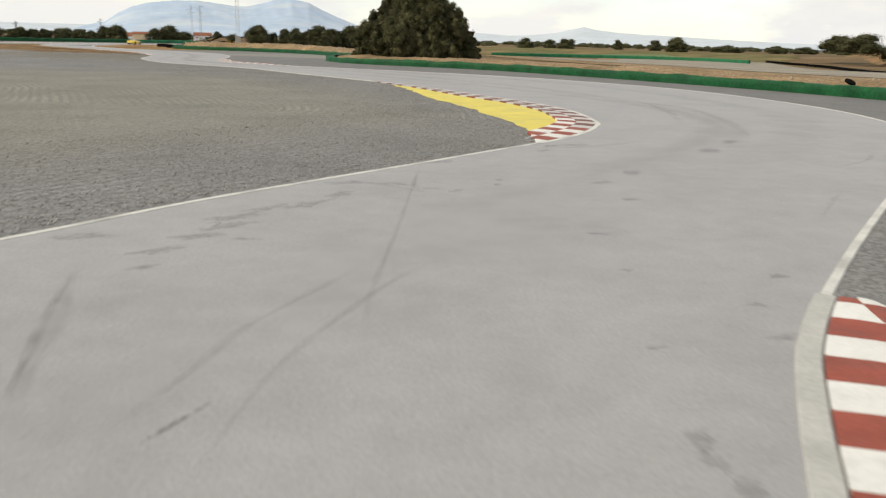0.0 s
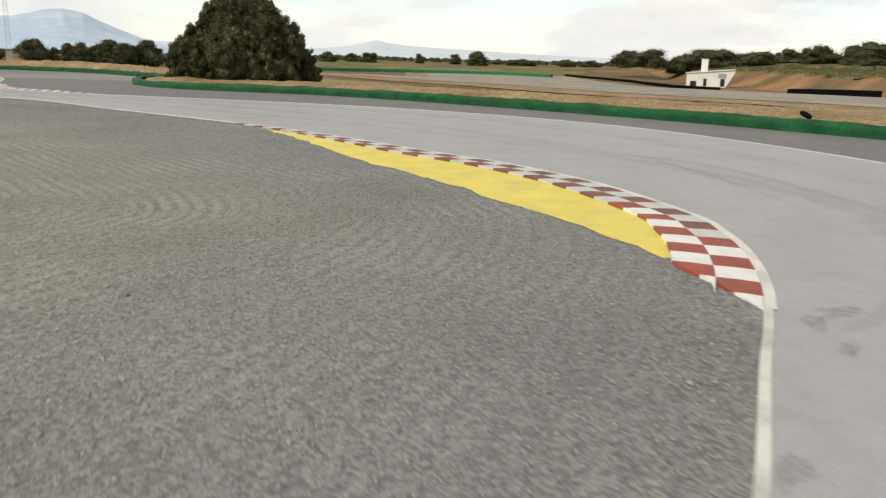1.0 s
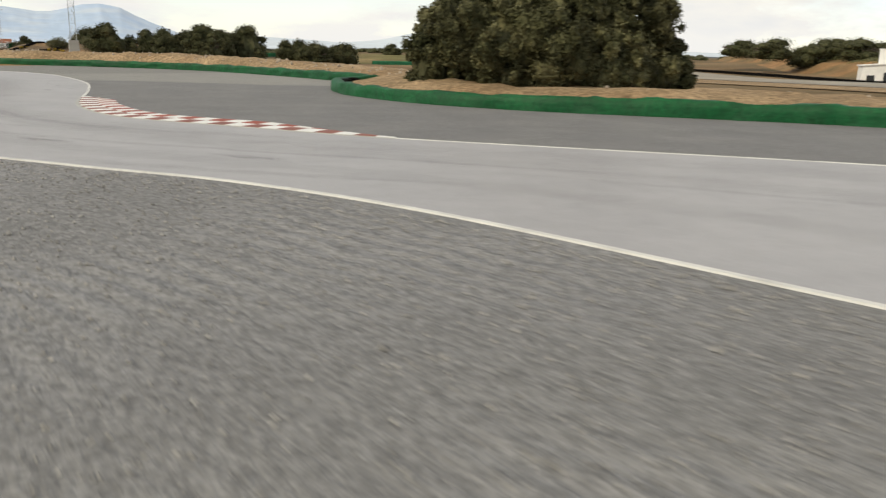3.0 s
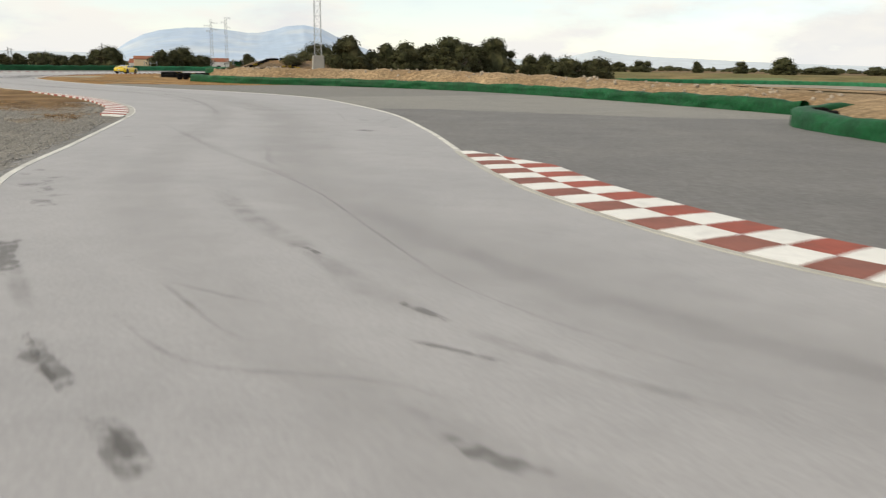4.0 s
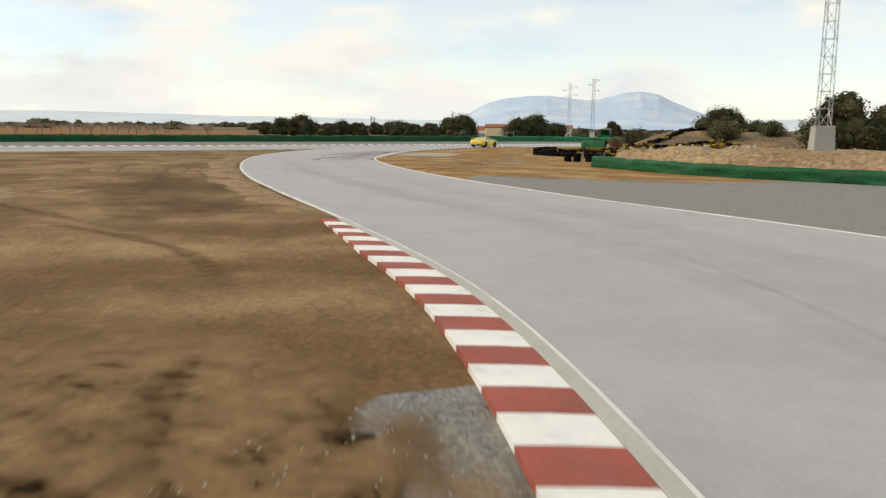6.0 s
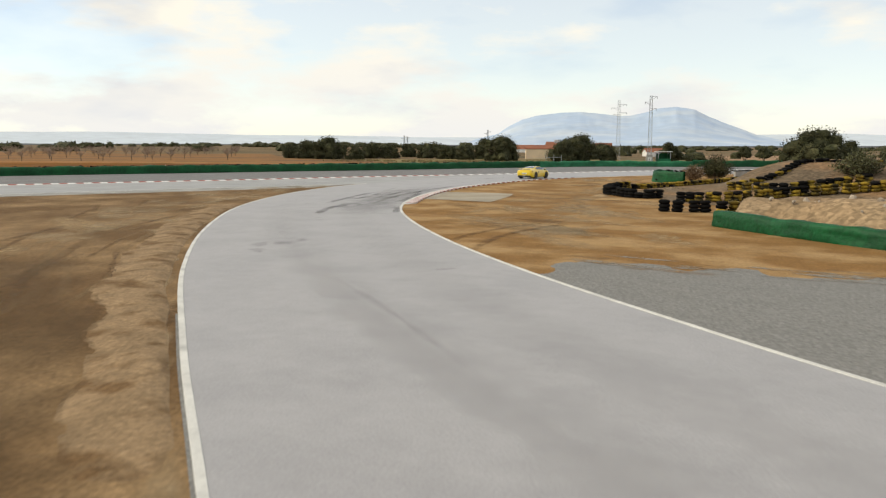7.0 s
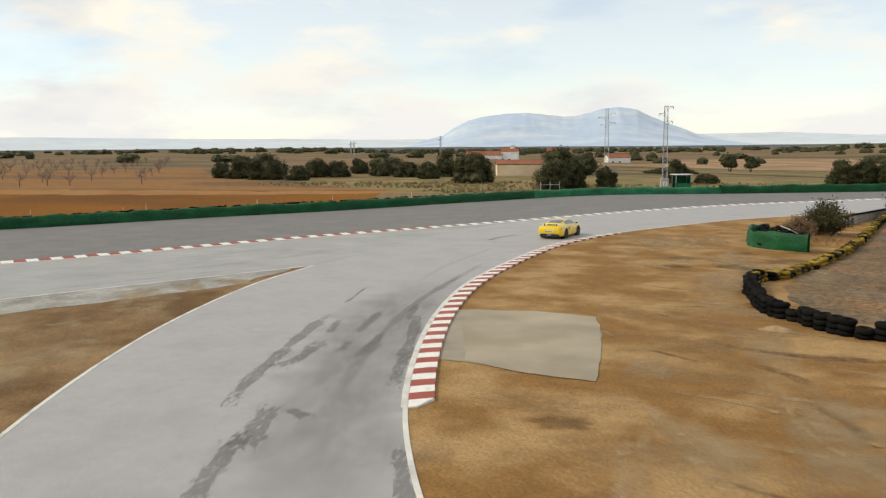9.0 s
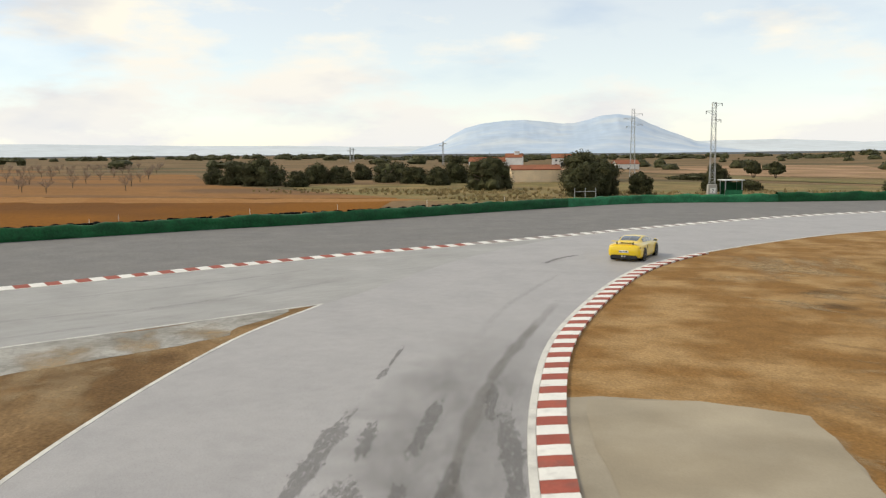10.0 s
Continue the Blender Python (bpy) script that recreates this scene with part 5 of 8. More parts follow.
east = thing("tyre_barrier", (0, 0, 0), "long tyre barrier wrapped in green tarpaulin", "barrier")
tarp(east, BARRIER_EAST, ((0, 0.68), (66, 0.66), (78, 0.56), (90, 0.6), (97, 0.78), (110, 0.8)), 0.7, M_TARP, 1, sag=0.7)
top_tyres(east, offset(BARRIER_EAST[-14:-3], -0.5), 0.5, 1, 3)
mid = thing("tyre_barrier", (0, 0, 0), "tyre barrier in green tarpaulin before an earth bank", "barrier")
tarp(mid, BARRIER_MID, 0.64, 0.6, M_TARP, 12, sag=0.6)
north = thing("tyre_barrier", (0, 0, 0), "long green tarpaulin barrier with black tyres behind", "barrier")
ia, ib = nearest(BARRIER_NORTH, (-92, 250)), nearest(BARRIER_NORTH, (-71.5, 264.8))
tarp(north, BARRIER_NORTH[: ia + 1], 0.92, 0.7, M_TARP, 22)
tarp(north, BARRIER_NORTH[ia : ib + 1], 0.9, 0.7, M_TARP_PALE, 25, "faded pale green tarpaulin")
tarp(north, BARRIER_NORTH[ib:], 1.0, 0.7, M_TARP, 27)
top_tyres(north, offset(BARRIER_NORTH[: ia - 20], 0.66), 0.86, 1, 5)

island = thing("tyre_island", (-65.6, 207.6, 0), "tyre pile wrapped round in green tarpaulin", "barrier")
isl = curve([(0.6, 5.4), (-0.3, 3.4), (-0.4, 1.4), (0.1, 0.0), (1.2, -0.9), (3.0, -1.7)], 0.3)
tarp(island, isl, 1.0, 0.35, M_TARP, 31)
bm = bmesh.new()
rng_i = random.Random(4)
for k in range(70):
    u, v = rng_i.uniform(0, 1), rng_i.uniform(0, 1)
    torus_into(bm, pose(0.35 + 2.5 * u * (1 - 0.45 * v), -0.45 - 0.75 * u + (4.6 + 0.7 * u) * v, rng_i.uniform(0.15, 0.92), rng_i.uniform(-25, 25), rng_i.uniform(-25, 25), 0), 0.31)
tagged(part("tyre_row", bm, M_RUBBER, island, "heap of black tyres", True), kind="stuff")
bm = bmesh.new()
bmesh.ops.create_cube(bm, size=1.0, matrix=pose(2.0, 1.9, 0.92, 0, 30, 14) @ Matrix.Diagonal((0.7, 2.4, 0.05, 1)))
part("board", bm, M_EDGING, island, "weathered pale board")

far_tyres = thing("tyre_barrier", (0, 0, 0), "low black tyre wall along the second track", "barrier")
bm = bmesh.new()
ft = curve([(112, 200), (115, 208), (118.4, 231), (127, 268), (135.7, 304), (146.9, 389)], 0.6)
rng_f = random.Random(9)
for p in np.vstack([ft, curve([(97, 152), (92, 140), (88, 128), (84, 114)], 0.6)]):
    for k in range(3):
        torus_into(bm, pose(p[0] + rng_f.uniform(-0.1, 0.1), p[1], ground_z(*p) + 0.25 + 0.3 * k, rng_f.uniform(-8, 8), rng_f.uniform(-8, 8), 0), 0.42, 0.16, 9, 4)
tagged(part("tyre_row", bm, M_RUBBER, far_tyres), kind="stuff")
loose = thing("tyre", (25.3, 52.6, 0.62), "loose black tyre lying behind the barrier", "tyre", rz=20)
bm = bmesh.new()
torus_into(bm, pose(0, 0, 0.25, 25, 10, 0), 0.36, 0.13, 18, 8)
part("tyre_body", bm, M_RUBBER, loose, "", True)


# ---------- kart track mound and tyre stacks ----------
def mound_z(x, y):
    """A bank that rises steeply behind the first tyre rows to a broad crest."""
    h = 2.25 * smoothstep(-59.5, -53.5, x - 0.1 * (y - 193)) * smoothstep(178.5, 193, y + 0.12 * (x + 50)) * (1 - 0.35 * smoothstep(200, 245, y)) * smoothstep(0, 10, 268 - y) * smoothstep(0, 8, -24 - x)
    return h * (1 + 0.09 * noise.noise((x * 0.3, y * 0.3, 1)) + 0.05 * noise.noise((x * 0.9, y * 0.9, 7)))


def build_mound():
    xs, ys = np.linspace(-63, -22, 60), np.linspace(176, 268, 120)
    verts = [(x, y, mound_z(x, y) + (0.01 if mound_z(x, y) > 0.02 else -0.02)) for y in ys for x in xs]
    n = len(xs)
    faces = [(j * n + i, j * n + i + 1, (j + 1) * n + i + 1, (j + 1) * n + i) for j in range(len(ys) - 1) for i in range(n - 1)]
    return tagged(from_faces("mound", verts, faces, M_KART, True), "grey-brown earth mound of a kart track", "earth bank", kind="structure")


M_KART = material("grey_brown_stony_earth", (0.155, 0.115, 0.075), 0.95, fine=0.2, fine_scale=4, broad=0.2, broad_scale=0.3, bump=0.6, bump_scale=4, alt=(0.22, 0.135, 0.07), alt_scale=0.2, spec=0.1, grit=0.3, grit_scale=5)
build_mound()
kart = polygon("kart_ground", ragged([(-62.9, 186.2), (-64.0, 191), (-63.0, 198), (-60.6, 206), (-58.2, 216), (-56.4, 228), (-50, 240), (-30, 240), (-30, 182), (-45, 179), (-57.5, 178.8), (-60, 184.2)], 0.3, 0.8, 5), -0.004, M_KART)
tagged(kart, "grey-brown stony ground of the kart track", "earth", kind="structure")
for k, (x, y, w, h) in enumerate(((-48.4, 187.6, 3.4, 1.5), (-44.6, 189.5, 2.6, 1.2), (-41.5, 188.0, 3.0, 1.6), (-46.2, 196.5, 2.0, 1.0))):
    shrub(x, y, w, h, "grey-green scrub on the earth mound", 730 + k, M_LEAF2, 80, 0.09, mound_z(x, y) - 0.05)


def stack_of(kinds, label):
    """A stack of tyres; kinds: one letter a tyre, from the ground up."""
    top = thing("tyre_stack", (0, 0, 0), label, "tyre stack", "tyre stacks of the kart track")
    rng = random.Random(len(kinds) * 7 + sum(map(ord, kinds)))
    for k, q in enumerate(kinds):
        bm = bmesh.new()
        torus_into(bm, pose(rng.uniform(-0.03, 0.03), rng.uniform(-0.03, 0.03), 0.11 + 0.205 * k, rng.uniform(-3, 3), rng.uniform(-3, 3), 0), 0.315, 0.11, 14, 7)
        part("tyre", bm, M_RUBBER if q == "b" else M_TYRE_YELLOW, top, "", True)
    return top


STACKS = {"b": stack_of("bbb", "stack of three black tyres on bare earth"), "y": stack_of("yyy", "stack of yellow painted tyres on bare earth"),
          "c": stack_of("bb", "pair of black tyres on bare earth"), "w": stack_of("yy", "pair of yellow painted tyres on bare earth"), "x": stack_of("by", "yellow painted tyre over a black one"), "e": stack_of("yb", "black tyre over a yellow painted one"), "m": stack_of("ybb", "stack of black tyres over a yellow one"), "n": stack_of("yyb", "stack of yellow tyres with a black one on top")}
used_stacks = set()


def tyre_row(pts, pattern, spacing=0.64, seed=0, sunk=0.0, tail="yynmy"):
    c = curve(pts, spacing)
    rng = random.Random(seed)
    for k, p in enumerate(c):
        q = pattern[k] if k < len(pattern) else rng.choice(tail)
        m = pose(p[0] + rng.uniform(-0.09, 0.09), p[1] + rng.uniform(-0.09, 0.09), mound_z(*p) - sunk, rng.uniform(-7, 7), rng.uniform(-7, 7), rng.uniform(0, 360))
        if q not in used_stacks:
            STACKS[q].matrix_world = m
            used_stacks.add(q)
        else:
            copy_thing(STACKS[q], m)


tyre_row([(-60.4, 183.4), (-61.2, 182.8), (-62.1, 183.2), (-63.0, 184.1), (-63.75, 185.0), (-64.4, 185.8), (-64.95, 187.3), (-65.4, 190.3), (-65.3, 193.0), (-64.8, 194.3), (-64.1, 195.2), (-63.3, 197.1), (-62.4, 199.8), (-61.5, 202.7), (-60.5, 206.3), (-59.6, 210.6), (-58.5, 216.5), (-57.2, 223.6), (-55.6, 232.9), (-54.6, 238), (-52, 245)],
         "bbbcbbbbbcbbbbbbbbbbbbbbbbynyc", 0.5, 1, 0.03, "wwwwcwxwwe")
tyre_row([(-58.5, 180.2), (-57.2, 180.6), (-55, 181.1), (-53.7, 181.8), (-52.3, 182.5), (-50.7, 183), (-47, 184)], "bmnynynyy", 0.58, 2)
tyre_row([(-57.9, 172.5), (-56.2, 172.8), (-54.4, 173.2), (-52.8, 174.8), (-51.2, 177)], "bbbbmyyb", 0.74, 3)
tyre_row([(-55.9, 184.9), (-54.6, 184.2), (-53.2, 184.0), (-51.4, 184.6), (-48, 186)], "ynynym", 0.58, 4, 0.12)
tyre_row([(-56.0, 186.0), (-54.7, 186.3), (-53.8, 187), (-53.1, 188.5), (-52.4, 190.4), (-51.6, 192.6), (-49.6, 193.6), (-46, 194)], "yyynbnybnmbbnbmbbnbbmbb", 0.58, 5, 0.34)

pile = bank("sand_pile", curve([(-53.6, 171.6), (-51, 171.2), (-47.5, 170.6), (-44, 170.6)], 0.7), 1, [(-3.6, 0.0), (-2.4, 0.35), (-1.0, 0.9), (0.2, 1.0), (1.5, 0.6), (2.6, 0.0)], M_SAND, "heap of pale sandy soil behind the barrier", 41, 0.2)

hv, hf = [], []
for i in range(5):
    for k in range(14):
        a, r = 2 * math.pi * k / 14, 0.2 * i * (1 + 0.35 * noise.noise((math.cos(6.283 * k / 14), math.sin(6.283 * k / 14), 3)))
        hv.append((-64.3 + 0.85 * r * math.cos(a), 183.2 + 0.5 * r * math.sin(a), 0.17 * (1 - (i / 4) ** 2) - 0.02))
        if i:
            n = (i - 1) * 14
            hf.append((n + k, n + 14 + k, n + 14 + (k + 1) % 14, n + (k + 1) % 14))
tagged(from_faces("sand_heap", hv, hf, M_SAND, True), "small heap of pale sand at the foot of the tyres", "sand")

low_wall = thing("low_wall", (-60.1, 222.8, 0.0), "low pale concrete wall with dark coping beside the kart track", "wall", rz=66.5)
bm = bmesh.new()
box(bm, 7, 0, -0.1, 14, 0.22, 0.75, bevel=0.015)
part("wall_body", bm, M_EDGING, low_wall)
bm = bmesh.new()
box(bm, 7, 0, 0.65, 14.1, 0.3, 0.1, bevel=0.02)
part("coping", bm, M_RUBBER, low_wall, "dark coping")


# ---------- masts and pylons ----------
def lattice(bm, h, w0, w1, bays, r=0.03):
    """A square lattice tower from the origin up."""
    lv = []
    for k in range(bays + 1):
        u = k / bays
        w = (w0 + (w1 - w0) * u) / 2
        lv.append([Vector((sx * w, sy * w, h * u)) for sx, sy in ((-1, -1), (1, -1), (1, 1), (-1, 1))])
    for i in range(4):
        beam(bm, lv[0][i], lv[-1][i], r * 1.5)
    for k in range(bays):
        for i in range(4):
            j = (i + 1) % 4
            a, b = (lv[k][i], lv[k + 1][j]) if k % 2 == 0 else (lv[k][j], lv[k + 1][i])
            beam(bm, a, b, r * 0.8)
            beam(bm, lv[k + 1][i], lv[k + 1][j], r * 0.7)


def pylon(name, x, y, z, base_h, base_w, h, w0, w1, bays, arms, label, number="", rz=15.0, r=0.022):
    top = thing(name, (x, y, z), label, "pylon", "", rz)
    if base_h:
        bm = bmesh.new()
        bmesh.ops.create_cone(bm, cap_ends=True, segments=4, radius1=base_w * 0.74, radius2=base_w * 0.60, depth=base_h + 0.6, matrix=pose(0, 0, base_h / 2 - 0.3, 0, 0, 45))
        bmesh.ops.bevel(bm, geom=bm.edges[:], offset=0.03, segments=1, affect="EDGES")
        base = part("base", bm, M_CONCRETE, top, "tapered concrete base")
        if number:
            bm = bmesh.new()
            box(bm, 0, 0, 0, 0.62, 0.02, 0.62)
            plate = part("sign_plate", bm, M_WALL, base)
            plate.matrix_basis = pose(0, -base_w * 0.5, base_h * 0.45, 0, 0, 0)
            cu = bpy.data.curves.new("numeral", "FONT")
            cu.body, cu.size, cu.extrude, cu.align_x = number, 0.55, 0.004, "CENTER"
            tx = new("numeral", cu)
            tx.parent = base
            tx.matrix_basis = pose(0, -base_w * 0.5 - 0.018, base_h * 0.45 + 0.12, 90, 0, 0)
            cu.materials.append(M_RUBBER)
    bm = bmesh.new()
    lattice(bm, h, w0, w1, bays, r)
    frame_ob = part("lattice", bm, M_STEEL, top)
    frame_ob.matrix_basis = pose(0, 0, base_h)
    for k, (az, ah, al) in enumerate(arms):
        bm = bmesh.new()
        ex = Vector((al * math.cos(az), al * math.sin(az), ah))
        beam(bm, (0, 0, ah), ex, r * 1.3)
        beam(bm, (0, 0, ah - 0.5), ex, r)
        beam(bm, ex, ex + Vector((0, 0, -0.35)), 0.05, 6)
        arm = part("cross_arm", bm, M_STEEL, top)
        arm.matrix_basis = pose(0, 0, base_h)
    return top


pylon("mast", -41.2, 163.8, 0.85, 1.85, 1.2, 15.0, 0.66, 0.46, 16, [], "tall steel lattice mast on a concrete block", r=0.017)
pylon("power_pylon", -78.5, 265.8, 0.0, 1.9, 1.15, 9.6, 0.62, 0.42, 14, [(0.3, 9.5, 1.0), (0.3, 7.6, 0.9), (3.44, 8.6, 1.0)], "steel lattice power pylon on a numbered concrete base", "2")
pylon("power_pylon", -95.0, 310.6, 0.0, 0.0, 1.0, 13.2, 0.95, 0.45, 16, [(0.5, 12.4, 1.9), (0.5, 10.6, 1.9), (3.64, 11.6, 1.9), (3.64, 10.2, 1.4)], "tall steel lattice power pylon in the fields")
pylon("power_pylon", -232, 560, -3.4, 0.0, 1.0, 15, 1.0, 0.5, 12, [(0.5, 14, 2.0), (3.64, 13, 2.0)], "distant steel power pylon", r=0.06)
pylon("power_pylon", -330, 640, -3.4, 0.0, 1.0, 13, 1.0, 0.5, 10, [(0.5, 12, 2.0), (3.64, 11, 2.0)], "distant steel power pylon", r=0.07)
pylon("power_pylon", -360, 700, -3.4, 0.0, 1.0, 13, 1.0, 0.5, 10, [(0.5, 12, 2.0), (3.64, 11, 2.0)], "distant steel power pylon", r=0.07)

booth = thing("marshal_booth", (-76.4, 266.6, 0.0), "small open marshal post with green screen and white roof", "booth", rz=25)
for sx in (-1, 1):
    for sy in (-0.8, 0.8):
        bm = bmesh.new()
        box(bm, sx, sy, 0, 0.09, 0.09, 2.35)
        part("post", bm, M_STEEL, booth)
bm = bmesh.new()
box(bm, 0, -0.86, 0.1, 2.1, 0.05, 1.15)
part("front_screen", bm, M_TARP_PALE, booth, "pale green front screen")
bm = bmesh.new()
box(bm, 0, 0.8, 0.0, 2.1, 0.05, 2.1)
box(bm, 1.02, 0, 0.0, 0.05, 1.6, 2.1)
part("back_panel", bm, M_TARP, booth)
bm = bmesh.new()
box(bm, 0, 0, 2.35, 2.5, 2.1, 0.09, bevel=0.01)
part("roof", bm, M_WALL, booth, "white sheet roof")

gate = thing("gate_frame", (-91.0, 253.4, 0.0), "small grey metal gate frame behind the barrier", "gate", rz=40)
bm = bmesh.new()
for x in (-1.3, 0, 1.3):
    beam(bm, (x, 0, 0), (x, 0, 1.9), 0.04, 6)
beam(bm, (-1.3, 0, 1.5), (1.3, 0, 1.5), 0.03, 6)
beam(bm, (-1.3, 0, 0.7), (1.3, 0, 0.7), 0.03, 6)
part("bars", bm, M_STEEL, gate)


# ---------- houses ----------
def gable_house(x, y, z, w, d, h, roof_h, rz, label, wall_mat, windows=(), door=None, chimney=None, over=0.4):
    top = thing("house", (x, y, z), label, "house", rz=rz)
    bm = bmesh.new()
    v = [bm.verts.new(q) for q in ((-w / 2, -d / 2, -0.5), (w / 2, -d / 2, -0.5), (w / 2, d / 2, -0.5), (-w / 2, d / 2, -0.5), (-w / 2, -d / 2, h), (w / 2, -d / 2, h), (w / 2, d / 2, h), (-w / 2, d / 2, h), (-w / 2, 0, h + roof_h), (w / 2, 0, h + roof_h))]
    for f in ((0, 1, 5, 4), (1, 2, 6, 9, 5), (2, 3, 7, 6), (3, 0, 4, 8, 7), (4, 5, 9, 8), (6, 7, 8, 9)):
        bm.faces.new([v[i] for i in f])
    walls = part("wall", bm, wall_mat, top)
    bm = bmesh.new()
    sl = math.hypot(d / 2, roof_h)
    for s in (-1, 1):
        a = math.degrees(math.atan2(roof_h, d / 2))
        m = Matrix.Translation((0, s * d / 4, h + roof_h / 2 + 0.14)) @ pose(0, 0, 0, -s * a, 0, 0) @ Matrix.Diagonal((w + 2 * over, sl + over, 0.18, 1))
        bmesh.ops.create_cube(bm, size=1.0, matrix=m)
    roof = part("roof", bm, M_ROOF, top)
    for wx, wz, ww, wh in windows:
        bm = bmesh.new()
        box(bm, wx, -d / 2 - 0.02, wz, ww, 0.12, wh)
        part("window", bm, M_DARKGLASS, top)
    if chimney:
        bm = bmesh.new()
        box(bm, chimney[0], chimney[1], h, chimney[2], chimney[2], chimney[3], bevel=0.03)
        box(bm, chimney[0], chimney[1], h + chimney[3], chimney[2] * 1.25, chimney[2] * 1.25, 0.2)
        part("chimney", bm, wall_mat, roof)
    return top


W3 = [(-3.5, 1.0, 1.0, 1.3), (0, 1.0, 1.0, 1.3), (3.5, 1.0, 1.0, 1.3)]
gable_house(-139, 566, -4.4, 11, 8, 4.0, 1.8, 30, "white farmhouse with a red tiled roof", M_WALL, W3[:2])
gable_house(-188, 640, -4.0, 13, 9, 6.0, 2.2, 15, "two-storey white villa with arched front and red roof", M_WALL, [(-4, 1.2, 1.2, 1.5), (0, 0.4, 2.6, 3.2), (4, 1.2, 1.2, 1.5), (-4, 4.2, 1.0, 1.0), (4, 4.2, 1.0, 1.0)])
gable_house(-205, 598, -3.6, 9, 8, 6.4, 2.0, 10, "white farmhouse with a small tower", M_WALL, W3[:2], chimney=(1.5, 0, 2.6, 3.2))
gable_house(-219, 594, -3.7, 20, 9, 4.4, 2.2, 12, "long low farmhouse with a red tiled roof", M_WALL, [(-7, 1, 1, 1.4), (-3.5, 1, 1, 1.4), (0, 1, 1, 1.4), (3.5, 1, 1, 1.4), (7, 1, 1, 1.4)])
gable_house(-166, 596, -4.4, 9, 6, 2.6, 1.2, 20, "low white outbuilding among the trees", M_WALL, W3[:1])
gable_house(-116.0, 322, -0.2, 9.6, 5, 2.5, 0.8, 22, "sandy-coloured farm shed with red tiled roof", M_WALL_TAN, [], over=0.15)

# two round trees with bare trunks in the dry grass
for k, (x, y) in enumerate(((-76.8, 396), (-71.2, 397))):
    oak("oak_tree", x, y, ground_z(x, y), 5.0, 4.6, "round dark oak on a bare trunk in dry grass", 900 + k, leaves=2600, size=0.2, n=30, group="evergreen oaks", z0=1.3, small=1.3, peak=2.4)

# white ruin with a tall chimney, its gable end cut at a slant
ruin = thing("white_house", (144, 258, -3.4), "white house with slanted end wall and tall chimney", "house", rz=-30)
bm = bmesh.new()
prof = [(-6.8, -0.5), (5.2, -0.5), (8.2, 5.1), (7.6, 5.5), (-6.8, 4.2)]
fv = [bm.verts.new((x, -4, z)) for x, z in prof]
bv = [bm.verts.new((x, 4, z)) for x, z in prof]
bm.faces.new(fv)
bm.faces.new(bv[::-1])
for i in range(5):
    j = (i + 1) % 5
    bm.faces.new((fv[i], bv[i], bv[j], fv[j]))
bmesh.ops.recalc_face_normals(bm, faces=bm.faces)
part("wall", bm, M_WALL, ruin)
bm = bmesh.new()
v = [bm.verts.new(q) for q in ((-7.2, -4.4, 4.2), (8.0, -4.4, 5.6), (8.0, 4.4, 5.6), (-7.2, 4.4, 4.2))]
e = bmesh.ops.extrude_face_region(bm, geom=[bm.faces.new(v)])
bmesh.ops.translate(bm, vec=(0, 0, 0.22), verts=[q for q in e["geom"] if isinstance(q, bmesh.types.BMVert)])
bmesh.ops.recalc_face_normals(bm, faces=bm.faces)
rr = part("roof", bm, M_WALL, ruin, "flat white roof edge")
bm = bmesh.new()
box(bm, -1.4, 0, 4.0, 2.1, 1.6, 4.6, bevel=0.1)
box(bm, -1.4, 0, 8.6, 2.4, 1.9, 0.25)
part("chimney", bm, M_WALL, rr, "tall tapered white chimney")
for x, z, w, h in ((-4.6, 0.0, 1.9, 1.8), (-1.0, 0.3, 1.0, 2.3), (4.4, 0.3, 1.3, 2.4), (4.2, 2.9, 2.4, 1.5)):
    bm = bmesh.new()
    box(bm, x, -4.02, z, w, 0.14, h, bevel=0.03)
    part("window", bm, M_DARKGLASS if z < 1 else M_STEEL, ruin)

belt = []
for k in range(80):
    u = rng_w.uniform(0, 1)
    belt.append((178 + 112 * u + rng_w.uniform(-8, 8), 535 - 235 * u + rng_w.uniform(-25, 25), rng_w.uniform(8, 18), rng_w.uniform(2.5, 5.5)))
belt = [b for b in belt if b[1] < 430]
woods("plateau_trees", belt, M_LEAF, "belt of dark oaks behind the orange slope", 0.6, 120, cutting_z)
woods("scrub_bushes", spots_w, M_LEAF2, "olive green scrub bushes on the orange slope", 0.8, 50, cutting_z)

# concrete slab in the earth beside the bend
slab = tagged(polygon("concrete_slab", broken([(-76.5, 182.5), (-75.4, 183.05), (-73.1, 183.4), (-70.7, 183.2), (-69.9, 180.3), (-68.95, 174.75), (-70.7, 174.95), (-73.1, 175.4), (-74.2, 175.4)], 0.06, 0.2, 7), 0.004, M_SLAB),
              "worn beige concrete slab set in bare earth", "slab", kind="structure")
tagged(polygon("concrete_slab_2", broken([(-73.9, 177.4), (-73.45, 176.4), (-73.15, 175.55), (-71.6, 175.0), (-70.2, 174.75), (-68.95, 174.7), (-69.27, 176.9), (-69.85, 179.8), (-70.3, 181.9), (-70.8, 183.1), (-71.95, 183.4), (-73.1, 183.45), (-75.6, 182.7), (-75.4, 181.6), (-74.7, 179.4)], 0.06, 0.25, 9), 0.012, M_SLAB_TOP),
       "thin upper layer of beige concrete with broken edge", "slab", kind="structure")
# green screens along the far side of the second track
far_green = thing("tyre_barrier", (0, 0, -3.4), "distant green tarpaulin barrier of the second track", "barrier")
tarp(far_green, curve([(20, 392), (60, 404), (95, 399), (117, 386), (126, 352)], 1.5), 1.5, 0.8, M_TARP_PALE, 71)



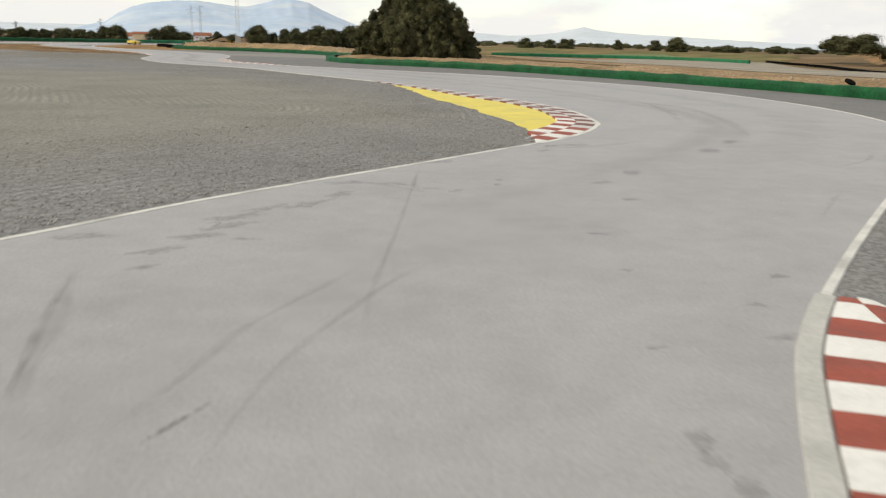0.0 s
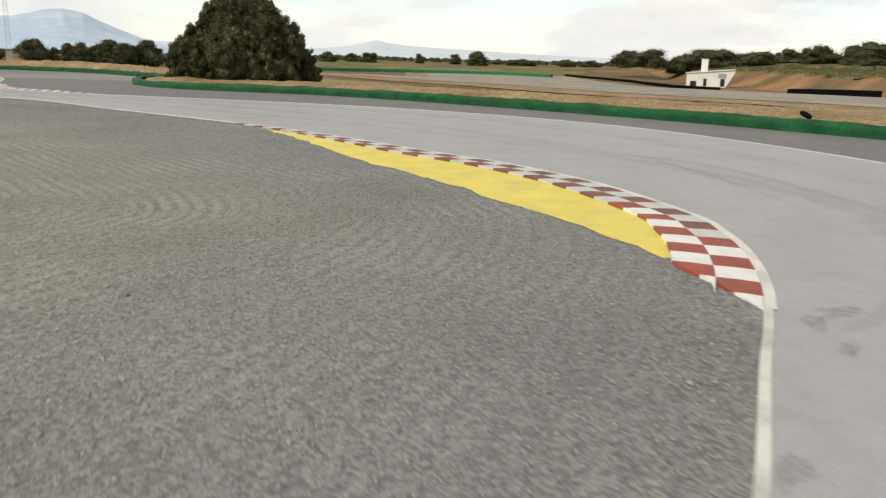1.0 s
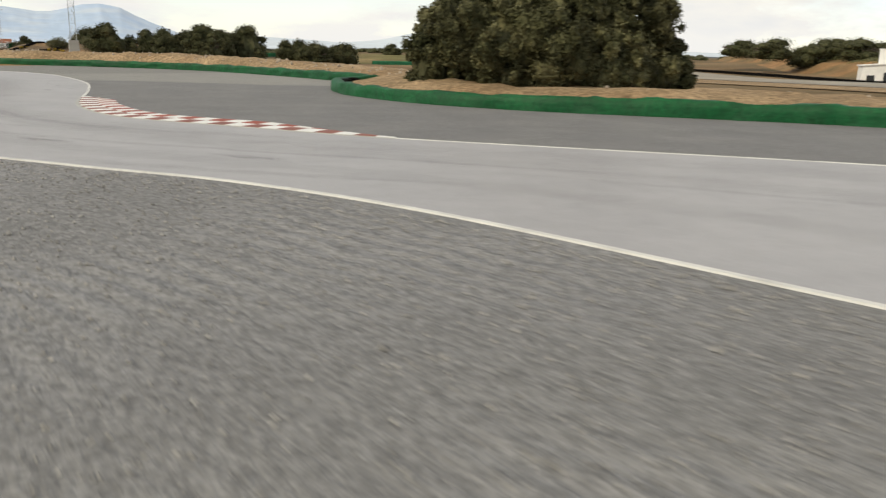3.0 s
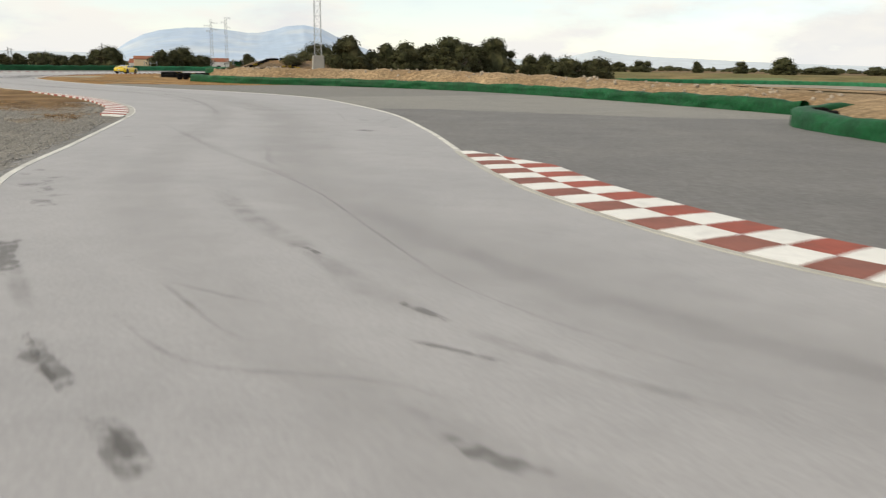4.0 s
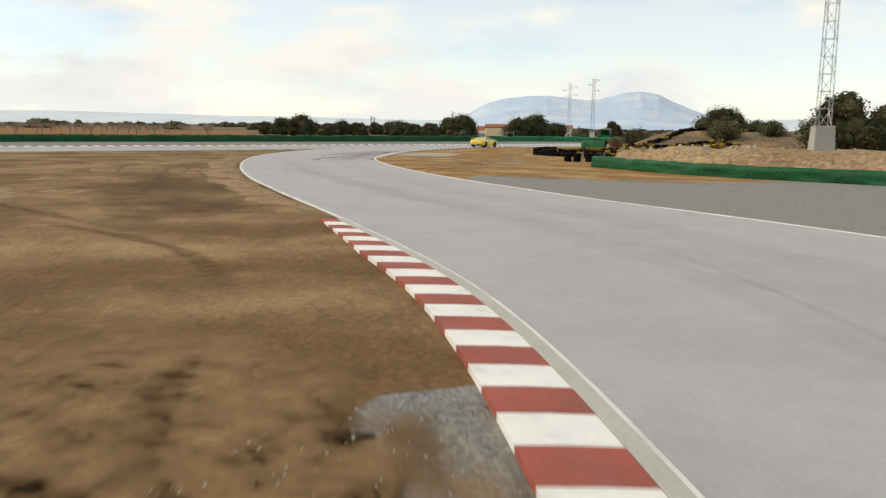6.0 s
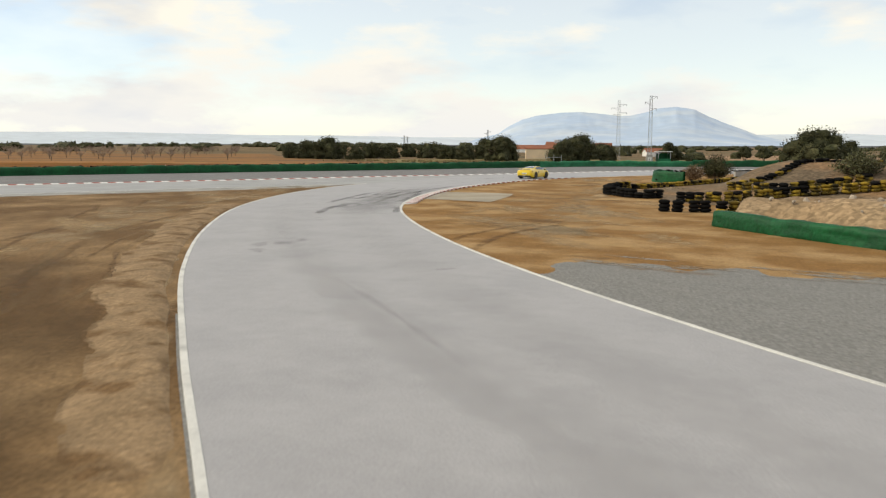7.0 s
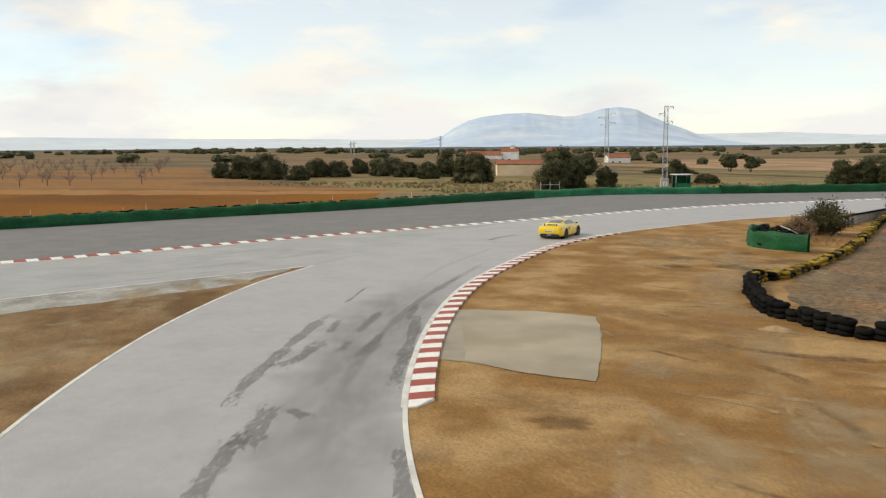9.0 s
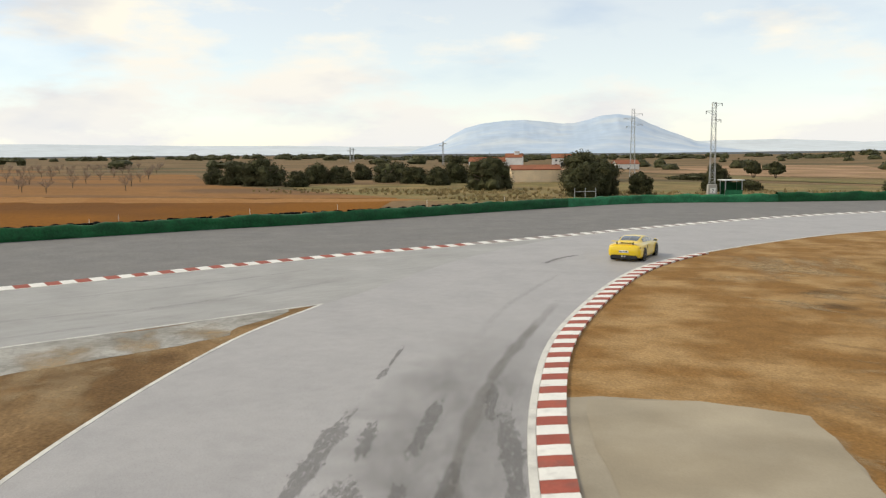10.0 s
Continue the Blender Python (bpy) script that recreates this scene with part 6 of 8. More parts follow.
# ---------- raked gravel ----------
def raked():
    """Gravel with furrows that follow the edge of the track."""
    xs, ys = np.arange(-58, 6, 0.5), np.arange(-6, 124, 0.5)
    gx, gy = np.meshgrid(xs, ys)
    pts = np.stack([gx.ravel(), gy.ravel()], 1)
    d = np.sqrt(((pts[:, None] - LEFT[None, ::3]) ** 2).sum(-1)).min(1)
    yl = np.vstack([yo, [(5, 53), (5, 26)]])
    ok = inside(pts, outline(LEFT[: k1 + 1], GRAVEL_END, [(-70, -6)])) & (d > 0.3) & ~inside(pts, yl)
    n = len(xs)
    use = np.full(len(pts), -1)
    faces = []
    keep = []
    for j in range(len(ys) - 1):
        for i in range(n - 1):
            q = (j * n + i, j * n + i + 1, (j + 1) * n + i + 1, (j + 1) * n + i)
            if all(ok[k] for k in q):
                for k in q:
                    if use[k] < 0:
                        use[k] = len(keep)
                        keep.append(k)
                faces.append(tuple(int(use[k]) for k in q))
    ob = from_faces("raked_gravel", [(*pts[k], -0.004) for k in keep], faces, M_RAKED)
    rake = ob.data.attributes.new("rake", "FLOAT", "POINT")
    rake.data.foreach_set("value", np.array([smoothstep(84, 100, pts[k][1]) for k in keep], np.float32))
    tint = ob.data.attributes.new("olive", "FLOAT", "POINT")
    tint.data.foreach_set("value", np.array([(1 - smoothstep(50, 68, pts[k][1])) * smoothstep(2, 12, d[k]) for k in keep], np.float32))
    at = ob.data.attributes.new("furrow", "FLOAT", "POINT")
    at.data.foreach_set("value", d[keep].astype(np.float32))
    return tagged(ob, "grey gravel raked into furrows beside the track", "gravel", kind="structure")


def furrowed(base):
    m = base.copy()
    m.name = "raked_grey_gravel"
    n, l = m.node_tree.nodes, m.node_tree.links
    at = n.new("ShaderNodeAttribute")
    at.attribute_name = "furrow"
    geo = n.new("ShaderNodeNewGeometry")
    ns = n.new("ShaderNodeTexNoise")
    ns.inputs["Scale"].default_value = 0.35
    l.new(geo.outputs["Position"], ns.inputs["Vector"])
    sc = n.new("ShaderNodeMath")
    sc.operation = "MULTIPLY_ADD"
    l.new(ns.outputs["Fac"], sc.inputs[0])
    sc.inputs[1].default_value = 0.5
    l.new(at.outputs["Fac"], sc.inputs[2])
    mul = n.new("ShaderNodeMath")
    mul.operation = "MULTIPLY"
    l.new(sc.outputs[0], mul.inputs[0])
    mul.inputs[1].default_value = 2 * math.pi / 0.38
    sn = n.new("ShaderNodeMath")
    sn.operation = "SINE"
    l.new(mul.outputs[0], sn.inputs[0])
    ns2 = n.new("ShaderNodeTexNoise")
    ns2.inputs["Scale"].default_value, ns2.inputs["Detail"].default_value = 0.25, 3
    l.new(geo.outputs["Position"], ns2.inputs["Vector"])
    mr = n.new("ShaderNodeMapRange")
    mr.inputs[1].default_value, mr.inputs[2].default_value, mr.inputs[3].default_value, mr.inputs[4].default_value = 0.40, 0.62, 0.12, 1.2
    l.new(ns2.outputs["Fac"], mr.inputs[0])
    amp = n.new("ShaderNodeMath")
    amp.operation = "MULTIPLY"
    l.new(sn.outputs[0], amp.inputs[0])
    l.new(mr.outputs[0], amp.inputs[1])
    rk = n.new("ShaderNodeAttribute")
    rk.attribute_name = "rake"
    deep = n.new("ShaderNodeMapRange")
    deep.inputs[3].default_value, deep.inputs[4].default_value = 0.8, 1.9
    l.new(rk.outputs["Fac"], deep.inputs[0])
    amp2 = n.new("ShaderNodeMath")
    amp2.operation = "MULTIPLY"
    l.new(amp.outputs[0], amp2.inputs[0])
    l.new(deep.outputs[0], amp2.inputs[1])
    bp = n.new("ShaderNodeBump")
    bp.inputs["Strength"].default_value, bp.inputs["Distance"].default_value = 0.8, 0.022
    l.new(amp2.outputs[0], bp.inputs["Height"])
    b = n["Principled BSDF"]
    # the far end of the trap is a darker, browner gravel
    brown = n.new("ShaderNodeMix")
    brown.data_type, brown.blend_type = "RGBA", "MULTIPLY"
    brown.inputs[7].default_value = (0.97, 0.93, 0.85, 1)
    l.new(rk.outputs["Fac"], brown.inputs[0])
    l.new(b.inputs["Base Color"].links[0].from_socket, brown.inputs[6])
    l.new(brown.outputs[2], b.inputs["Base Color"])
    # the near end of the trap is an olive-tinted gravel
    ol = n.new("ShaderNodeAttribute")
    ol.attribute_name = "olive"
    olive = n.new("ShaderNodeMix")
    olive.data_type, olive.blend_type = "RGBA", "MULTIPLY"
    olive.inputs[7].default_value = (1.12, 1.09, 0.97, 1)
    l.new(ol.outputs["Fac"], olive.inputs[0])
    l.new(brown.outputs[2], olive.inputs[6])
    l.new(olive.outputs[2], b.inputs["Base Color"])
    old = b.inputs["Normal"].links[0].from_node
    l.new(bp.outputs[0], old.inputs["Normal"])
    return m


M_RAKED = furrowed(M_GRAVEL)
raked()


def ridges():
    """The deeper furrows before the striped kerb, as real ridges of gravel."""
    xs, ys = np.arange(-52, -27, 0.115), np.arange(86, 116, 0.115)
    gx, gy = np.meshgrid(xs, ys)
    pts = np.stack([gx.ravel(), gy.ravel()], 1)
    line = LEFT[(LEFT[:, 1] > 75) & (LEFT[:, 1] < 130)][::2]
    d = np.full(len(pts), 1e9)
    for p in line:
        d = np.minimum(d, np.hypot(pts[:, 0] - p[0], pts[:, 1] - p[1]))
    ok = inside(pts, outline(LEFT[: k1 + 1], GRAVEL_END, [(-70, -6)])) & (d > 0.45) & (d < 13)
    n = len(xs)
    use = np.full(len(pts), -1)
    verts, faces, keep = [], [], []
    for j in range(len(ys) - 1):
        for i in range(n - 1):
            q = (j * n + i, j * n + i + 1, (j + 1) * n + i + 1, (j + 1) * n + i)
            if ok[q[0]] and ok[q[1]] and ok[q[2]] and ok[q[3]]:
                for k in q:
                    if use[k] < 0:
                        use[k] = len(keep)
                        keep.append(k)
                faces.append(tuple(int(use[k]) for k in q))
    for k in keep:
        x, y = pts[k]
        phase = (d[k] + 0.45 * noise.noise((x * 0.3, y * 0.3, 1)) + 0.10 * noise.noise((x * 1.1, y * 1.1, 4))) * 2 * math.pi / 0.40
        deep = smoothstep(0.45, 2.2, d[k]) * (1 - smoothstep(10, 13, d[k])) * smoothstep(86, 93, y) * (1 - smoothstep(104.5, 109, y))
        deep *= 0.7 + 0.3 * smoothstep(-0.3, 0.4, noise.noise((x * 0.35, y * 0.35, 8)))
        verts.append((x, y, -0.007 + deep * (0.023 + 0.048 * math.sin(phase) + 0.018 * noise.noise((x * 2.6, y * 2.6, 6)))))
    ob = from_faces("gravel_ridge", verts, faces, M_RAKED, True)
    rake = ob.data.attributes.new("rake", "FLOAT", "POINT")
    rake.data.foreach_set("value", np.ones(len(verts), np.float32))
    return tagged(ob, "ridges of grey gravel raked beside the track", "gravel", kind="structure")


ridges()


# ---------- marks on the track ----------
def smudge(name, colour, most, lo=0.35, hi=0.6, scale=3.0, rough=0.75, along=None, crisp=False):
    """A thin deposit that fades out at its rim and is broken up by grain; a crisp one breaks into flecks there."""
    m = material(name, colour, rough, fine=0.15, fine_scale=15, spec=0.3)
    n, l = m.node_tree.nodes, m.node_tree.links
    at = n.new("ShaderNodeAttribute")
    at.attribute_name = "fade"
    geo = n.new("ShaderNodeNewGeometry")
    ns = n.new("ShaderNodeTexNoise")
    ns.inputs["Scale"].default_value, ns.inputs["Detail"].default_value, ns.inputs["Roughness"].default_value = scale, 8, 0.65
    if along is None:
        l.new(geo.outputs["Position"], ns.inputs["Vector"])
    else:
        # grain drawn out along the way that the wheels go
        turn = n.new("ShaderNodeVectorRotate")
        turn.rotation_type = "Z_AXIS"
        turn.inputs["Angle"].default_value = radians(-along)
        draw = n.new("ShaderNodeVectorMath")
        draw.operation = "MULTIPLY"
        draw.inputs[1].default_value = (0.35, 1.0, 1.0)
        l.new(geo.outputs["Position"], turn.inputs["Vector"])
        l.new(turn.outputs[0], draw.inputs[0])
        l.new(draw.outputs[0], ns.inputs["Vector"])
    mr = n.new("ShaderNodeMapRange")
    mr.inputs[1].default_value, mr.inputs[2].default_value, mr.inputs[3].default_value, mr.inputs[4].default_value = lo, hi, 0.05, most
    if crisp:
        rim = n.new("ShaderNodeMath")
        rim.operation = "MULTIPLY_ADD"
        rim.inputs[1].default_value = 0.42
        l.new(at.outputs["Fac"], rim.inputs[0])
        l.new(ns.outputs["Fac"], rim.inputs[2])
        less = n.new("ShaderNodeMath")
        less.operation = "SUBTRACT"
        less.inputs[1].default_value = 0.42
        l.new(rim.outputs[0], less.inputs[0])
        mr.inputs[3].default_value = 0.0
        l.new(less.outputs[0], mr.inputs[0])
        l.new(mr.outputs[0], n["Principled BSDF"].inputs["Alpha"])
        return m
    l.new(ns.outputs["Fac"], mr.inputs[0])
    mul = n.new("ShaderNodeMath")
    mul.operation = "MULTIPLY"
    l.new(at.outputs["Fac"], mul.inputs[0])
    l.new(mr.outputs[0], mul.inputs[1])
    l.new(mul.outputs[0], n["Principled BSDF"].inputs["Alpha"])
    return m


M_SKID = smudge("rubber_smear", (0.15, 0.147, 0.145), 0.11, 0.40, 0.66, scale=2.0)
M_STAIN = smudge("dark_surface_stain", (0.15, 0.148, 0.145), 0.26, 0.32, 0.62, 7.0, crisp=True)
M_EARTH = smudge("brown_earth_over_gravel", (0.30, 0.185, 0.085), 0.75, 0.36, 0.66, 2.2, 0.95)
M_DAMP = smudge("damp_brown_earth", (0.13, 0.076, 0.030), 0.62, 0.22, 0.70, 0.9, 0.95)
M_RUT = smudge("dark_churned_earth", (0.135, 0.072, 0.026), 0.60, 0.35, 0.6, 2.5, 0.95)
M_FAINT = smudge("faint_pale_earth", (0.42, 0.295, 0.155), 0.7, 0.38, 0.60, 2.2, 0.95)
M_DUST = smudge("pale_dust", (0.385, 0.28, 0.16), 0.6, 0.38, 0.62, 0.8, 0.95)
M_THIN = smudge("thin_brown_earth", (0.33, 0.22, 0.11), 0.5, 0.40, 0.66, 3.0, 0.95)
LAYER = [0]


def layer():
    LAYER[0] += 1
    return 0.0046 + 0.00012 * (LAYER[0] % 60)


def streak(pts, width, mat=None, base=0.0, seed=0, name="skid_mark", label="dark rubber skid mark on the track", category="skid mark"):
    c = curve(pts, 0.25)
    n = normals(c)
    verts, faces, fade = [], [], []
    z = base + layer()
    for i, (p, q) in enumerate(zip(c, n)):
        w = width * (0.85 + 0.6 * noise.noise((p[0] * 0.9, p[1] * 0.9, seed)))
        end = min(1.0, 4 * min(i, len(c) - 1 - i) / len(c))
        for k, f in ((-0.75, 0), (-0.3, 1), (0.3, 1), (0.75, 0)):
            verts.append((*(p + q * w * k), z))
            fade.append(f * end)
    for i in range(len(c) - 1):
        for k in range(3):
            faces.append((i * 4 + k, (i + 1) * 4 + k, (i + 1) * 4 + k + 1, i * 4 + k + 1))
    ob = from_faces(name, verts, faces, mat or M_SKID)
    if ob.data.polygons[0].normal.z < 0:
        ob.data.flip_normals()
    at = ob.data.attributes.new("fade", "FLOAT", "POINT")
    at.data.foreach_set("value", np.array(fade, np.float32))
    return tagged(ob, label, category, kind="structure")


for k, (w, pts) in enumerate([
    (0.16, [(-3.0, 5.1), (-3.5, 6.5), (-3.8, 7.6), (-4.2, 8.8), (-4.4, 9.5)]), (0.09, [(-1.6, 4.5), (-1.4, 6.5), (-0.9, 8.3), (-0.4, 9.6), (0.1, 10.4)]), (0.10, [(-2.4, 5.1), (-2.1, 6.4), (-1.9, 7.5), (-1.4, 8.8), (-1.0, 9.8)]),
    (0.07, [(-0.7, 7.0), (-0.8, 8.7), (-0.7, 12.1), (-0.6, 18.2)]), (0.5, [(8.0, 43.8), (10.9, 39.1), (10.9, 33.2), (10.2, 28.7), (8.9, 25.1), (8.1, 23.6)]), (0.3, [(9.8, 42), (9.6, 36), (8.6, 30)]),
    (0.1, [(6.3, 13.4), (7.2, 15.0), (8.0, 16.3)]), (0.12, [(9.2, 19.5), (10.9, 21.2), (12, 23)]), (0.16, [(-1.9, 16.1), (-1.1, 15.6), (-0.4, 15.0)]), (0.1, [(-0.6, 17.7), (-0.6, 15.7), (-0.3, 14.7)]),
    (0.3, [(2.5, 21.9), (4.1, 22.8), (6, 24.4)]), (0.35, [(14.5, 47), (13.2, 53), (9.5, 60), (4, 66), (-2, 71)]), (0.3, [(3, 62), (-3, 67.5), (-9, 72), (-15, 76.5)]),
    (0.35, [(-10, 74.5), (-16, 78), (-19.3, 79.7), (-20.4, 80.5), (-22.3, 81.5), (-25.2, 83.6), (-29, 87)]), (0.4, [(-15, 74.5), (-19.8, 76.7), (-20.8, 77.3), (-22.0, 77.9), (-22.9, 78.7), (-23.9, 79.5)]),
    (0.5, [(-18, 82.6), (-22, 84.6), (-26, 88), (-29, 93)]),
    (0.2, [(-36.8, 107.6), (-33.7, 101.6), (-32.3, 99.0), (-31.3, 97.3), (-30.0, 95.1), (-29.4, 94.1)]), (0.13, [(-31.7, 100.2), (-31.2, 98.0), (-30.7, 96.8)]), (0.1, [(-31.1, 109.2), (-32.1, 114.2), (-33, 117)]),
    (0.1, [(-29.8, 111.9), (-29.9, 110.5), (-30.0, 109)]), (0.08, [(-34.1, 95.2), (-33.9, 94.9), (-33.8, 94.8)]), (0.07, [(-33.5, 93.7), (-33.6, 93.4), (-33.4, 93.2)]),
    (0.14, [(-45.2, 139.2), (-44.9, 137.4), (-44.9, 136.3)]), (0.2, [(-45, 131), (-41.5, 125), (-38, 117), (-36, 111)]),
    (0.2, [(-62, 146.5), (-58.5, 143.4), (-54, 139)]), (0.3, [(-82.9, 205.5), (-82.5, 206.8), (-82.0, 208.2)]), (0.3, [(-80.3, 187.8), (-81.1, 193.8), (-81.2, 203.4)]),
    (0.3, [(-97.5, 178), (-94.9, 182.5), (-93.1, 185.6), (-91.0, 189.3)]), (0.3, [(-99, 182), (-96.2, 186.0), (-93.1, 190.2), (-92.1, 197.7)]), (0.3, [(-101, 186), (-98.6, 189.7), (-95.5, 195.2), (-93.0, 201.6)]), (0.5, [(-96, 184), (-92, 192), (-90, 199)]),
]):
    streak(pts, w, seed=k)
def blotch(x, y, r, stretch, rz, seed, mat=None, base=0.0, name="stain", label="dark stain on the worn track surface", category="stain"):
    a = radians(rz)
    z = base + layer()
    verts, fade, faces = [(x, y, z)], [1.0], []
    m = 28
    for ring, f in ((0.45, 1.0), (0.8, 0.8), (1.25, 0.0)):
        for k in range(m):
            t = 2 * math.pi * k / m
            q = r * ring * (0.85 + 0.6 * noise.noise((math.cos(t) * 1.6, math.sin(t) * 1.6, seed)))
            u, v = q * math.cos(t) * stretch, q * math.sin(t)
            verts.append((x + u * math.cos(a) - v * math.sin(a), y + u * math.sin(a) + v * math.cos(a), z))
            fade.append(f)
    for k in range(m):
        faces.append((0, 1 + k, 1 + (k + 1) % m))
        for j in range(2):
            b0, b1 = 1 + j * m, 1 + (j + 1) * m
            faces.append((b0 + k, b1 + k, b1 + (k + 1) % m, b0 + (k + 1) % m))
    ob = from_faces(name, verts, faces, mat or M_STAIN)
    at = ob.data.attributes.new("fade", "FLOAT", "POINT")
    at.data.foreach_set("value", np.array(fade, np.float32))
    return tagged(ob, label, category, kind="structure")


for k, (x, y, r, st, rz) in enumerate([
    (1.9, 5.4, 0.15, 1.6, 80), (1.9, 5.05, 0.12, 1.6, 100), (2.0, 4.7, 0.14, 1.5, 70), (3.4, 7.6, 0.14, 1.5, 30), (3.5, 8.6, 0.1, 1.6, 0), (4.2, 9.8, 0.12, 1.6, 30), (2.3, 9.9, 0.08, 1.4, 0), (2.0, 7.2, 0.1, 1.5, 20), (2.3, 11.9, 0.12, 2, 0),
    (-5.0, 10.9, 0.28, 2.2, 20), (-3.7, 10.3, 0.22, 2.6, 40), (-3.5, 11.1, 0.25, 2.2, 30), (-3.2, 11.8, 0.25, 2.4, 45), (-3.6, 9.5, 0.12, 2.2, 40), (-2.8, 11.0, 0.13, 2.0, 10), (-2.9, 13.2, 0.25, 2.2, 50), (-3.3, 12.4, 0.3, 2.6, 50), (-2.3, 13.6, 0.25, 2.6, 55),
    (-1.9, 14.6, 0.22, 2.6, 60), (-1.9, 15.8, 0.25, 2.2, 20), (-1.0, 15.8, 0.2, 2.5, 0), (1.1, 16.6, 0.1, 2.0, 60), (-0.3, 15.4, 0.12, 2.0, 20), (0.2, 15.2, 0.15, 2.0, 60), (1.0, 16.0, 0.1, 1.6, 60), (3.2, 16.6, 0.22, 2.0, 40), (4.1, 18.0, 0.24, 2.2, 60), (3.4, 14.8, 0.16, 2.0, 20),
    (7.2, 22.5, 0.3, 2.2, 60), (8.6, 24.8, 0.3, 2.4, 60), (3.6, 23.0, 0.28, 2.2, 20), (2.9, 22.6, 0.22, 2.0, 60), (2.6, 21.6, 0.2, 2.0, 40), (-0.1, 19.1, 0.25, 2.0, 50),
    (-24.5, 82.4, 0.3, 3.5, 145), (-19.5, 78.8, 0.3, 4.0, 145),
    (-30.1, 105.9, 0.22, 2.4, 110), (-29.4, 107.4, 0.16, 2.0, 110), (-31.7, 100.2, 0.08, 1.5, 60), (-33.1, 92.5, 0.2, 1.4, 70), (-32.9, 92.3, 0.12, 1.5, 40), (-34.0, 94.2, 0.2, 1.5, 10), (-33.2, 93.1, 0.12, 2.2, 20), (-35.9, 102.6, 0.15, 1.4, 0),
    (-68.0, 151.1, 0.45, 2.0, 120), (-67.5, 151.8, 0.4, 1.8, 120), (-67.4, 152.8, 0.3, 2.0, 110), (-67.0, 149.8, 0.35, 2.0, 120), (-59.5, 148.8, 0.2, 2.2, 60), (-71.5, 159.9, 0.2, 1.4, 30), (-72.2, 160.8, 0.15, 1.6, 80),
    (-34.8, 95.3, 0.12, 1.8, 120), (-34.8, 95.8, 0.12, 2.0, 110), (-34.1, 94.0, 0.16, 1.6, 140), (-33.6, 93.7, 0.14, 1.8, 120), (-34.0, 94.5, 0.10, 2.2, 110), (-33.2, 92.6, 0.16, 1.4, 120), (-34.1, 94.9, 0.10, 2.0, 60), (-30.1, 105.9, 0.35, 1.5, 30), (-30.7, 110.5, 0.20, 2.5, 120), (-29.3, 113.0, 0.15, 2.2, 140),
]):
    blotch(x, y, r, st, rz, 40 + k)

# dark smears and thin tyre lines on the second bend
M_SMEAR = smudge("dark_tyre_smear", (0.15, 0.145, 0.143), 0.42, 0.34, 0.50, 6.0, crisp=True)
M_HINT = smudge("faint_tyre_line", (0.19, 0.184, 0.18), 0.20, 0.42, 0.62, 2.5)
for k, (w, m, pts) in enumerate([
    (0.10, M_HINT, [(-27.75, 85.95), (-27.57, 85.75), (-27.47, 85.61)]), (0.17, M_SMEAR, [(-27.5, 85.62), (-27.38, 85.43), (-27.24, 85.28), (-27.1, 85.2), (-26.99, 85.09), (-26.8, 84.93)]),
    (0.2, M_SMEAR, [(-29.5, 85.7), (-29.33, 85.56), (-29.18, 85.36), (-29.02, 85.14), (-28.9, 84.96), (-28.7, 84.7)]), (0.2, M_SMEAR, [(-29.35, 85.66), (-29.1, 85.42), (-28.95, 85.15), (-28.7, 84.9)]), (0.22, M_SMEAR, [(-30.4, 87.0), (-30.2, 86.6), (-29.9, 86.3), (-29.6, 85.85)]), (0.09, M_SMEAR, [(-30.6, 87.2), (-30.4, 86.9), (-30.15, 86.55), (-29.87, 86.18), (-29.55, 85.75)]),
    (0.4, M_SMEAR, [(-32.5, 90.4), (-32.1, 89.8), (-31.7, 89.0), (-31.3, 88.4)]), (0.16, M_HINT, [(-31.7, 89.2), (-31.2, 88.3), (-30.7, 87.5)]),
    (0.32, M_HINT, [(-31.22, 94.28), (-29.91, 91.49), (-28.98, 89.94), (-28.21, 88.5), (-27.67, 87.68), (-27.27, 87.22)]), (0.13, M_HINT, [(-27.5, 87.45), (-27.0, 86.95), (-26.64, 86.61), (-26.35, 86.35), (-25.6, 85.8)]),
    (0.05, M_HINT, [(-32.4, 98.7), (-30.92, 96.5), (-29.53, 93.88), (-28.55, 91.43), (-27.88, 89.76), (-27.4, 88.66), (-26.6, 87.5), (-25.4, 86.2)]), (0.06, M_HINT, [(-30.08, 87.6), (-29.69, 87.07), (-29.29, 86.62), (-28.84, 86.38), (-28.28, 86.32), (-27.8, 86.2), (-27.32, 85.92)]),
    (0.07, M_HINT, [(-30.06, 88.56), (-29.48, 87.72), (-29.04, 87.11), (-28.7, 86.88)]), (0.05, M_HINT, [(-29.93, 88.47), (-29.31, 88.06), (-28.92, 87.84)]), (0.06, M_SMEAR, [(-27.95, 87.15), (-27.7, 87.0), (-27.47, 86.89), (-27.1, 86.65), (-26.7, 86.4)]),
    (0.11, M_SMEAR, [(-27.95, 88.1), (-27.72, 87.84), (-27.48, 87.55), (-27.3, 87.35)]), (0.10, M_SMEAR, [(-29.1, 90.1), (-28.9, 89.85), (-28.7, 89.5)]),
    (0.10, M_HINT, [(-3.15, 5.2), (-3.6, 6.6), (-4.0, 7.9), (-4.35, 9.2)]), (0.07, M_SMEAR, [(-2.15, 4.9), (-1.95, 5.35), (-1.7, 5.9)]),
]):
    streak(pts, w, m, 0.0, 3200 + k)

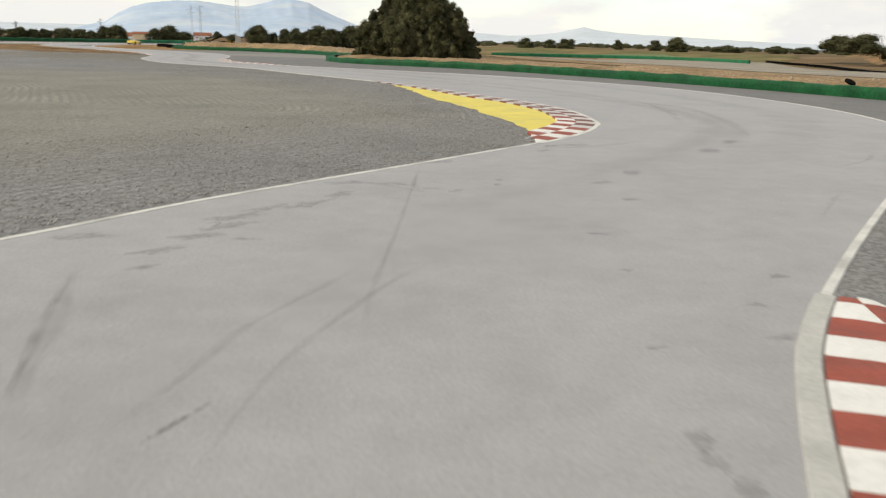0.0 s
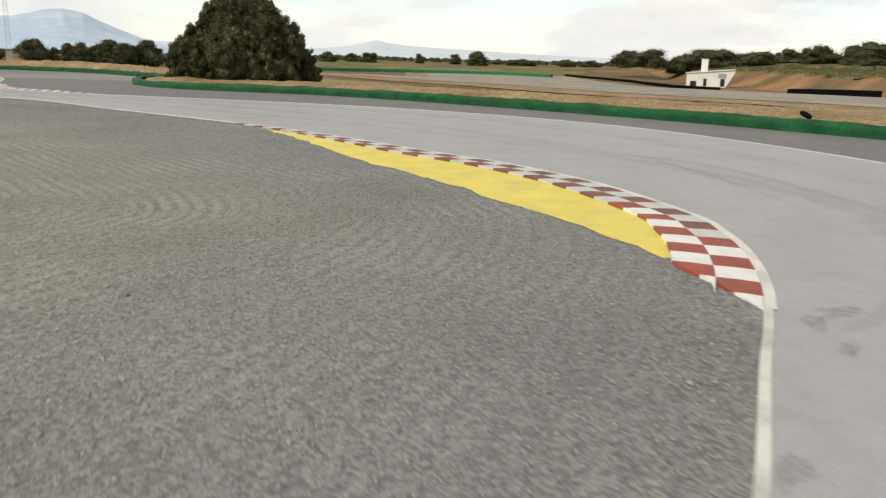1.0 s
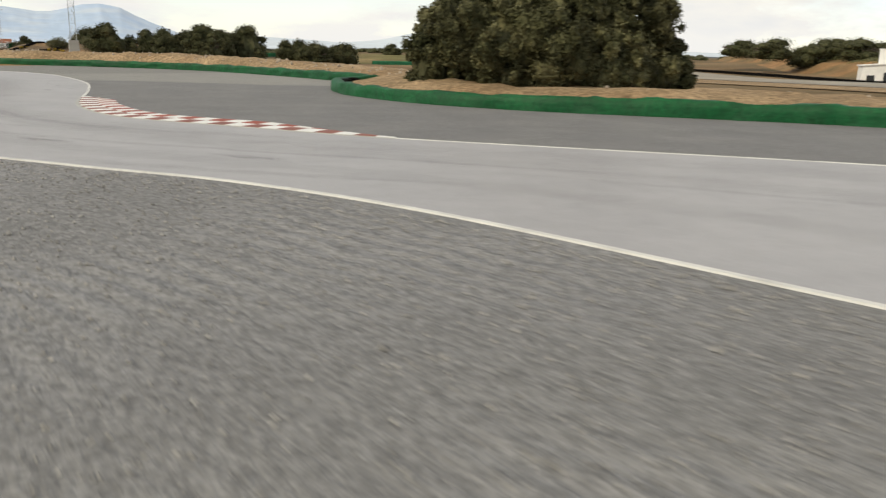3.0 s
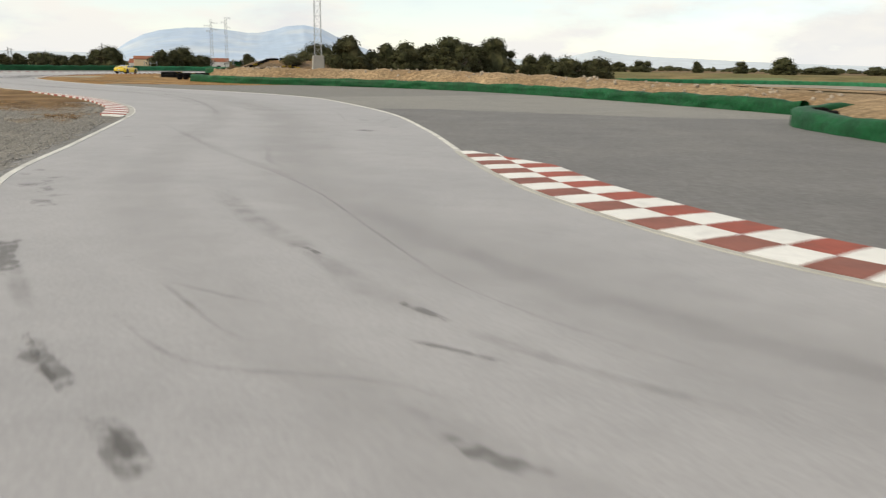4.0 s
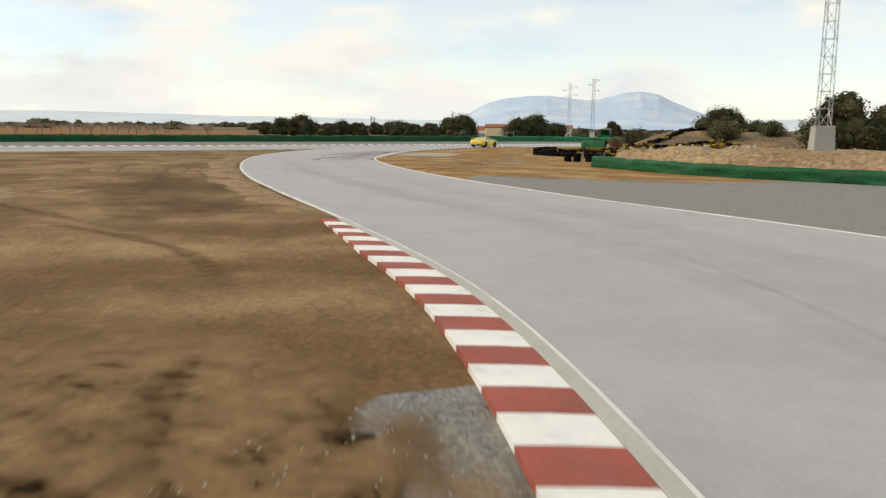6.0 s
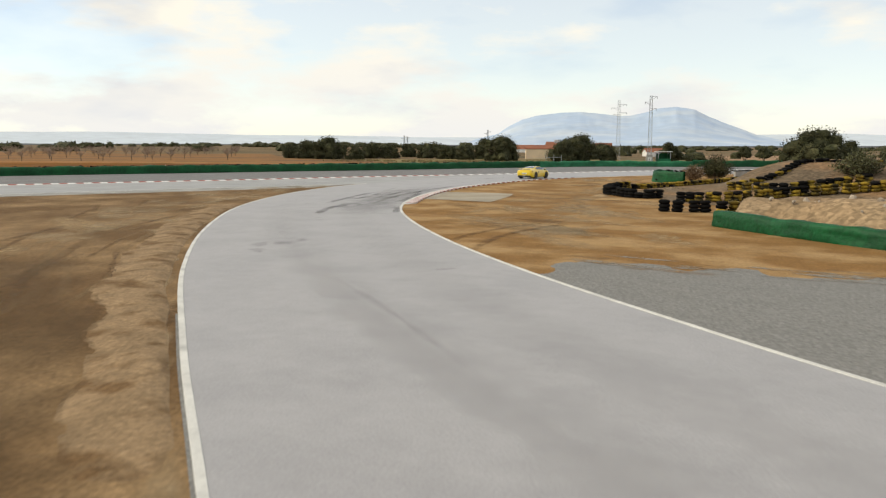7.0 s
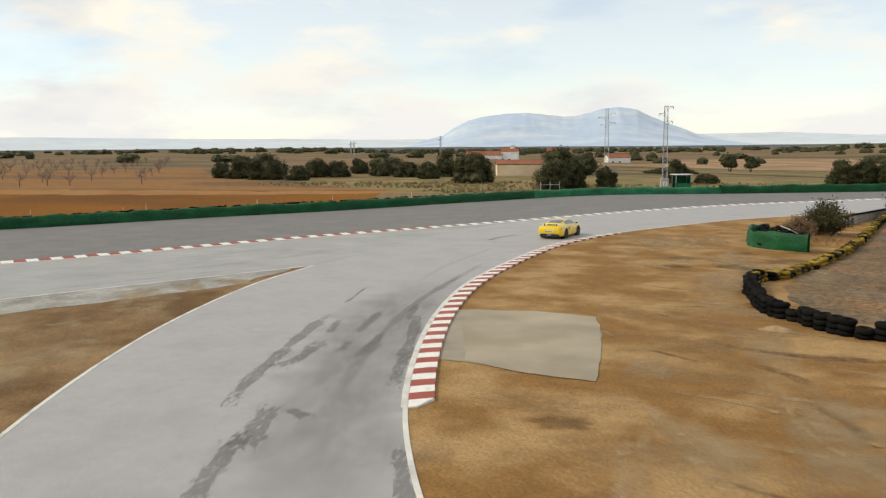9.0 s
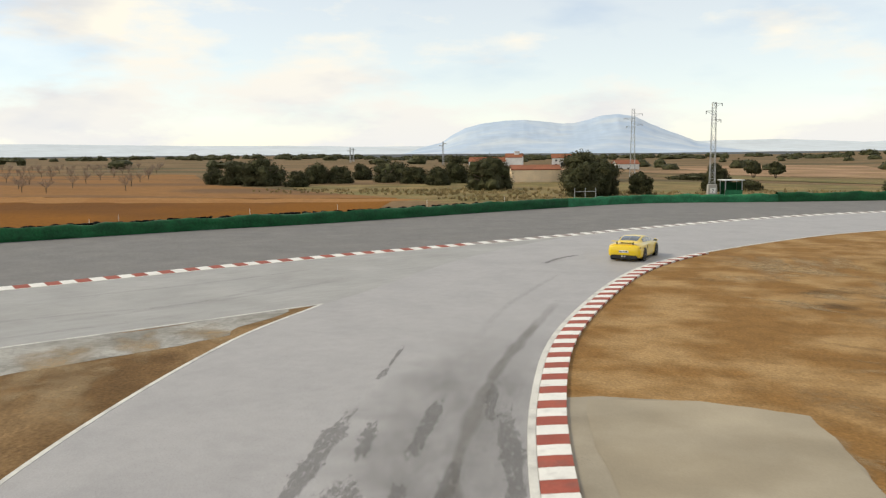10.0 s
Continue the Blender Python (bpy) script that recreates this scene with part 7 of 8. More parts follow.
# broad faint wear along the driven line
M_WEAR = smudge("faint_wear", (0.24, 0.232, 0.228), 0.07, 0.35, 0.68, 0.5)
mid_l, mid_r = resample(LEFT, 240), resample(between(RIGHT, (-6, -12), (-78.2, 191.3)), 240)
for k, share in enumerate((0.3, 0.48, 0.68)):
    line = mid_l + (mid_r - mid_l) * (share + 0.08 * np.sin(np.linspace(0, 11, 240) + k * 2))[:, None]
    streak([tuple(p) for p in line[::6]], 1.0 + 0.4 * k, M_WEAR, 0.0, 950 + k, "wear_band", "broad faint wear along the driven line", "wear mark")

# worn dark bands on the bend before the straight
M_BAND = smudge("worn_dark_band", (0.17, 0.166, 0.165), 0.40, 0.33, 0.47, 8.0, along=107, crisp=True)
M_DULL = smudge("dull_worn_surface", (0.20, 0.196, 0.194), 0.42, 0.25, 0.7, 1.1, along=107)
M_WHEEL = smudge("brown_grey_wheel_smear", (0.20, 0.19, 0.175), 0.42, 0.2, 0.6, 1.5, along=107)
BANDS = [
    (0.5, [(-72.9, 161.5), (-73.8, 163.2), (-74.75, 165.2), (-75.4, 167.0), (-76.1, 168.8)]), (0.42, [(-75.9, 167.4), (-76.9, 168.6), (-77.7, 170.3), (-78.26, 171.9), (-78.8, 173.74), (-79.49, 176.03), (-80.37, 179.32), (-81.15, 182.59)]), (0.18, [(-80.9, 181.5), (-81.5, 184.0), (-82.27, 186.83)]),
    (0.5, [(-77.9, 172.0), (-78.17, 172.9), (-78.08, 173.8), (-78.28, 175.01), (-78.89, 177.06)]), (0.3, [(-78.8, 176.8), (-79.3, 178.3), (-79.88, 179.85)]), (0.65, [(-74.9, 166.3), (-75.6, 168.2), (-76.4, 170.3)]), (0.5, [(-75.9, 169.8), (-75.2, 169.4), (-74.5, 169.1)]),
    (0.32, [(-77.93, 176.87), (-78.23, 178.47), (-78.66, 180.3), (-79.16, 182.44)]), (0.3, [(-76.35, 173.86), (-76.65, 175.62), (-77.32, 178.8)]), (0.3, [(-77.2, 174.6), (-77.4, 175.6), (-77.8, 176.9)]),
    (0.34, [(-69.9, 164.3), (-70.6, 165.7), (-71.3, 167.0), (-72.3, 169.0)]), (0.4, [(-73.2, 170.3), (-73.9, 171.9), (-74.8, 174.5), (-75.9, 177.67), (-77.1, 180.91), (-77.75, 183.41)]), (0.3, [(-77.0, 179.6), (-77.7, 181.6), (-78.3, 184.0)]),
    (0.3, [(-83.0, 204.8), (-82.57, 208.17), (-81.56, 210.73)]),
]
streak([(-71.5, 162.5), (-73.3, 167), (-75.0, 171), (-76.5, 175), (-77.6, 179), (-78.8, 184), (-79.6, 190)], 3.6, M_DULL, 0.0, 2900, "wear_band", "broad dull wear across the inside of the bend", "wear mark")
streak([(-74.6, 169.6), (-75.6, 172.6), (-76.3, 175.1), (-77.3, 178.6), (-78.4, 184.0), (-78.9, 188.5), (-79.5, 195.7)], 0.36, M_WHEEL, 0.0, 2901, "wheel_smear", "brownish wheel smear through the bend", "wheel mark")
for k, (w, pts) in enumerate(BANDS):
    streak(pts, 1.35 * w, M_BAND, 0.0, 2000 + k, "worn_band", "patchy dark wear band on grey track", "wear mark")

# brown earth drifted over the end of the gravel
rng_e = random.Random(77)
for k in range(44):
    u = rng_e.uniform(0, 1)
    x, y = -44.6 - 14 * u + rng_e.gauss(0, 0.6), 118.2 - 1.8 * u + rng_e.gauss(0, 1.7)
    if x < LEFT[nearest(LEFT, (x, y))][0] - 1.6:
        blotch(x, y, rng_e.uniform(0.4, 1.2), rng_e.uniform(1.5, 3.5), rng_e.uniform(115, 165), 700 + k, M_EARTH, -0.0035, "earth_patch", "brown earth drifted over grey gravel", "earth")
for k in range(26):
    x, y = rng_e.uniform(-52, -40.5), rng_e.uniform(106, 117)
    if x < LEFT[nearest(LEFT, (x, y))][0] - 1.9:
        blotch(x, y, rng_e.uniform(0.3, 0.8), rng_e.uniform(1.5, 4), rng_e.uniform(115, 150), 900 + k, M_THIN, -0.0035, "earth_patch", "thin brown earth between grey gravel", "earth")
for k, (x, y, r, st, rz) in enumerate([(-41.6, 111.4, 0.3, 2.2, 115), (-41.0, 110.2, 0.35, 2.2, 115), (-40.5, 109.6, 0.3, 2.2, 115), (-42.6, 113.8, 0.4, 2, 120), (-43.3, 115.6, 0.5, 2, 120)]):
    blotch(x, y, r, st, rz, 780 + k, M_EARTH, -0.0035, "earth_patch", "brown earth drifted over grey gravel", "earth")

# brown earth drawn out along the furrows beside the kerb
for k in range(26):
    u = rng_e.uniform(0, 1)
    x, y = -40.1 - 1.5 * u + rng_e.gauss(0, 0.3), 108.4 + 3.2 * u + rng_e.gauss(0, 0.5)
    n = rng_e.uniform(0.5, 1.3)
    streak([(x, y), (x - 0.17 * n, y + 0.5 * n), (x - 0.33 * n, y + n)], rng_e.uniform(0.07, 0.2), M_RUT if k % 3 == 0 else M_EARTH, -0.0034, 4100 + k, "earth_streak", "brown earth in the furrows of the gravel", "earth")
for k in range(130):
    u, v = rng_e.uniform(0, 1), rng_e.uniform(0, 1)
    x, y, n = -40.9 + 0.95 * u - 1.25 * v, 108.3 + 0.3 * u + 2.4 * v, rng_e.uniform(0.3, 0.9)
    streak([(x, y), (x - 0.26 * n, y + 0.5 * n), (x - 0.52 * n, y + n)], rng_e.uniform(0.03, 0.11), M_RUT if k % 2 else M_EARTH, -0.0034, 4500 + k, "earth_streak", "brown earth in the furrows of the gravel", "earth")
for k in range(34):
    x, y = -44.2 + rng_e.gauss(0, 1.0), 116.2 + rng_e.gauss(0, 1.3)
    if x < LEFT[nearest(LEFT, (x, y))][0] - 1.5:
        n = rng_e.uniform(0.8, 2.0)
        streak([(x, y), (x - 0.28 * n, y + 0.5 * n), (x - 0.56 * n, y + n)], rng_e.uniform(0.2, 0.7), M_EARTH if k % 3 else M_RUT, -0.0034, 4700 + k, "earth_streak", "brown earth drifted over the tip of the gravel", "earth")
for k in range(60):
    i = rng_e.randint(0, len(GRAVEL_END) - 12)
    x, y = GRAVEL_END[i][0] + rng_e.gauss(0, 0.5), GRAVEL_END[i][1] - abs(rng_e.gauss(0, 1.3))
    if x < LEFT[nearest(LEFT, (x, y))][0] - 1.7:
        n = rng_e.uniform(0.8, 2.6)
        streak([(x, y), (x - 0.4 * n, y + 0.5 * n), (x - 0.7 * n, y + n)], rng_e.uniform(0.12, 0.5), M_EARTH if k % 3 else M_RUT, -0.0034, 4200 + k, "earth_streak", "brown earth in the furrows of the gravel", "earth")

# wheel ruts in the bare earth
for k, (w, pts) in enumerate([
    (0.34, [(-62.2, 154.2), (-62.45, 155.6), (-62.6, 157.5), (-62.43, 159.82), (-62.08, 161.8), (-61.17, 163.97), (-60.15, 165.61)]), (0.38, [(-60.2, 152.3), (-60.6, 153.4), (-61.07, 155.47), (-61.3, 158.08), (-61.13, 160.13), (-60.51, 162.84), (-59.6, 164.6)]),
    (0.5, [(-66.53, 180.4), (-63.56, 179.6), (-60.52, 179.7), (-58.68, 178.42)]),
    (0.4, [(-58.2, 136.1), (-59.5, 137.2), (-60.83, 138.72), (-61.83, 140.44), (-63.4, 142.6)]), (0.3, [(-58.51, 136.38), (-59.83, 137.46), (-60.6, 138.9)]), (0.45, [(-61.5, 136.6), (-64, 140.5), (-68.6, 145.6), (-74, 152.5)]), (0.4, [(-64, 136), (-69, 142.5), (-76, 151)]),
    (0.45, [(-60, 128), (-53.5, 126), (-49, 122.5)]), (0.5, [(-75, 133), (-66, 131), (-56, 127.5)]),
]):
    streak(pts, w, M_RUT, -0.008, 60 + k, "wheel_rut", "dark wheel rut in brown earth", "wheel rut")
rng_d = random.Random(31)
verge_land = outline(LEFT[k1:], STRAIGHT_EDGE[::-1], [(-95, 90), (-52, 117.3)])
for k in range(46):
    x, y = rng_d.choice([(-66, 170), (-68, 190), (-70, 200), (-60, 158), (-64, 176), (-72, 206), (-66, 196), (-60, 170)])
    x, y = x + rng_d.gauss(0, 2.2), y + rng_d.gauss(0, 5)
    if x > RIGHT[nearest(RIGHT, (x, y))][0] + 3.5:
        blotch(x, y, rng_d.uniform(0.5, 1.3), rng_d.uniform(1.5, 4), rng_d.uniform(90, 150), 300 + k, M_DUST if k % 3 else M_FAINT, -0.008, "dust_patch", "pale dusty patch on brown earth", "dust")
for k in range(34):
    x, y = rng_d.uniform(-82, -50), rng_d.uniform(118, 172)
    near_edge = LEFT[nearest(LEFT, (x, y))]
    if inside(np.array([(x, y)]), verge_land)[0] and math.hypot(x - near_edge[0], y - near_edge[1]) > 3.0:
        blotch(x, y, rng_d.uniform(0.5, 1.2), rng_d.uniform(1.5, 4), rng_d.uniform(110, 150), 400 + k, M_RUT if k % 6 == 0 else M_FAINT, -0.006, "dust_patch", "pale dusty patch on brown earth", "dust")
for k, (x, y, r) in enumerate([(-59.3, 134.2, 1.5), (-62.6, 137.8, 1.6), (-57.2, 132.3, 1.2), (-66.2, 139.9, 1.7), (-61.6, 133.6, 1.7), (-65.2, 136.2, 1.8), (-58.6, 130.4, 1.5), (-70.2, 143.2, 1.5)]):
    blotch(x, y, r, 1.7, 132, 4800 + k, M_DAMP, -0.006, "damp_patch", "dark damp patch of churned brown earth", "earth")
verge_line = between(LEFT, (-51, 129.6), (-62, 140.5))
tagged(ribbon("road_edge", offset(verge_line, 0.12), offset(verge_line, 0.0), 0.0015, M_PALE, 3), "bare grey edge of the track outside the white line", "track edge", kind="structure")
for k, p in enumerate(between(LEFT, (-72, 153), (-88, 187))[::3]):
    q = p + np.array([-1, -0.75]) * rng_d.uniform(1.2, 5)
    if inside(np.array([q]), verge_land)[0]:
        blotch(q[0], q[1], rng_d.uniform(0.6, 1.3), rng_d.uniform(1.5, 3), rng_d.uniform(110, 140), 4900 + k, M_DUST, -0.006, "dust_patch", "pale dusty patch on brown earth", "dust")
# a low broken ridge of earth where the verge meets the track
berm = between(LEFT, (-55, 134), (-82, 168))
bv, bf = [], []
for i, (p, q) in enumerate(zip(berm, normals(berm))):
    for m, (o, h) in enumerate(((0.25, -0.02), (0.45, 0.05), (0.8, 0.08), (1.3, 0.05), (1.9, -0.02))):
        fade_b = smoothstep(0, 8, i) * smoothstep(0, 14, len(berm) - 1 - i)
        h = h * fade_b - 0.02 * (1 - fade_b)
        x, y = p + q * o * (1 + 0.3 * noise.noise((p[0] * 0.4, p[1] * 0.4, 3)))
        bv.append((x, y, h * (1 + 0.9 * noise.noise((x * 0.9, y * 0.9, 1))) + (0.05 * noise.noise((x * 3, y * 3, 4)) if h > 0 else 0)))
        if i and m:
            n = len(bv) - 1
            bf.append((n - 6, n - 5, n, n - 1))
ob = from_faces("berm", bv, bf, M_LIP, True)
if sum(p.normal.z for p in ob.data.polygons) < 0:
    ob.data.flip_normals()
tagged(ob, "low broken ridge of brown earth along the track", "earth bank", kind="structure")

streak([(-62.6, 161.4), (-61.38, 160.02), (-60.41, 158.48), (-59.19, 157.38), (-58.25, 156.41), (-57.01, 155.51), (-55.91, 154.78)], 0.9, M_DUST, -0.0079, 790, "dust_band", "pale grey dust band over brown earth", "dust")
# grey dust carried over the earth from the run-off, and a dusty lip along the verge
M_GREYDUST = smudge("grey_dust", (0.29, 0.265, 0.225), 0.8, 0.36, 0.6, 1.6, 0.95)
for k in range(46):
    i = rng_d.randint(6, len(PALE_END) - 8)
    x, y = PALE_END[i][0] + rng_d.gauss(0, 0.5), PALE_END[i][1] + rng_d.gauss(0.5, 0.8)
    n = rng_d.uniform(0.8, 2.4)
    if x > RIGHT[nearest(RIGHT, (x, y))][0] + 1.5:
        streak([(x, y), (x + 0.55 * n, y - 0.15 * n), (x + 1.1 * n, y - 0.2 * n)], rng_d.uniform(0.12, 0.5), M_GREYDUST if k % 3 else M_EARTH, -0.0062, 4300 + k, "dust_streak", "grey dust over brown earth beside the run-off", "dust")
lip = offset(between(LEFT, (-50, 128.6), (-78, 160.5)), 0.42)
for k in range(0, len(lip) - 12, 9):
    streak([tuple(p + 0.12 * rng_d.gauss(0, 1)) for p in lip[k : k + 12 : 3]], rng_d.uniform(0.2, 0.42), M_DUST, -0.0062, 4400 + k, "dust_streak", "pale dusty lip of earth along the track", "dust")

# pale lines that cars have left on the way off the track
for k, (w, pts) in enumerate([
    (0.13, [(-67.0, 160.7), (-66.66, 161.49), (-66.35, 162.3), (-65.73, 163.49), (-65.07, 164.37), (-64.19, 165.04), (-62.9, 165.9)]), (0.22, [(-61.88, 161.32), (-61.2, 162.99), (-60.72, 164.14), (-60.29, 164.83), (-59.2, 165.9)]), (0.2, [(-65.42, 177.81), (-64.6, 176.2), (-64.16, 175.0), (-63.76, 172.7), (-62.55, 170.34), (-61.59, 168.94)]),
    (0.2, [(-62.4, 172.0), (-60.51, 172.19), (-59.49, 171.61), (-58.87, 170.36), (-58.45, 169.2)]), (0.5, [(-68.6, 174.31), (-66.87, 172.24), (-65.47, 169.12), (-64.12, 166.83)]), (0.25, [(-67.86, 174.62), (-64.82, 173.96), (-62.05, 171.9), (-60.51, 171.85)]), (0.35, [(-61.9, 163.6), (-62.3, 162.6), (-62.87, 161.43), (-63.21, 160.52)]),
    (0.25, [(-61.34, 169.62), (-61.6, 166.47), (-61.84, 164.73), (-61.02, 163.68)]), (0.25, [(-59.4, 170.42), (-59.63, 168.21), (-60.05, 166.27)]), (0.18, [(-66.82, 165.21), (-65.67, 166.18), (-64.3, 166.26)]), (0.15, [(-65.62, 160.01), (-64.91, 161.14), (-64.02, 161.96)]),
]):
    streak(pts, w, M_FAINT, -0.0078, 3400 + k, "wheel_track", "pale curved wheel track in brown earth", "wheel track")

# scuffed pale patches on the bare earth
for k in range(40):
    x, y = -66.5 + rng_d.gauss(0, 3.2), rng_d.uniform(158, 206)
    if x > RIGHT[nearest(RIGHT, (x, y))][0] + 2.2 and not (-77 < x < -68 and 173.5 < y < 184.5):
        blotch(x, y, rng_d.uniform(0.4, 1.1), rng_d.uniform(1.2, 2.6), rng_d.uniform(-40, 40), 5000 + k, M_THIN if k % 3 else M_DAMP, -0.008, "dust_patch", "scuffed patch on brown earth", "dust")

# faint wheel tracks that sweep over the bare earth
rng_t = random.Random(17)
for k in range(64):
    x, y = rng_t.choice([(-66, 160), (-67, 164), (-66, 168), (-66, 172), (-66, 186), (-68, 192), (-68, 198), (-66, 178), (-66, 182)])
    x, y, a, bend = x + rng_t.gauss(0, 2.2), y + rng_t.gauss(0, 2.5), rng_t.gauss(-0.15, 0.3), rng_t.gauss(0.0, 0.12)
    line, step = [], rng_t.uniform(0.5, 1.3)
    for m in range(6):
        line.append((x, y))
        x, y, a = x + step * math.cos(a), y + step * math.sin(a), a + bend
    if all(min(q[0] - RIGHT[nearest(RIGHT, q)][0], 9) > 1.6 for q in line):
        streak(line, rng_t.uniform(0.12, 0.5), (M_THIN, M_FAINT, M_THIN, M_RUT, M_THIN, M_FAINT)[k % 6], -0.0078, 800 + k, "wheel_track", "faint wheel track swept across brown earth", "wheel track")
for k in range(34):
    p = LEFT[nearest(LEFT, (-57 - 0.7 * k, 136 + 0.8 * k))]
    x, y, a = p[0] - rng_t.uniform(2, 7), p[1] - rng_t.uniform(-1, 3), rng_t.gauss(2.2, 0.15)
    line = [(x + 1.3 * m * math.cos(a), y + 1.3 * m * math.sin(a)) for m in range(6)]
    if all(inside(np.array([q]), verge_land)[0] and np.linalg.norm(LEFT[nearest(LEFT, q)] - np.array(q)) > 1.5 for q in line):
        streak(line, rng_t.uniform(0.15, 0.45), M_RUT if k % 3 == 0 else M_THIN, -0.0078, 1000 + k, "wheel_track", "faint wheel track along the brown verge", "wheel track")


# ---------- loose stones ----------
def loose_stones():
    """Many small stones over the gravel near the track."""
    rng = np.random.default_rng(61)
    along = rng.integers(30, k1, 26000)
    off = 0.35 + 9.0 * rng.uniform(0, 1, 26000) ** 1.5
    nl = normals(LEFT)[along]
    p = LEFT[along] + nl * off[:, None] + np.stack([nl[:, 1], -nl[:, 0]], 1) * rng.uniform(-0.4, 0.4, 26000)[:, None]
    p = p[inside(p, outline(LEFT[: k1 + 1], GRAVEL_END, [(-70, -6)])) & ~inside(p, outline(offset(ky, -0.2), yo[::-1])) & ~inside(p, outline(offset(KERB3, 1.3), KERB3[::-1]))]
    n = len(p)
    s = rng.uniform(0.010, 0.030, n) * (1 + (rng.uniform(0, 1, n) > 0.99) * 0.7) * np.where(p[:, 1] > 115, 0.7, 1.0)
    base = np.array([(1, 0, 0), (0, 1, 0), (-1, 0, 0), (0, -1, 0), (0, 0, 0.8), (0, 0, -0.6)], float)
    spin = rng.uniform(0, 6.28, n)
    ca, sa = np.cos(spin), np.sin(spin)
    v = base[None] * rng.uniform(0.6, 1.4, (n, 6, 1)) * s[:, None, None]
    x = v[..., 0] * ca[:, None] - v[..., 1] * sa[:, None] + p[:, :1]
    y = v[..., 0] * sa[:, None] + v[..., 1] * ca[:, None] + p[:, 1:]
    z = v[..., 2] + 0.3 * s[:, None]
    tri = np.array([(0, 1, 4), (1, 2, 4), (2, 3, 4), (3, 0, 4), (1, 0, 5), (2, 1, 5), (3, 2, 5), (0, 3, 5)])
    faces = (tri[None] + 6 * np.arange(n)[:, None, None]).reshape(-1, 3)
    return tagged(from_faces("loose_stones", np.stack([x, y, z], -1).reshape(-1, 3).tolist(), faces.tolist(), M_STONES), "small grey and pale stones on the gravel", "stones", kind="stuff")


KERB3 = between(LEFT, (-39.05, 110.4), (-52.9, 131.8))
M_STONES = material("mixed_grey_stones", (0.30, 0.285, 0.26), 0.9, fine=0.1, fine_scale=40)
sn_t = M_STONES.node_tree
sn_g, sn_r, sn_h = sn_t.nodes.new("ShaderNodeNewGeometry"), sn_t.nodes.new("ShaderNodeMapRange"), sn_t.nodes.new("ShaderNodeHueSaturation")
sn_r.inputs[3].default_value, sn_r.inputs[4].default_value = 0.7, 1.3
sn_t.links.new(sn_g.outputs["Random Per Island"], sn_r.inputs[0])
sn_t.links.new(sn_r.outputs[0], sn_h.inputs["Value"])
sn_b = sn_t.nodes["Principled BSDF"].inputs["Base Color"]
sn_t.links.new(sn_b.links[0].from_socket, sn_h.inputs["Color"])
sn_t.links.new(sn_h.outputs[0], sn_b)
loose_stones()


# ---------- the car ----------
M_CAR = material("yellow_car_paint", (0.80, 0.56, 0.004), 0.32, fine=0.02, fine_scale=3, coat=0.8)
M_TRIM = material("black_plastic_trim", (0.015, 0.015, 0.016), 0.5, fine=0.1, fine_scale=30)
M_TAIL = material("dark_red_lamp_glass", (0.22, 0.008, 0.01), 0.15, fine=0.1, fine_scale=20, coat=0.6)
M_RIM = material("dark_alloy", (0.06, 0.06, 0.065), 0.35, 0.8, fine=0.1, fine_scale=20)
M_CARGLASS = material("tinted_car_glass", (0.05, 0.065, 0.075), 0.06, fine=0.05, fine_scale=5, spec=0.8, coat=0.5)
M_LAMP = material("clear_lamp_glass", (0.6, 0.62, 0.65), 0.1, 0.3, fine=0.05, fine_scale=20)
M_PLATE = material("white_number_plate", (0.75, 0.76, 0.78), 0.4, fine=0.03, fine_scale=20)

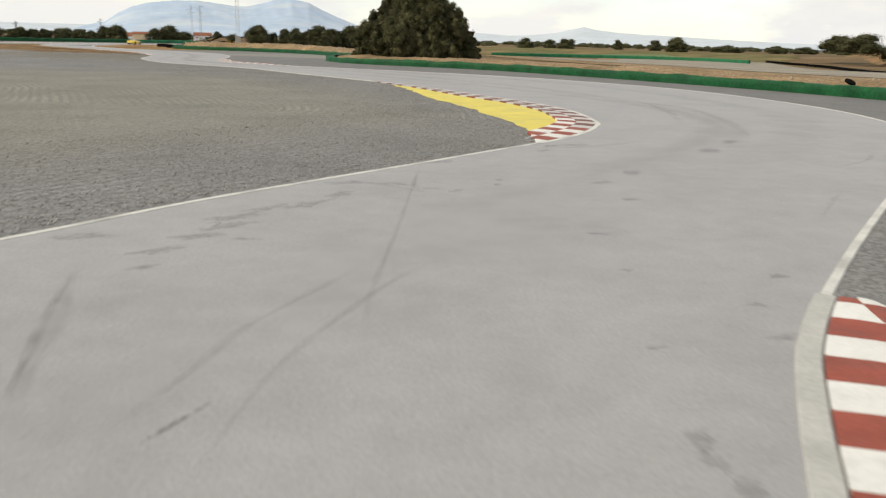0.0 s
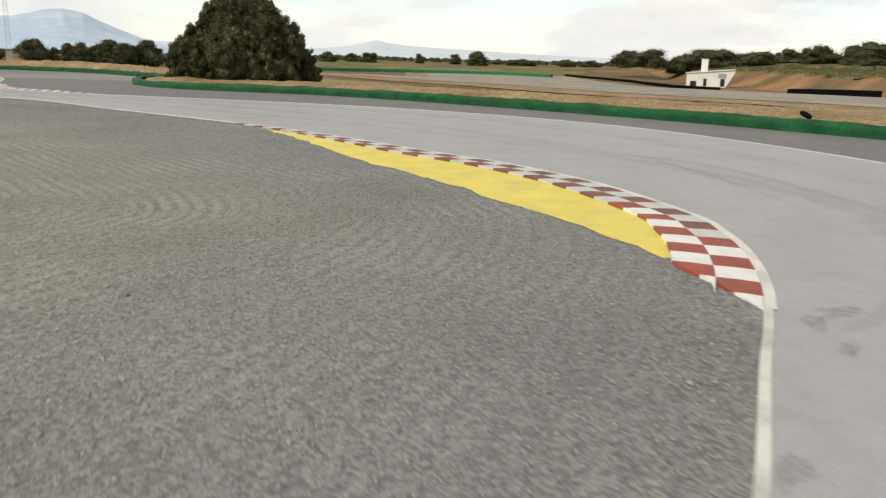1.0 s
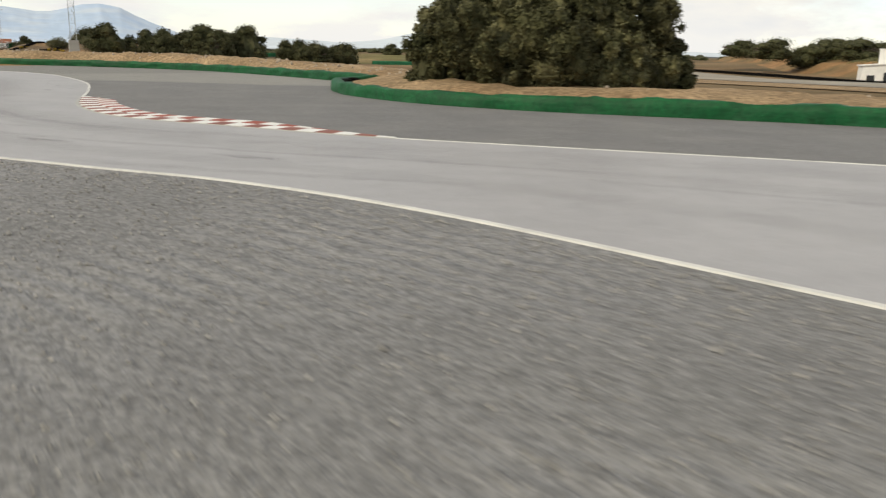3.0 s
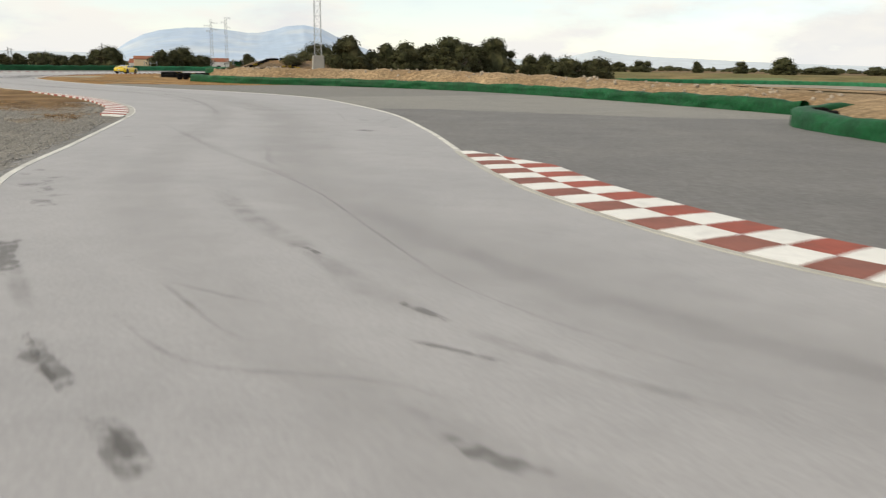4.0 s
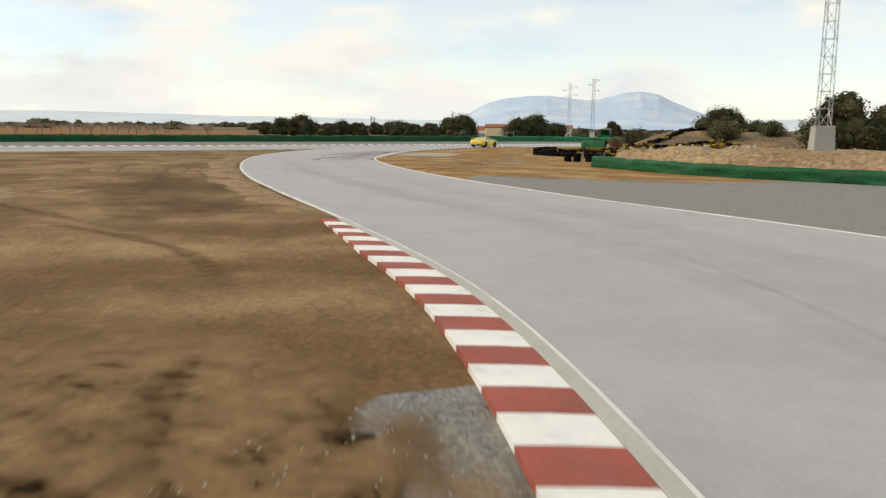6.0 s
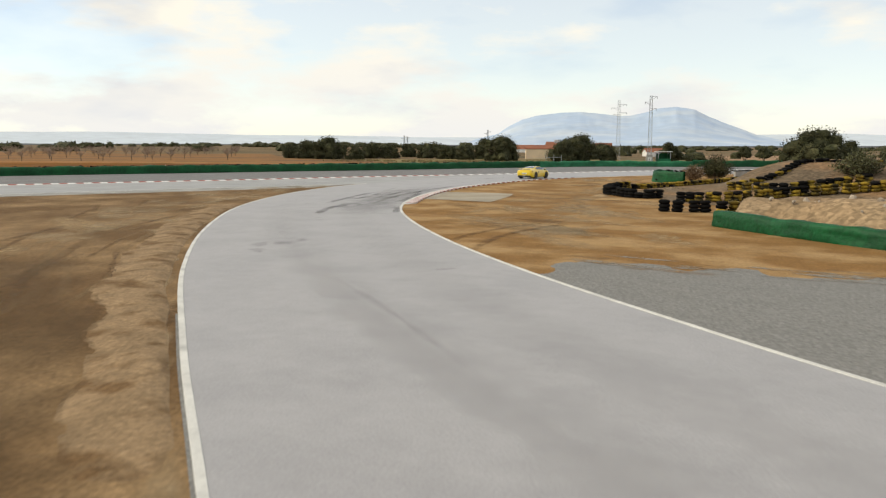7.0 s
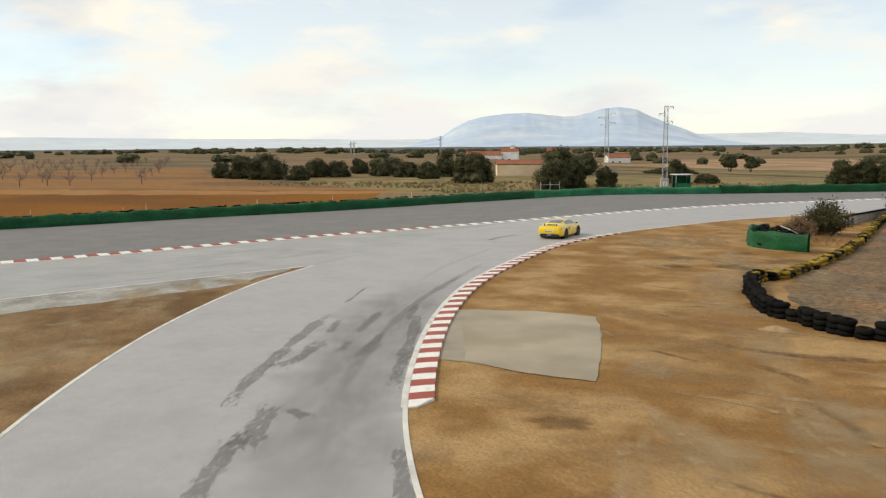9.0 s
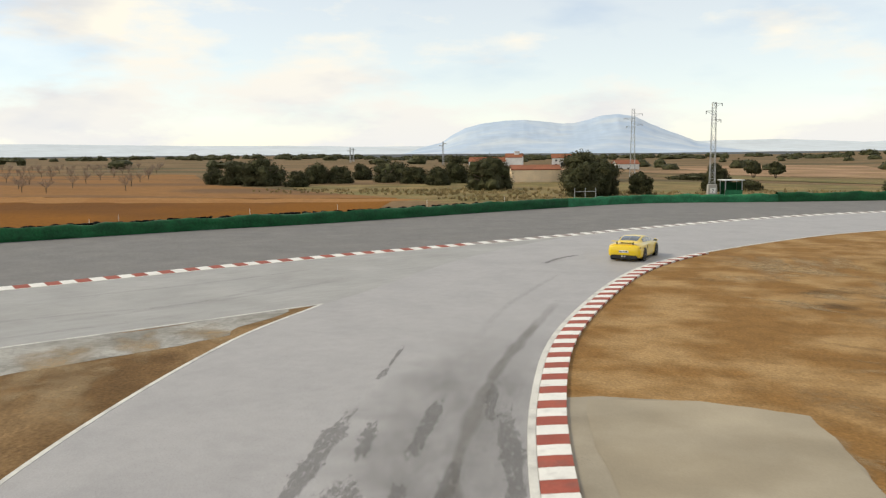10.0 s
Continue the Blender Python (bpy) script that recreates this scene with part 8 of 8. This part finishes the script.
# stations along the car from the tail: y, then half-width and height of eight points of the half-section
CAR_SECTIONS = {
    -0.94: [(0, 0.42), (0.60, 0.42), (0.70, 0.50), (0.72, 0.62), (0.68, 0.76), (0.50, 0.80), (0.30, 0.815), (0, 0.82)],
    -0.84: [(0, 0.24), (0.74, 0.24), (0.85, 0.36), (0.87, 0.60), (0.81, 0.84), (0.62, 0.895), (0.36, 0.915), (0, 0.92)],
    -0.50: [(0, 0.18), (0.80, 0.18), (0.90, 0.30), (0.915, 0.58), (0.86, 0.87), (0.69, 0.93), (0.44, 0.96), (0, 0.97)],
    -0.10: [(0, 0.15), (0.82, 0.15), (0.90, 0.28), (0.92, 0.58), (0.87, 0.885), (0.70, 0.96), (0.53, 1.03), (0, 1.05)],
    0.40: [(0, 0.14), (0.82, 0.14), (0.895, 0.26), (0.91, 0.56), (0.86, 0.87), (0.71, 0.95), (0.55, 1.15), (0, 1.18)],
    0.90: [(0, 0.14), (0.80, 0.14), (0.875, 0.24), (0.89, 0.52), (0.845, 0.84), (0.72, 0.92), (0.54, 1.225), (0, 1.255)],
    1.40: [(0, 0.14), (0.80, 0.14), (0.87, 0.24), (0.885, 0.52), (0.84, 0.83), (0.73, 0.90), (0.54, 1.235), (0, 1.268)],
    1.90: [(0, 0.14), (0.80, 0.14), (0.87, 0.24), (0.885, 0.52), (0.84, 0.82), (0.74, 0.885), (0.59, 1.12), (0, 1.165)],
    2.35: [(0, 0.14), (0.80, 0.14), (0.885, 0.26), (0.90, 0.54), (0.85, 0.82), (0.73, 0.86), (0.66, 0.92), (0, 0.955)],
    2.80: [(0, 0.15), (0.80, 0.15), (0.89, 0.28), (0.90, 0.55), (0.83, 0.80), (0.66, 0.80), (0.42, 0.81), (0, 0.82)],
    3.20: [(0, 0.17), (0.76, 0.17), (0.83, 0.28), (0.84, 0.48), (0.76, 0.68), (0.60, 0.70), (0.36, 0.71), (0, 0.715)],
    3.48: [(0, 0.24), (0.52, 0.24), (0.60, 0.32), (0.60, 0.42), (0.54, 0.52), (0.42, 0.55), (0.24, 0.56), (0, 0.565)],
}


def car_surface(y, k):
    """Half-width and height of the car's skin at station y and section place k (0 to 7)."""
    ys = sorted(CAR_SECTIONS)
    k0 = min(int(k), 6)
    f = k - k0

    def at(i):
        a, b = CAR_SECTIONS[ys[i]][k0], CAR_SECTIONS[ys[i]][k0 + 1]
        return np.array([a[0] + (b[0] - a[0]) * f, a[1] + (b[1] - a[1]) * f])

    i = max(0, min(len(ys) - 2, int(np.searchsorted(ys, y)) - 1))
    u = (y - ys[i]) / (ys[i + 1] - ys[i])
    p0, p1, p2, p3 = at(max(0, i - 1)), at(i), at(i + 1), at(min(len(ys) - 1, i + 2))
    m1, m2 = (p2 - p0) / 2, (p3 - p1) / 2
    return (2 * u ** 3 - 3 * u ** 2 + 1) * p1 + (u ** 3 - 2 * u ** 2 + u) * m1 + (-2 * u ** 3 + 3 * u ** 2) * p2 + (u ** 3 - u ** 2) * m2


def skin(bm, ys, ks, lift=0.0, sides=(1, -1), join=False):
    """A patch of the car's skin, raised by lift."""
    for s in sides:
        grid = []
        for y in ys:
            row = []
            for k in ks:
                w, z = car_surface(y, k)
                row.append(bm.verts.new((s * (w + lift * (1 if k < 6 else 0.3)), y, z + lift * (1 if k > 3.5 else 0))))
            grid.append(row)
        for r1, r2 in zip(grid, grid[1:]):
            for a, b, c, d in zip(r1, r1[1:], r2[1:], r2):
                bm.faces.new((a, b, c, d) if s > 0 else (d, c, b, a))
    if join:
        bmesh.ops.remove_doubles(bm, verts=bm.verts, dist=0.0005)


def build_car(x, y, rz):
    car = thing("sports_car", (x, y, 0.006), "bright yellow two-door sports coupe with rear wing", "car", rz=rz)
    bm = bmesh.new()
    ys = np.linspace(-0.94, 3.48, 64)
    skin(bm, ys, np.linspace(0, 7, 43), 0, join=True)
    for y_end in (-0.94, 3.48):
        ring = [v for v in bm.verts if abs(v.co.y - y_end) < 1e-4]
        ring.sort(key=lambda v: math.atan2(v.co.z - 0.6 if y_end < 0 else v.co.z - 0.4, v.co.x))
        try:
            bm.faces.new(ring)
        except ValueError:
            pass
    bmesh.ops.recalc_face_normals(bm, faces=bm.faces)
    body = part("body", bm, M_CAR, car, "glossy bright yellow body", True)

    def patch(name, ys, ks, mat, label="", lift=0.006, sides=(1, -1), parent=car):
        b = bmesh.new()
        skin(b, ys, ks, lift, sides, join=True)
        bmesh.ops.recalc_face_normals(b, faces=b.faces)
        return part(name, b, mat, parent, label, True)

    patch("rear_window", np.linspace(0.0, 0.80, 9), np.linspace(6.12, 7, 6), M_CARGLASS, "sloping tinted rear window")
    patch("windscreen", np.linspace(1.62, 2.30, 9), np.linspace(6.05, 7, 6), M_CARGLASS, "tinted windscreen")
    for s in (1, -1):
        b = bmesh.new()
        skin(b, np.linspace(0.42, 2.12, 14), np.linspace(5.08, 5.86, 5), 0.007, (s,))
        bmesh.ops.recalc_face_normals(b, faces=b.faces)
        door = part("door", (lambda q: (skin(q, np.linspace(0.95, 2.15, 8), np.linspace(2.2, 5.0, 8), 0.004, (s,)), bmesh.ops.recalc_face_normals(q, faces=q.faces), q)[-1])(bmesh.new()), M_CAR, car, "", True)
        part("side_window", b, M_CARGLASS, car, "tinted side window", True)
        b = bmesh.new()
        box(b, s * 0.885, 1.12, 0.70, 0.03, 0.16, 0.03, bevel=0.008)
        part("door_handle", b, M_CAR, door)
        # side air intake behind the door
        b = bmesh.new()
        bmesh.ops.create_uvsphere(b, u_segments=10, v_segments=6, radius=1.0, matrix=pose(s * 0.875, 0.62, 0.62) @ Matrix.Diagonal((0.03, 0.09, 0.17, 1)))
        part("air_intake", b, M_TRIM, car, "black side air intake", True)
        # lamps
        b = bmesh.new()
        bmesh.ops.create_uvsphere(b, u_segments=14, v_segments=8, radius=1.0, matrix=pose(s * 0.70, -0.80, 0.755, 0, 0, s * 28) @ Matrix.Diagonal((0.20, 0.085, 0.085, 1)))
        part("tail_light", b, M_TAIL, car, "dark red tail light", True)
        b = bmesh.new()
        bmesh.ops.create_uvsphere(b, u_segments=14, v_segments=8, radius=1.0, matrix=pose(s * 0.66, 3.06, 0.69, -25, 0, s * -20) @ Matrix.Diagonal((0.13, 0.24, 0.07, 1)))
        part("headlight", b, M_LAMP, car, "clear oval headlight", True)
        # mirrors
        b = bmesh.new()
        bmesh.ops.create_uvsphere(b, u_segments=12, v_segments=8, radius=1.0, matrix=pose(s * 0.97, 1.98, 0.955) @ Matrix.Diagonal((0.12, 0.065, 0.075, 1)))
        beam(b, (s * 0.80, 2.0, 0.885), (s * 0.93, 1.98, 0.93), 0.022, 6)
        mirror = part("wing_mirror", b, M_CAR, car, "yellow wing mirror", True)
        b = bmesh.new()
        box(b, s * 0.97, 1.91, 0.905, 0.19, 0.012, 0.1, bevel=0.004)
        part("mirror_glass", b, M_CARGLASS, mirror)
        # wing strut
        b = bmesh.new()
        box(b, s * 0.44, -0.70, 0.93, 0.035, 0.14, 0.16, bevel=0.006)
        part("wing_strut", b, M_TRIM, car, "black wing strut")
        # exhaust pipes
        b = bmesh.new()
        bmesh.ops.create_cone(b, cap_ends=True, segments=14, radius1=0.05, radius2=0.05, depth=0.2, matrix=pose(s * 0.07, -0.92, 0.30, 90, 0, 0))
        part("exhaust_pipe", b, M_STEEL, car, "steel exhaust pipe", True)
    # wing
    b = bmesh.new()
    prof = [(-0.12, 0.0), (-0.10, 0.025), (0.0, 0.035), (0.10, 0.015), (0.12, 0.0), (0.0, 0.0)]
    left_v = [b.verts.new((-0.72, -0.74 + q, 1.075 + z)) for q, z in prof]
    right_v = [b.verts.new((0.72, -0.74 + q, 1.075 + z)) for q, z in prof]
    b.faces.new(left_v)
    b.faces.new(right_v[::-1])
    for i in range(6):
        b.faces.new((left_v[i], right_v[i], right_v[(i + 1) % 6], left_v[(i + 1) % 6]))
    bmesh.ops.recalc_face_normals(b, faces=b.faces)
    part("rear_wing", b, M_CAR, car, "fixed yellow rear wing")
    # rear bumper: diffuser, plate, badge line
    b = bmesh.new()
    box(b, 0, -0.86, 0.16, 1.45, 0.2, 0.2, bevel=0.05)
    part("diffuser", b, M_TRIM, car, "black rear diffuser")
    b = bmesh.new()
    box(b, 0, -0.945, 0.50, 0.52, 0.02, 0.115, bevel=0.004)
    plate = part("number_plate", b, M_PLATE, car, "white number plate")
    b = bmesh.new()
    for i in range(7):
        box(b, -0.18 + i * 0.06, -0.957, 0.525, 0.035, 0.004, 0.065)
    part("plate_bars", b, M_TRIM, plate)
    b = bmesh.new()
    box(b, -0.24, -0.957, 0.50, 0.04, 0.004, 0.115)
    part("plate_band", b, material("blue_plate_band", (0.02, 0.08, 0.45), 0.4, fine=0.02), plate)
    b = bmesh.new()
    box(b, 0, -0.925, 0.70, 0.48, 0.012, 0.022)
    part("badge", b, M_TRIM, car, "dark badge strip")
    b = bmesh.new()
    box(b, 0, 3.36, 0.12, 1.2, 0.16, 0.14, bevel=0.04)
    part("front_lip", b, M_TRIM, car, "black front lip")
    b = bmesh.new()
    for s in (-1, 1):
        for i in range(4):
            box(b, s * 0.55 * 0, -0.55 + i * 0.06, 0.975, 0.6, 0.02, 0.012)
    part("engine_vents", b, M_TRIM, car, "black engine cover vents")
    # wheels
    for s in (1, -1):
        for wy, r, w in ((0.0, 0.345, 0.29), (2.484, 0.335, 0.245)):
            # Black disc on the closed body imitates the shade inside the arch.
            b = bmesh.new()
            bmesh.ops.create_cone(b, cap_ends=True, segments=30, radius1=r + 0.035, radius2=r + 0.035, depth=0.02, matrix=pose(s * 0.912, wy, r + 0.01, 0, 90, 0))
            wheel = part("wheel_arch", b, M_TRIM, car, "flat black disc standing in for the shaded wheel arch")
            b = bmesh.new()
            cx = s * (0.925 - w / 2)
            seg = 30
            loops = []
            for px, pr in ((-w / 2, 0.72), (-w / 2 + 0.01, 0.93), (-w / 2 + 0.045, 1.0), (w / 2 - 0.045, 1.0), (w / 2 - 0.008, 0.93), (w / 2 + 0.004, 0.74)):
                loops.append([b.verts.new((cx + s * px, wy + r * pr * math.cos(2 * math.pi * i / seg), r + r * pr * math.sin(2 * math.pi * i / seg))) for i in range(seg)])
            for l1, l2 in zip(loops, loops[1:]):
                for i in range(seg):
                    b.faces.new((l1[i], l1[(i + 1) % seg], l2[(i + 1) % seg], l2[i]))
            bmesh.ops.recalc_face_normals(b, faces=b.faces)
            wh = part("wheel", b, M_RUBBER, car, "low-profile black tyre", True)
            b = bmesh.new()
            for i in range(10):
                a = 2 * math.pi * i / 10
                beam(b, (s * 0.922, wy + 0.04 * math.cos(a), r + 0.04 * math.sin(a)), (s * 0.926, wy + r * 0.73 * math.cos(a + 0.1), r + r * 0.73 * math.sin(a + 0.1)), 0.016, 5)
            bmesh.ops.create_cone(b, cap_ends=True, segments=14, radius1=0.05, radius2=0.045, depth=0.03, matrix=pose(s * 0.922, wy, r, 0, 90, 0))
            ringv = [[b.verts.new((s * px, wy + r * pr * math.cos(2 * math.pi * i / seg), r + r * pr * math.sin(2 * math.pi * i / seg))) for i in range(seg)] for px, pr in ((0.93, 0.76), (0.934, 0.72), (0.90, 0.69))]
            for l1, l2 in zip(ringv, ringv[1:]):
                for i in range(seg):
                    b.faces.new((l1[i], l1[(i + 1) % seg], l2[(i + 1) % seg], l2[i]))
            part("rim", b, M_RIM, wh, "dark spoked alloy rim")
            b = bmesh.new()
            bmesh.ops.create_cone(b, cap_ends=True, segments=24, radius1=r * 0.56, radius2=r * 0.56, depth=0.02, matrix=pose(s * 0.895, wy, r, 0, 90, 0))
            part("brake_disc", b, M_STEEL, wh, "steel brake disc")
    return car


build_car(-78.9, 208.6, -6.5)
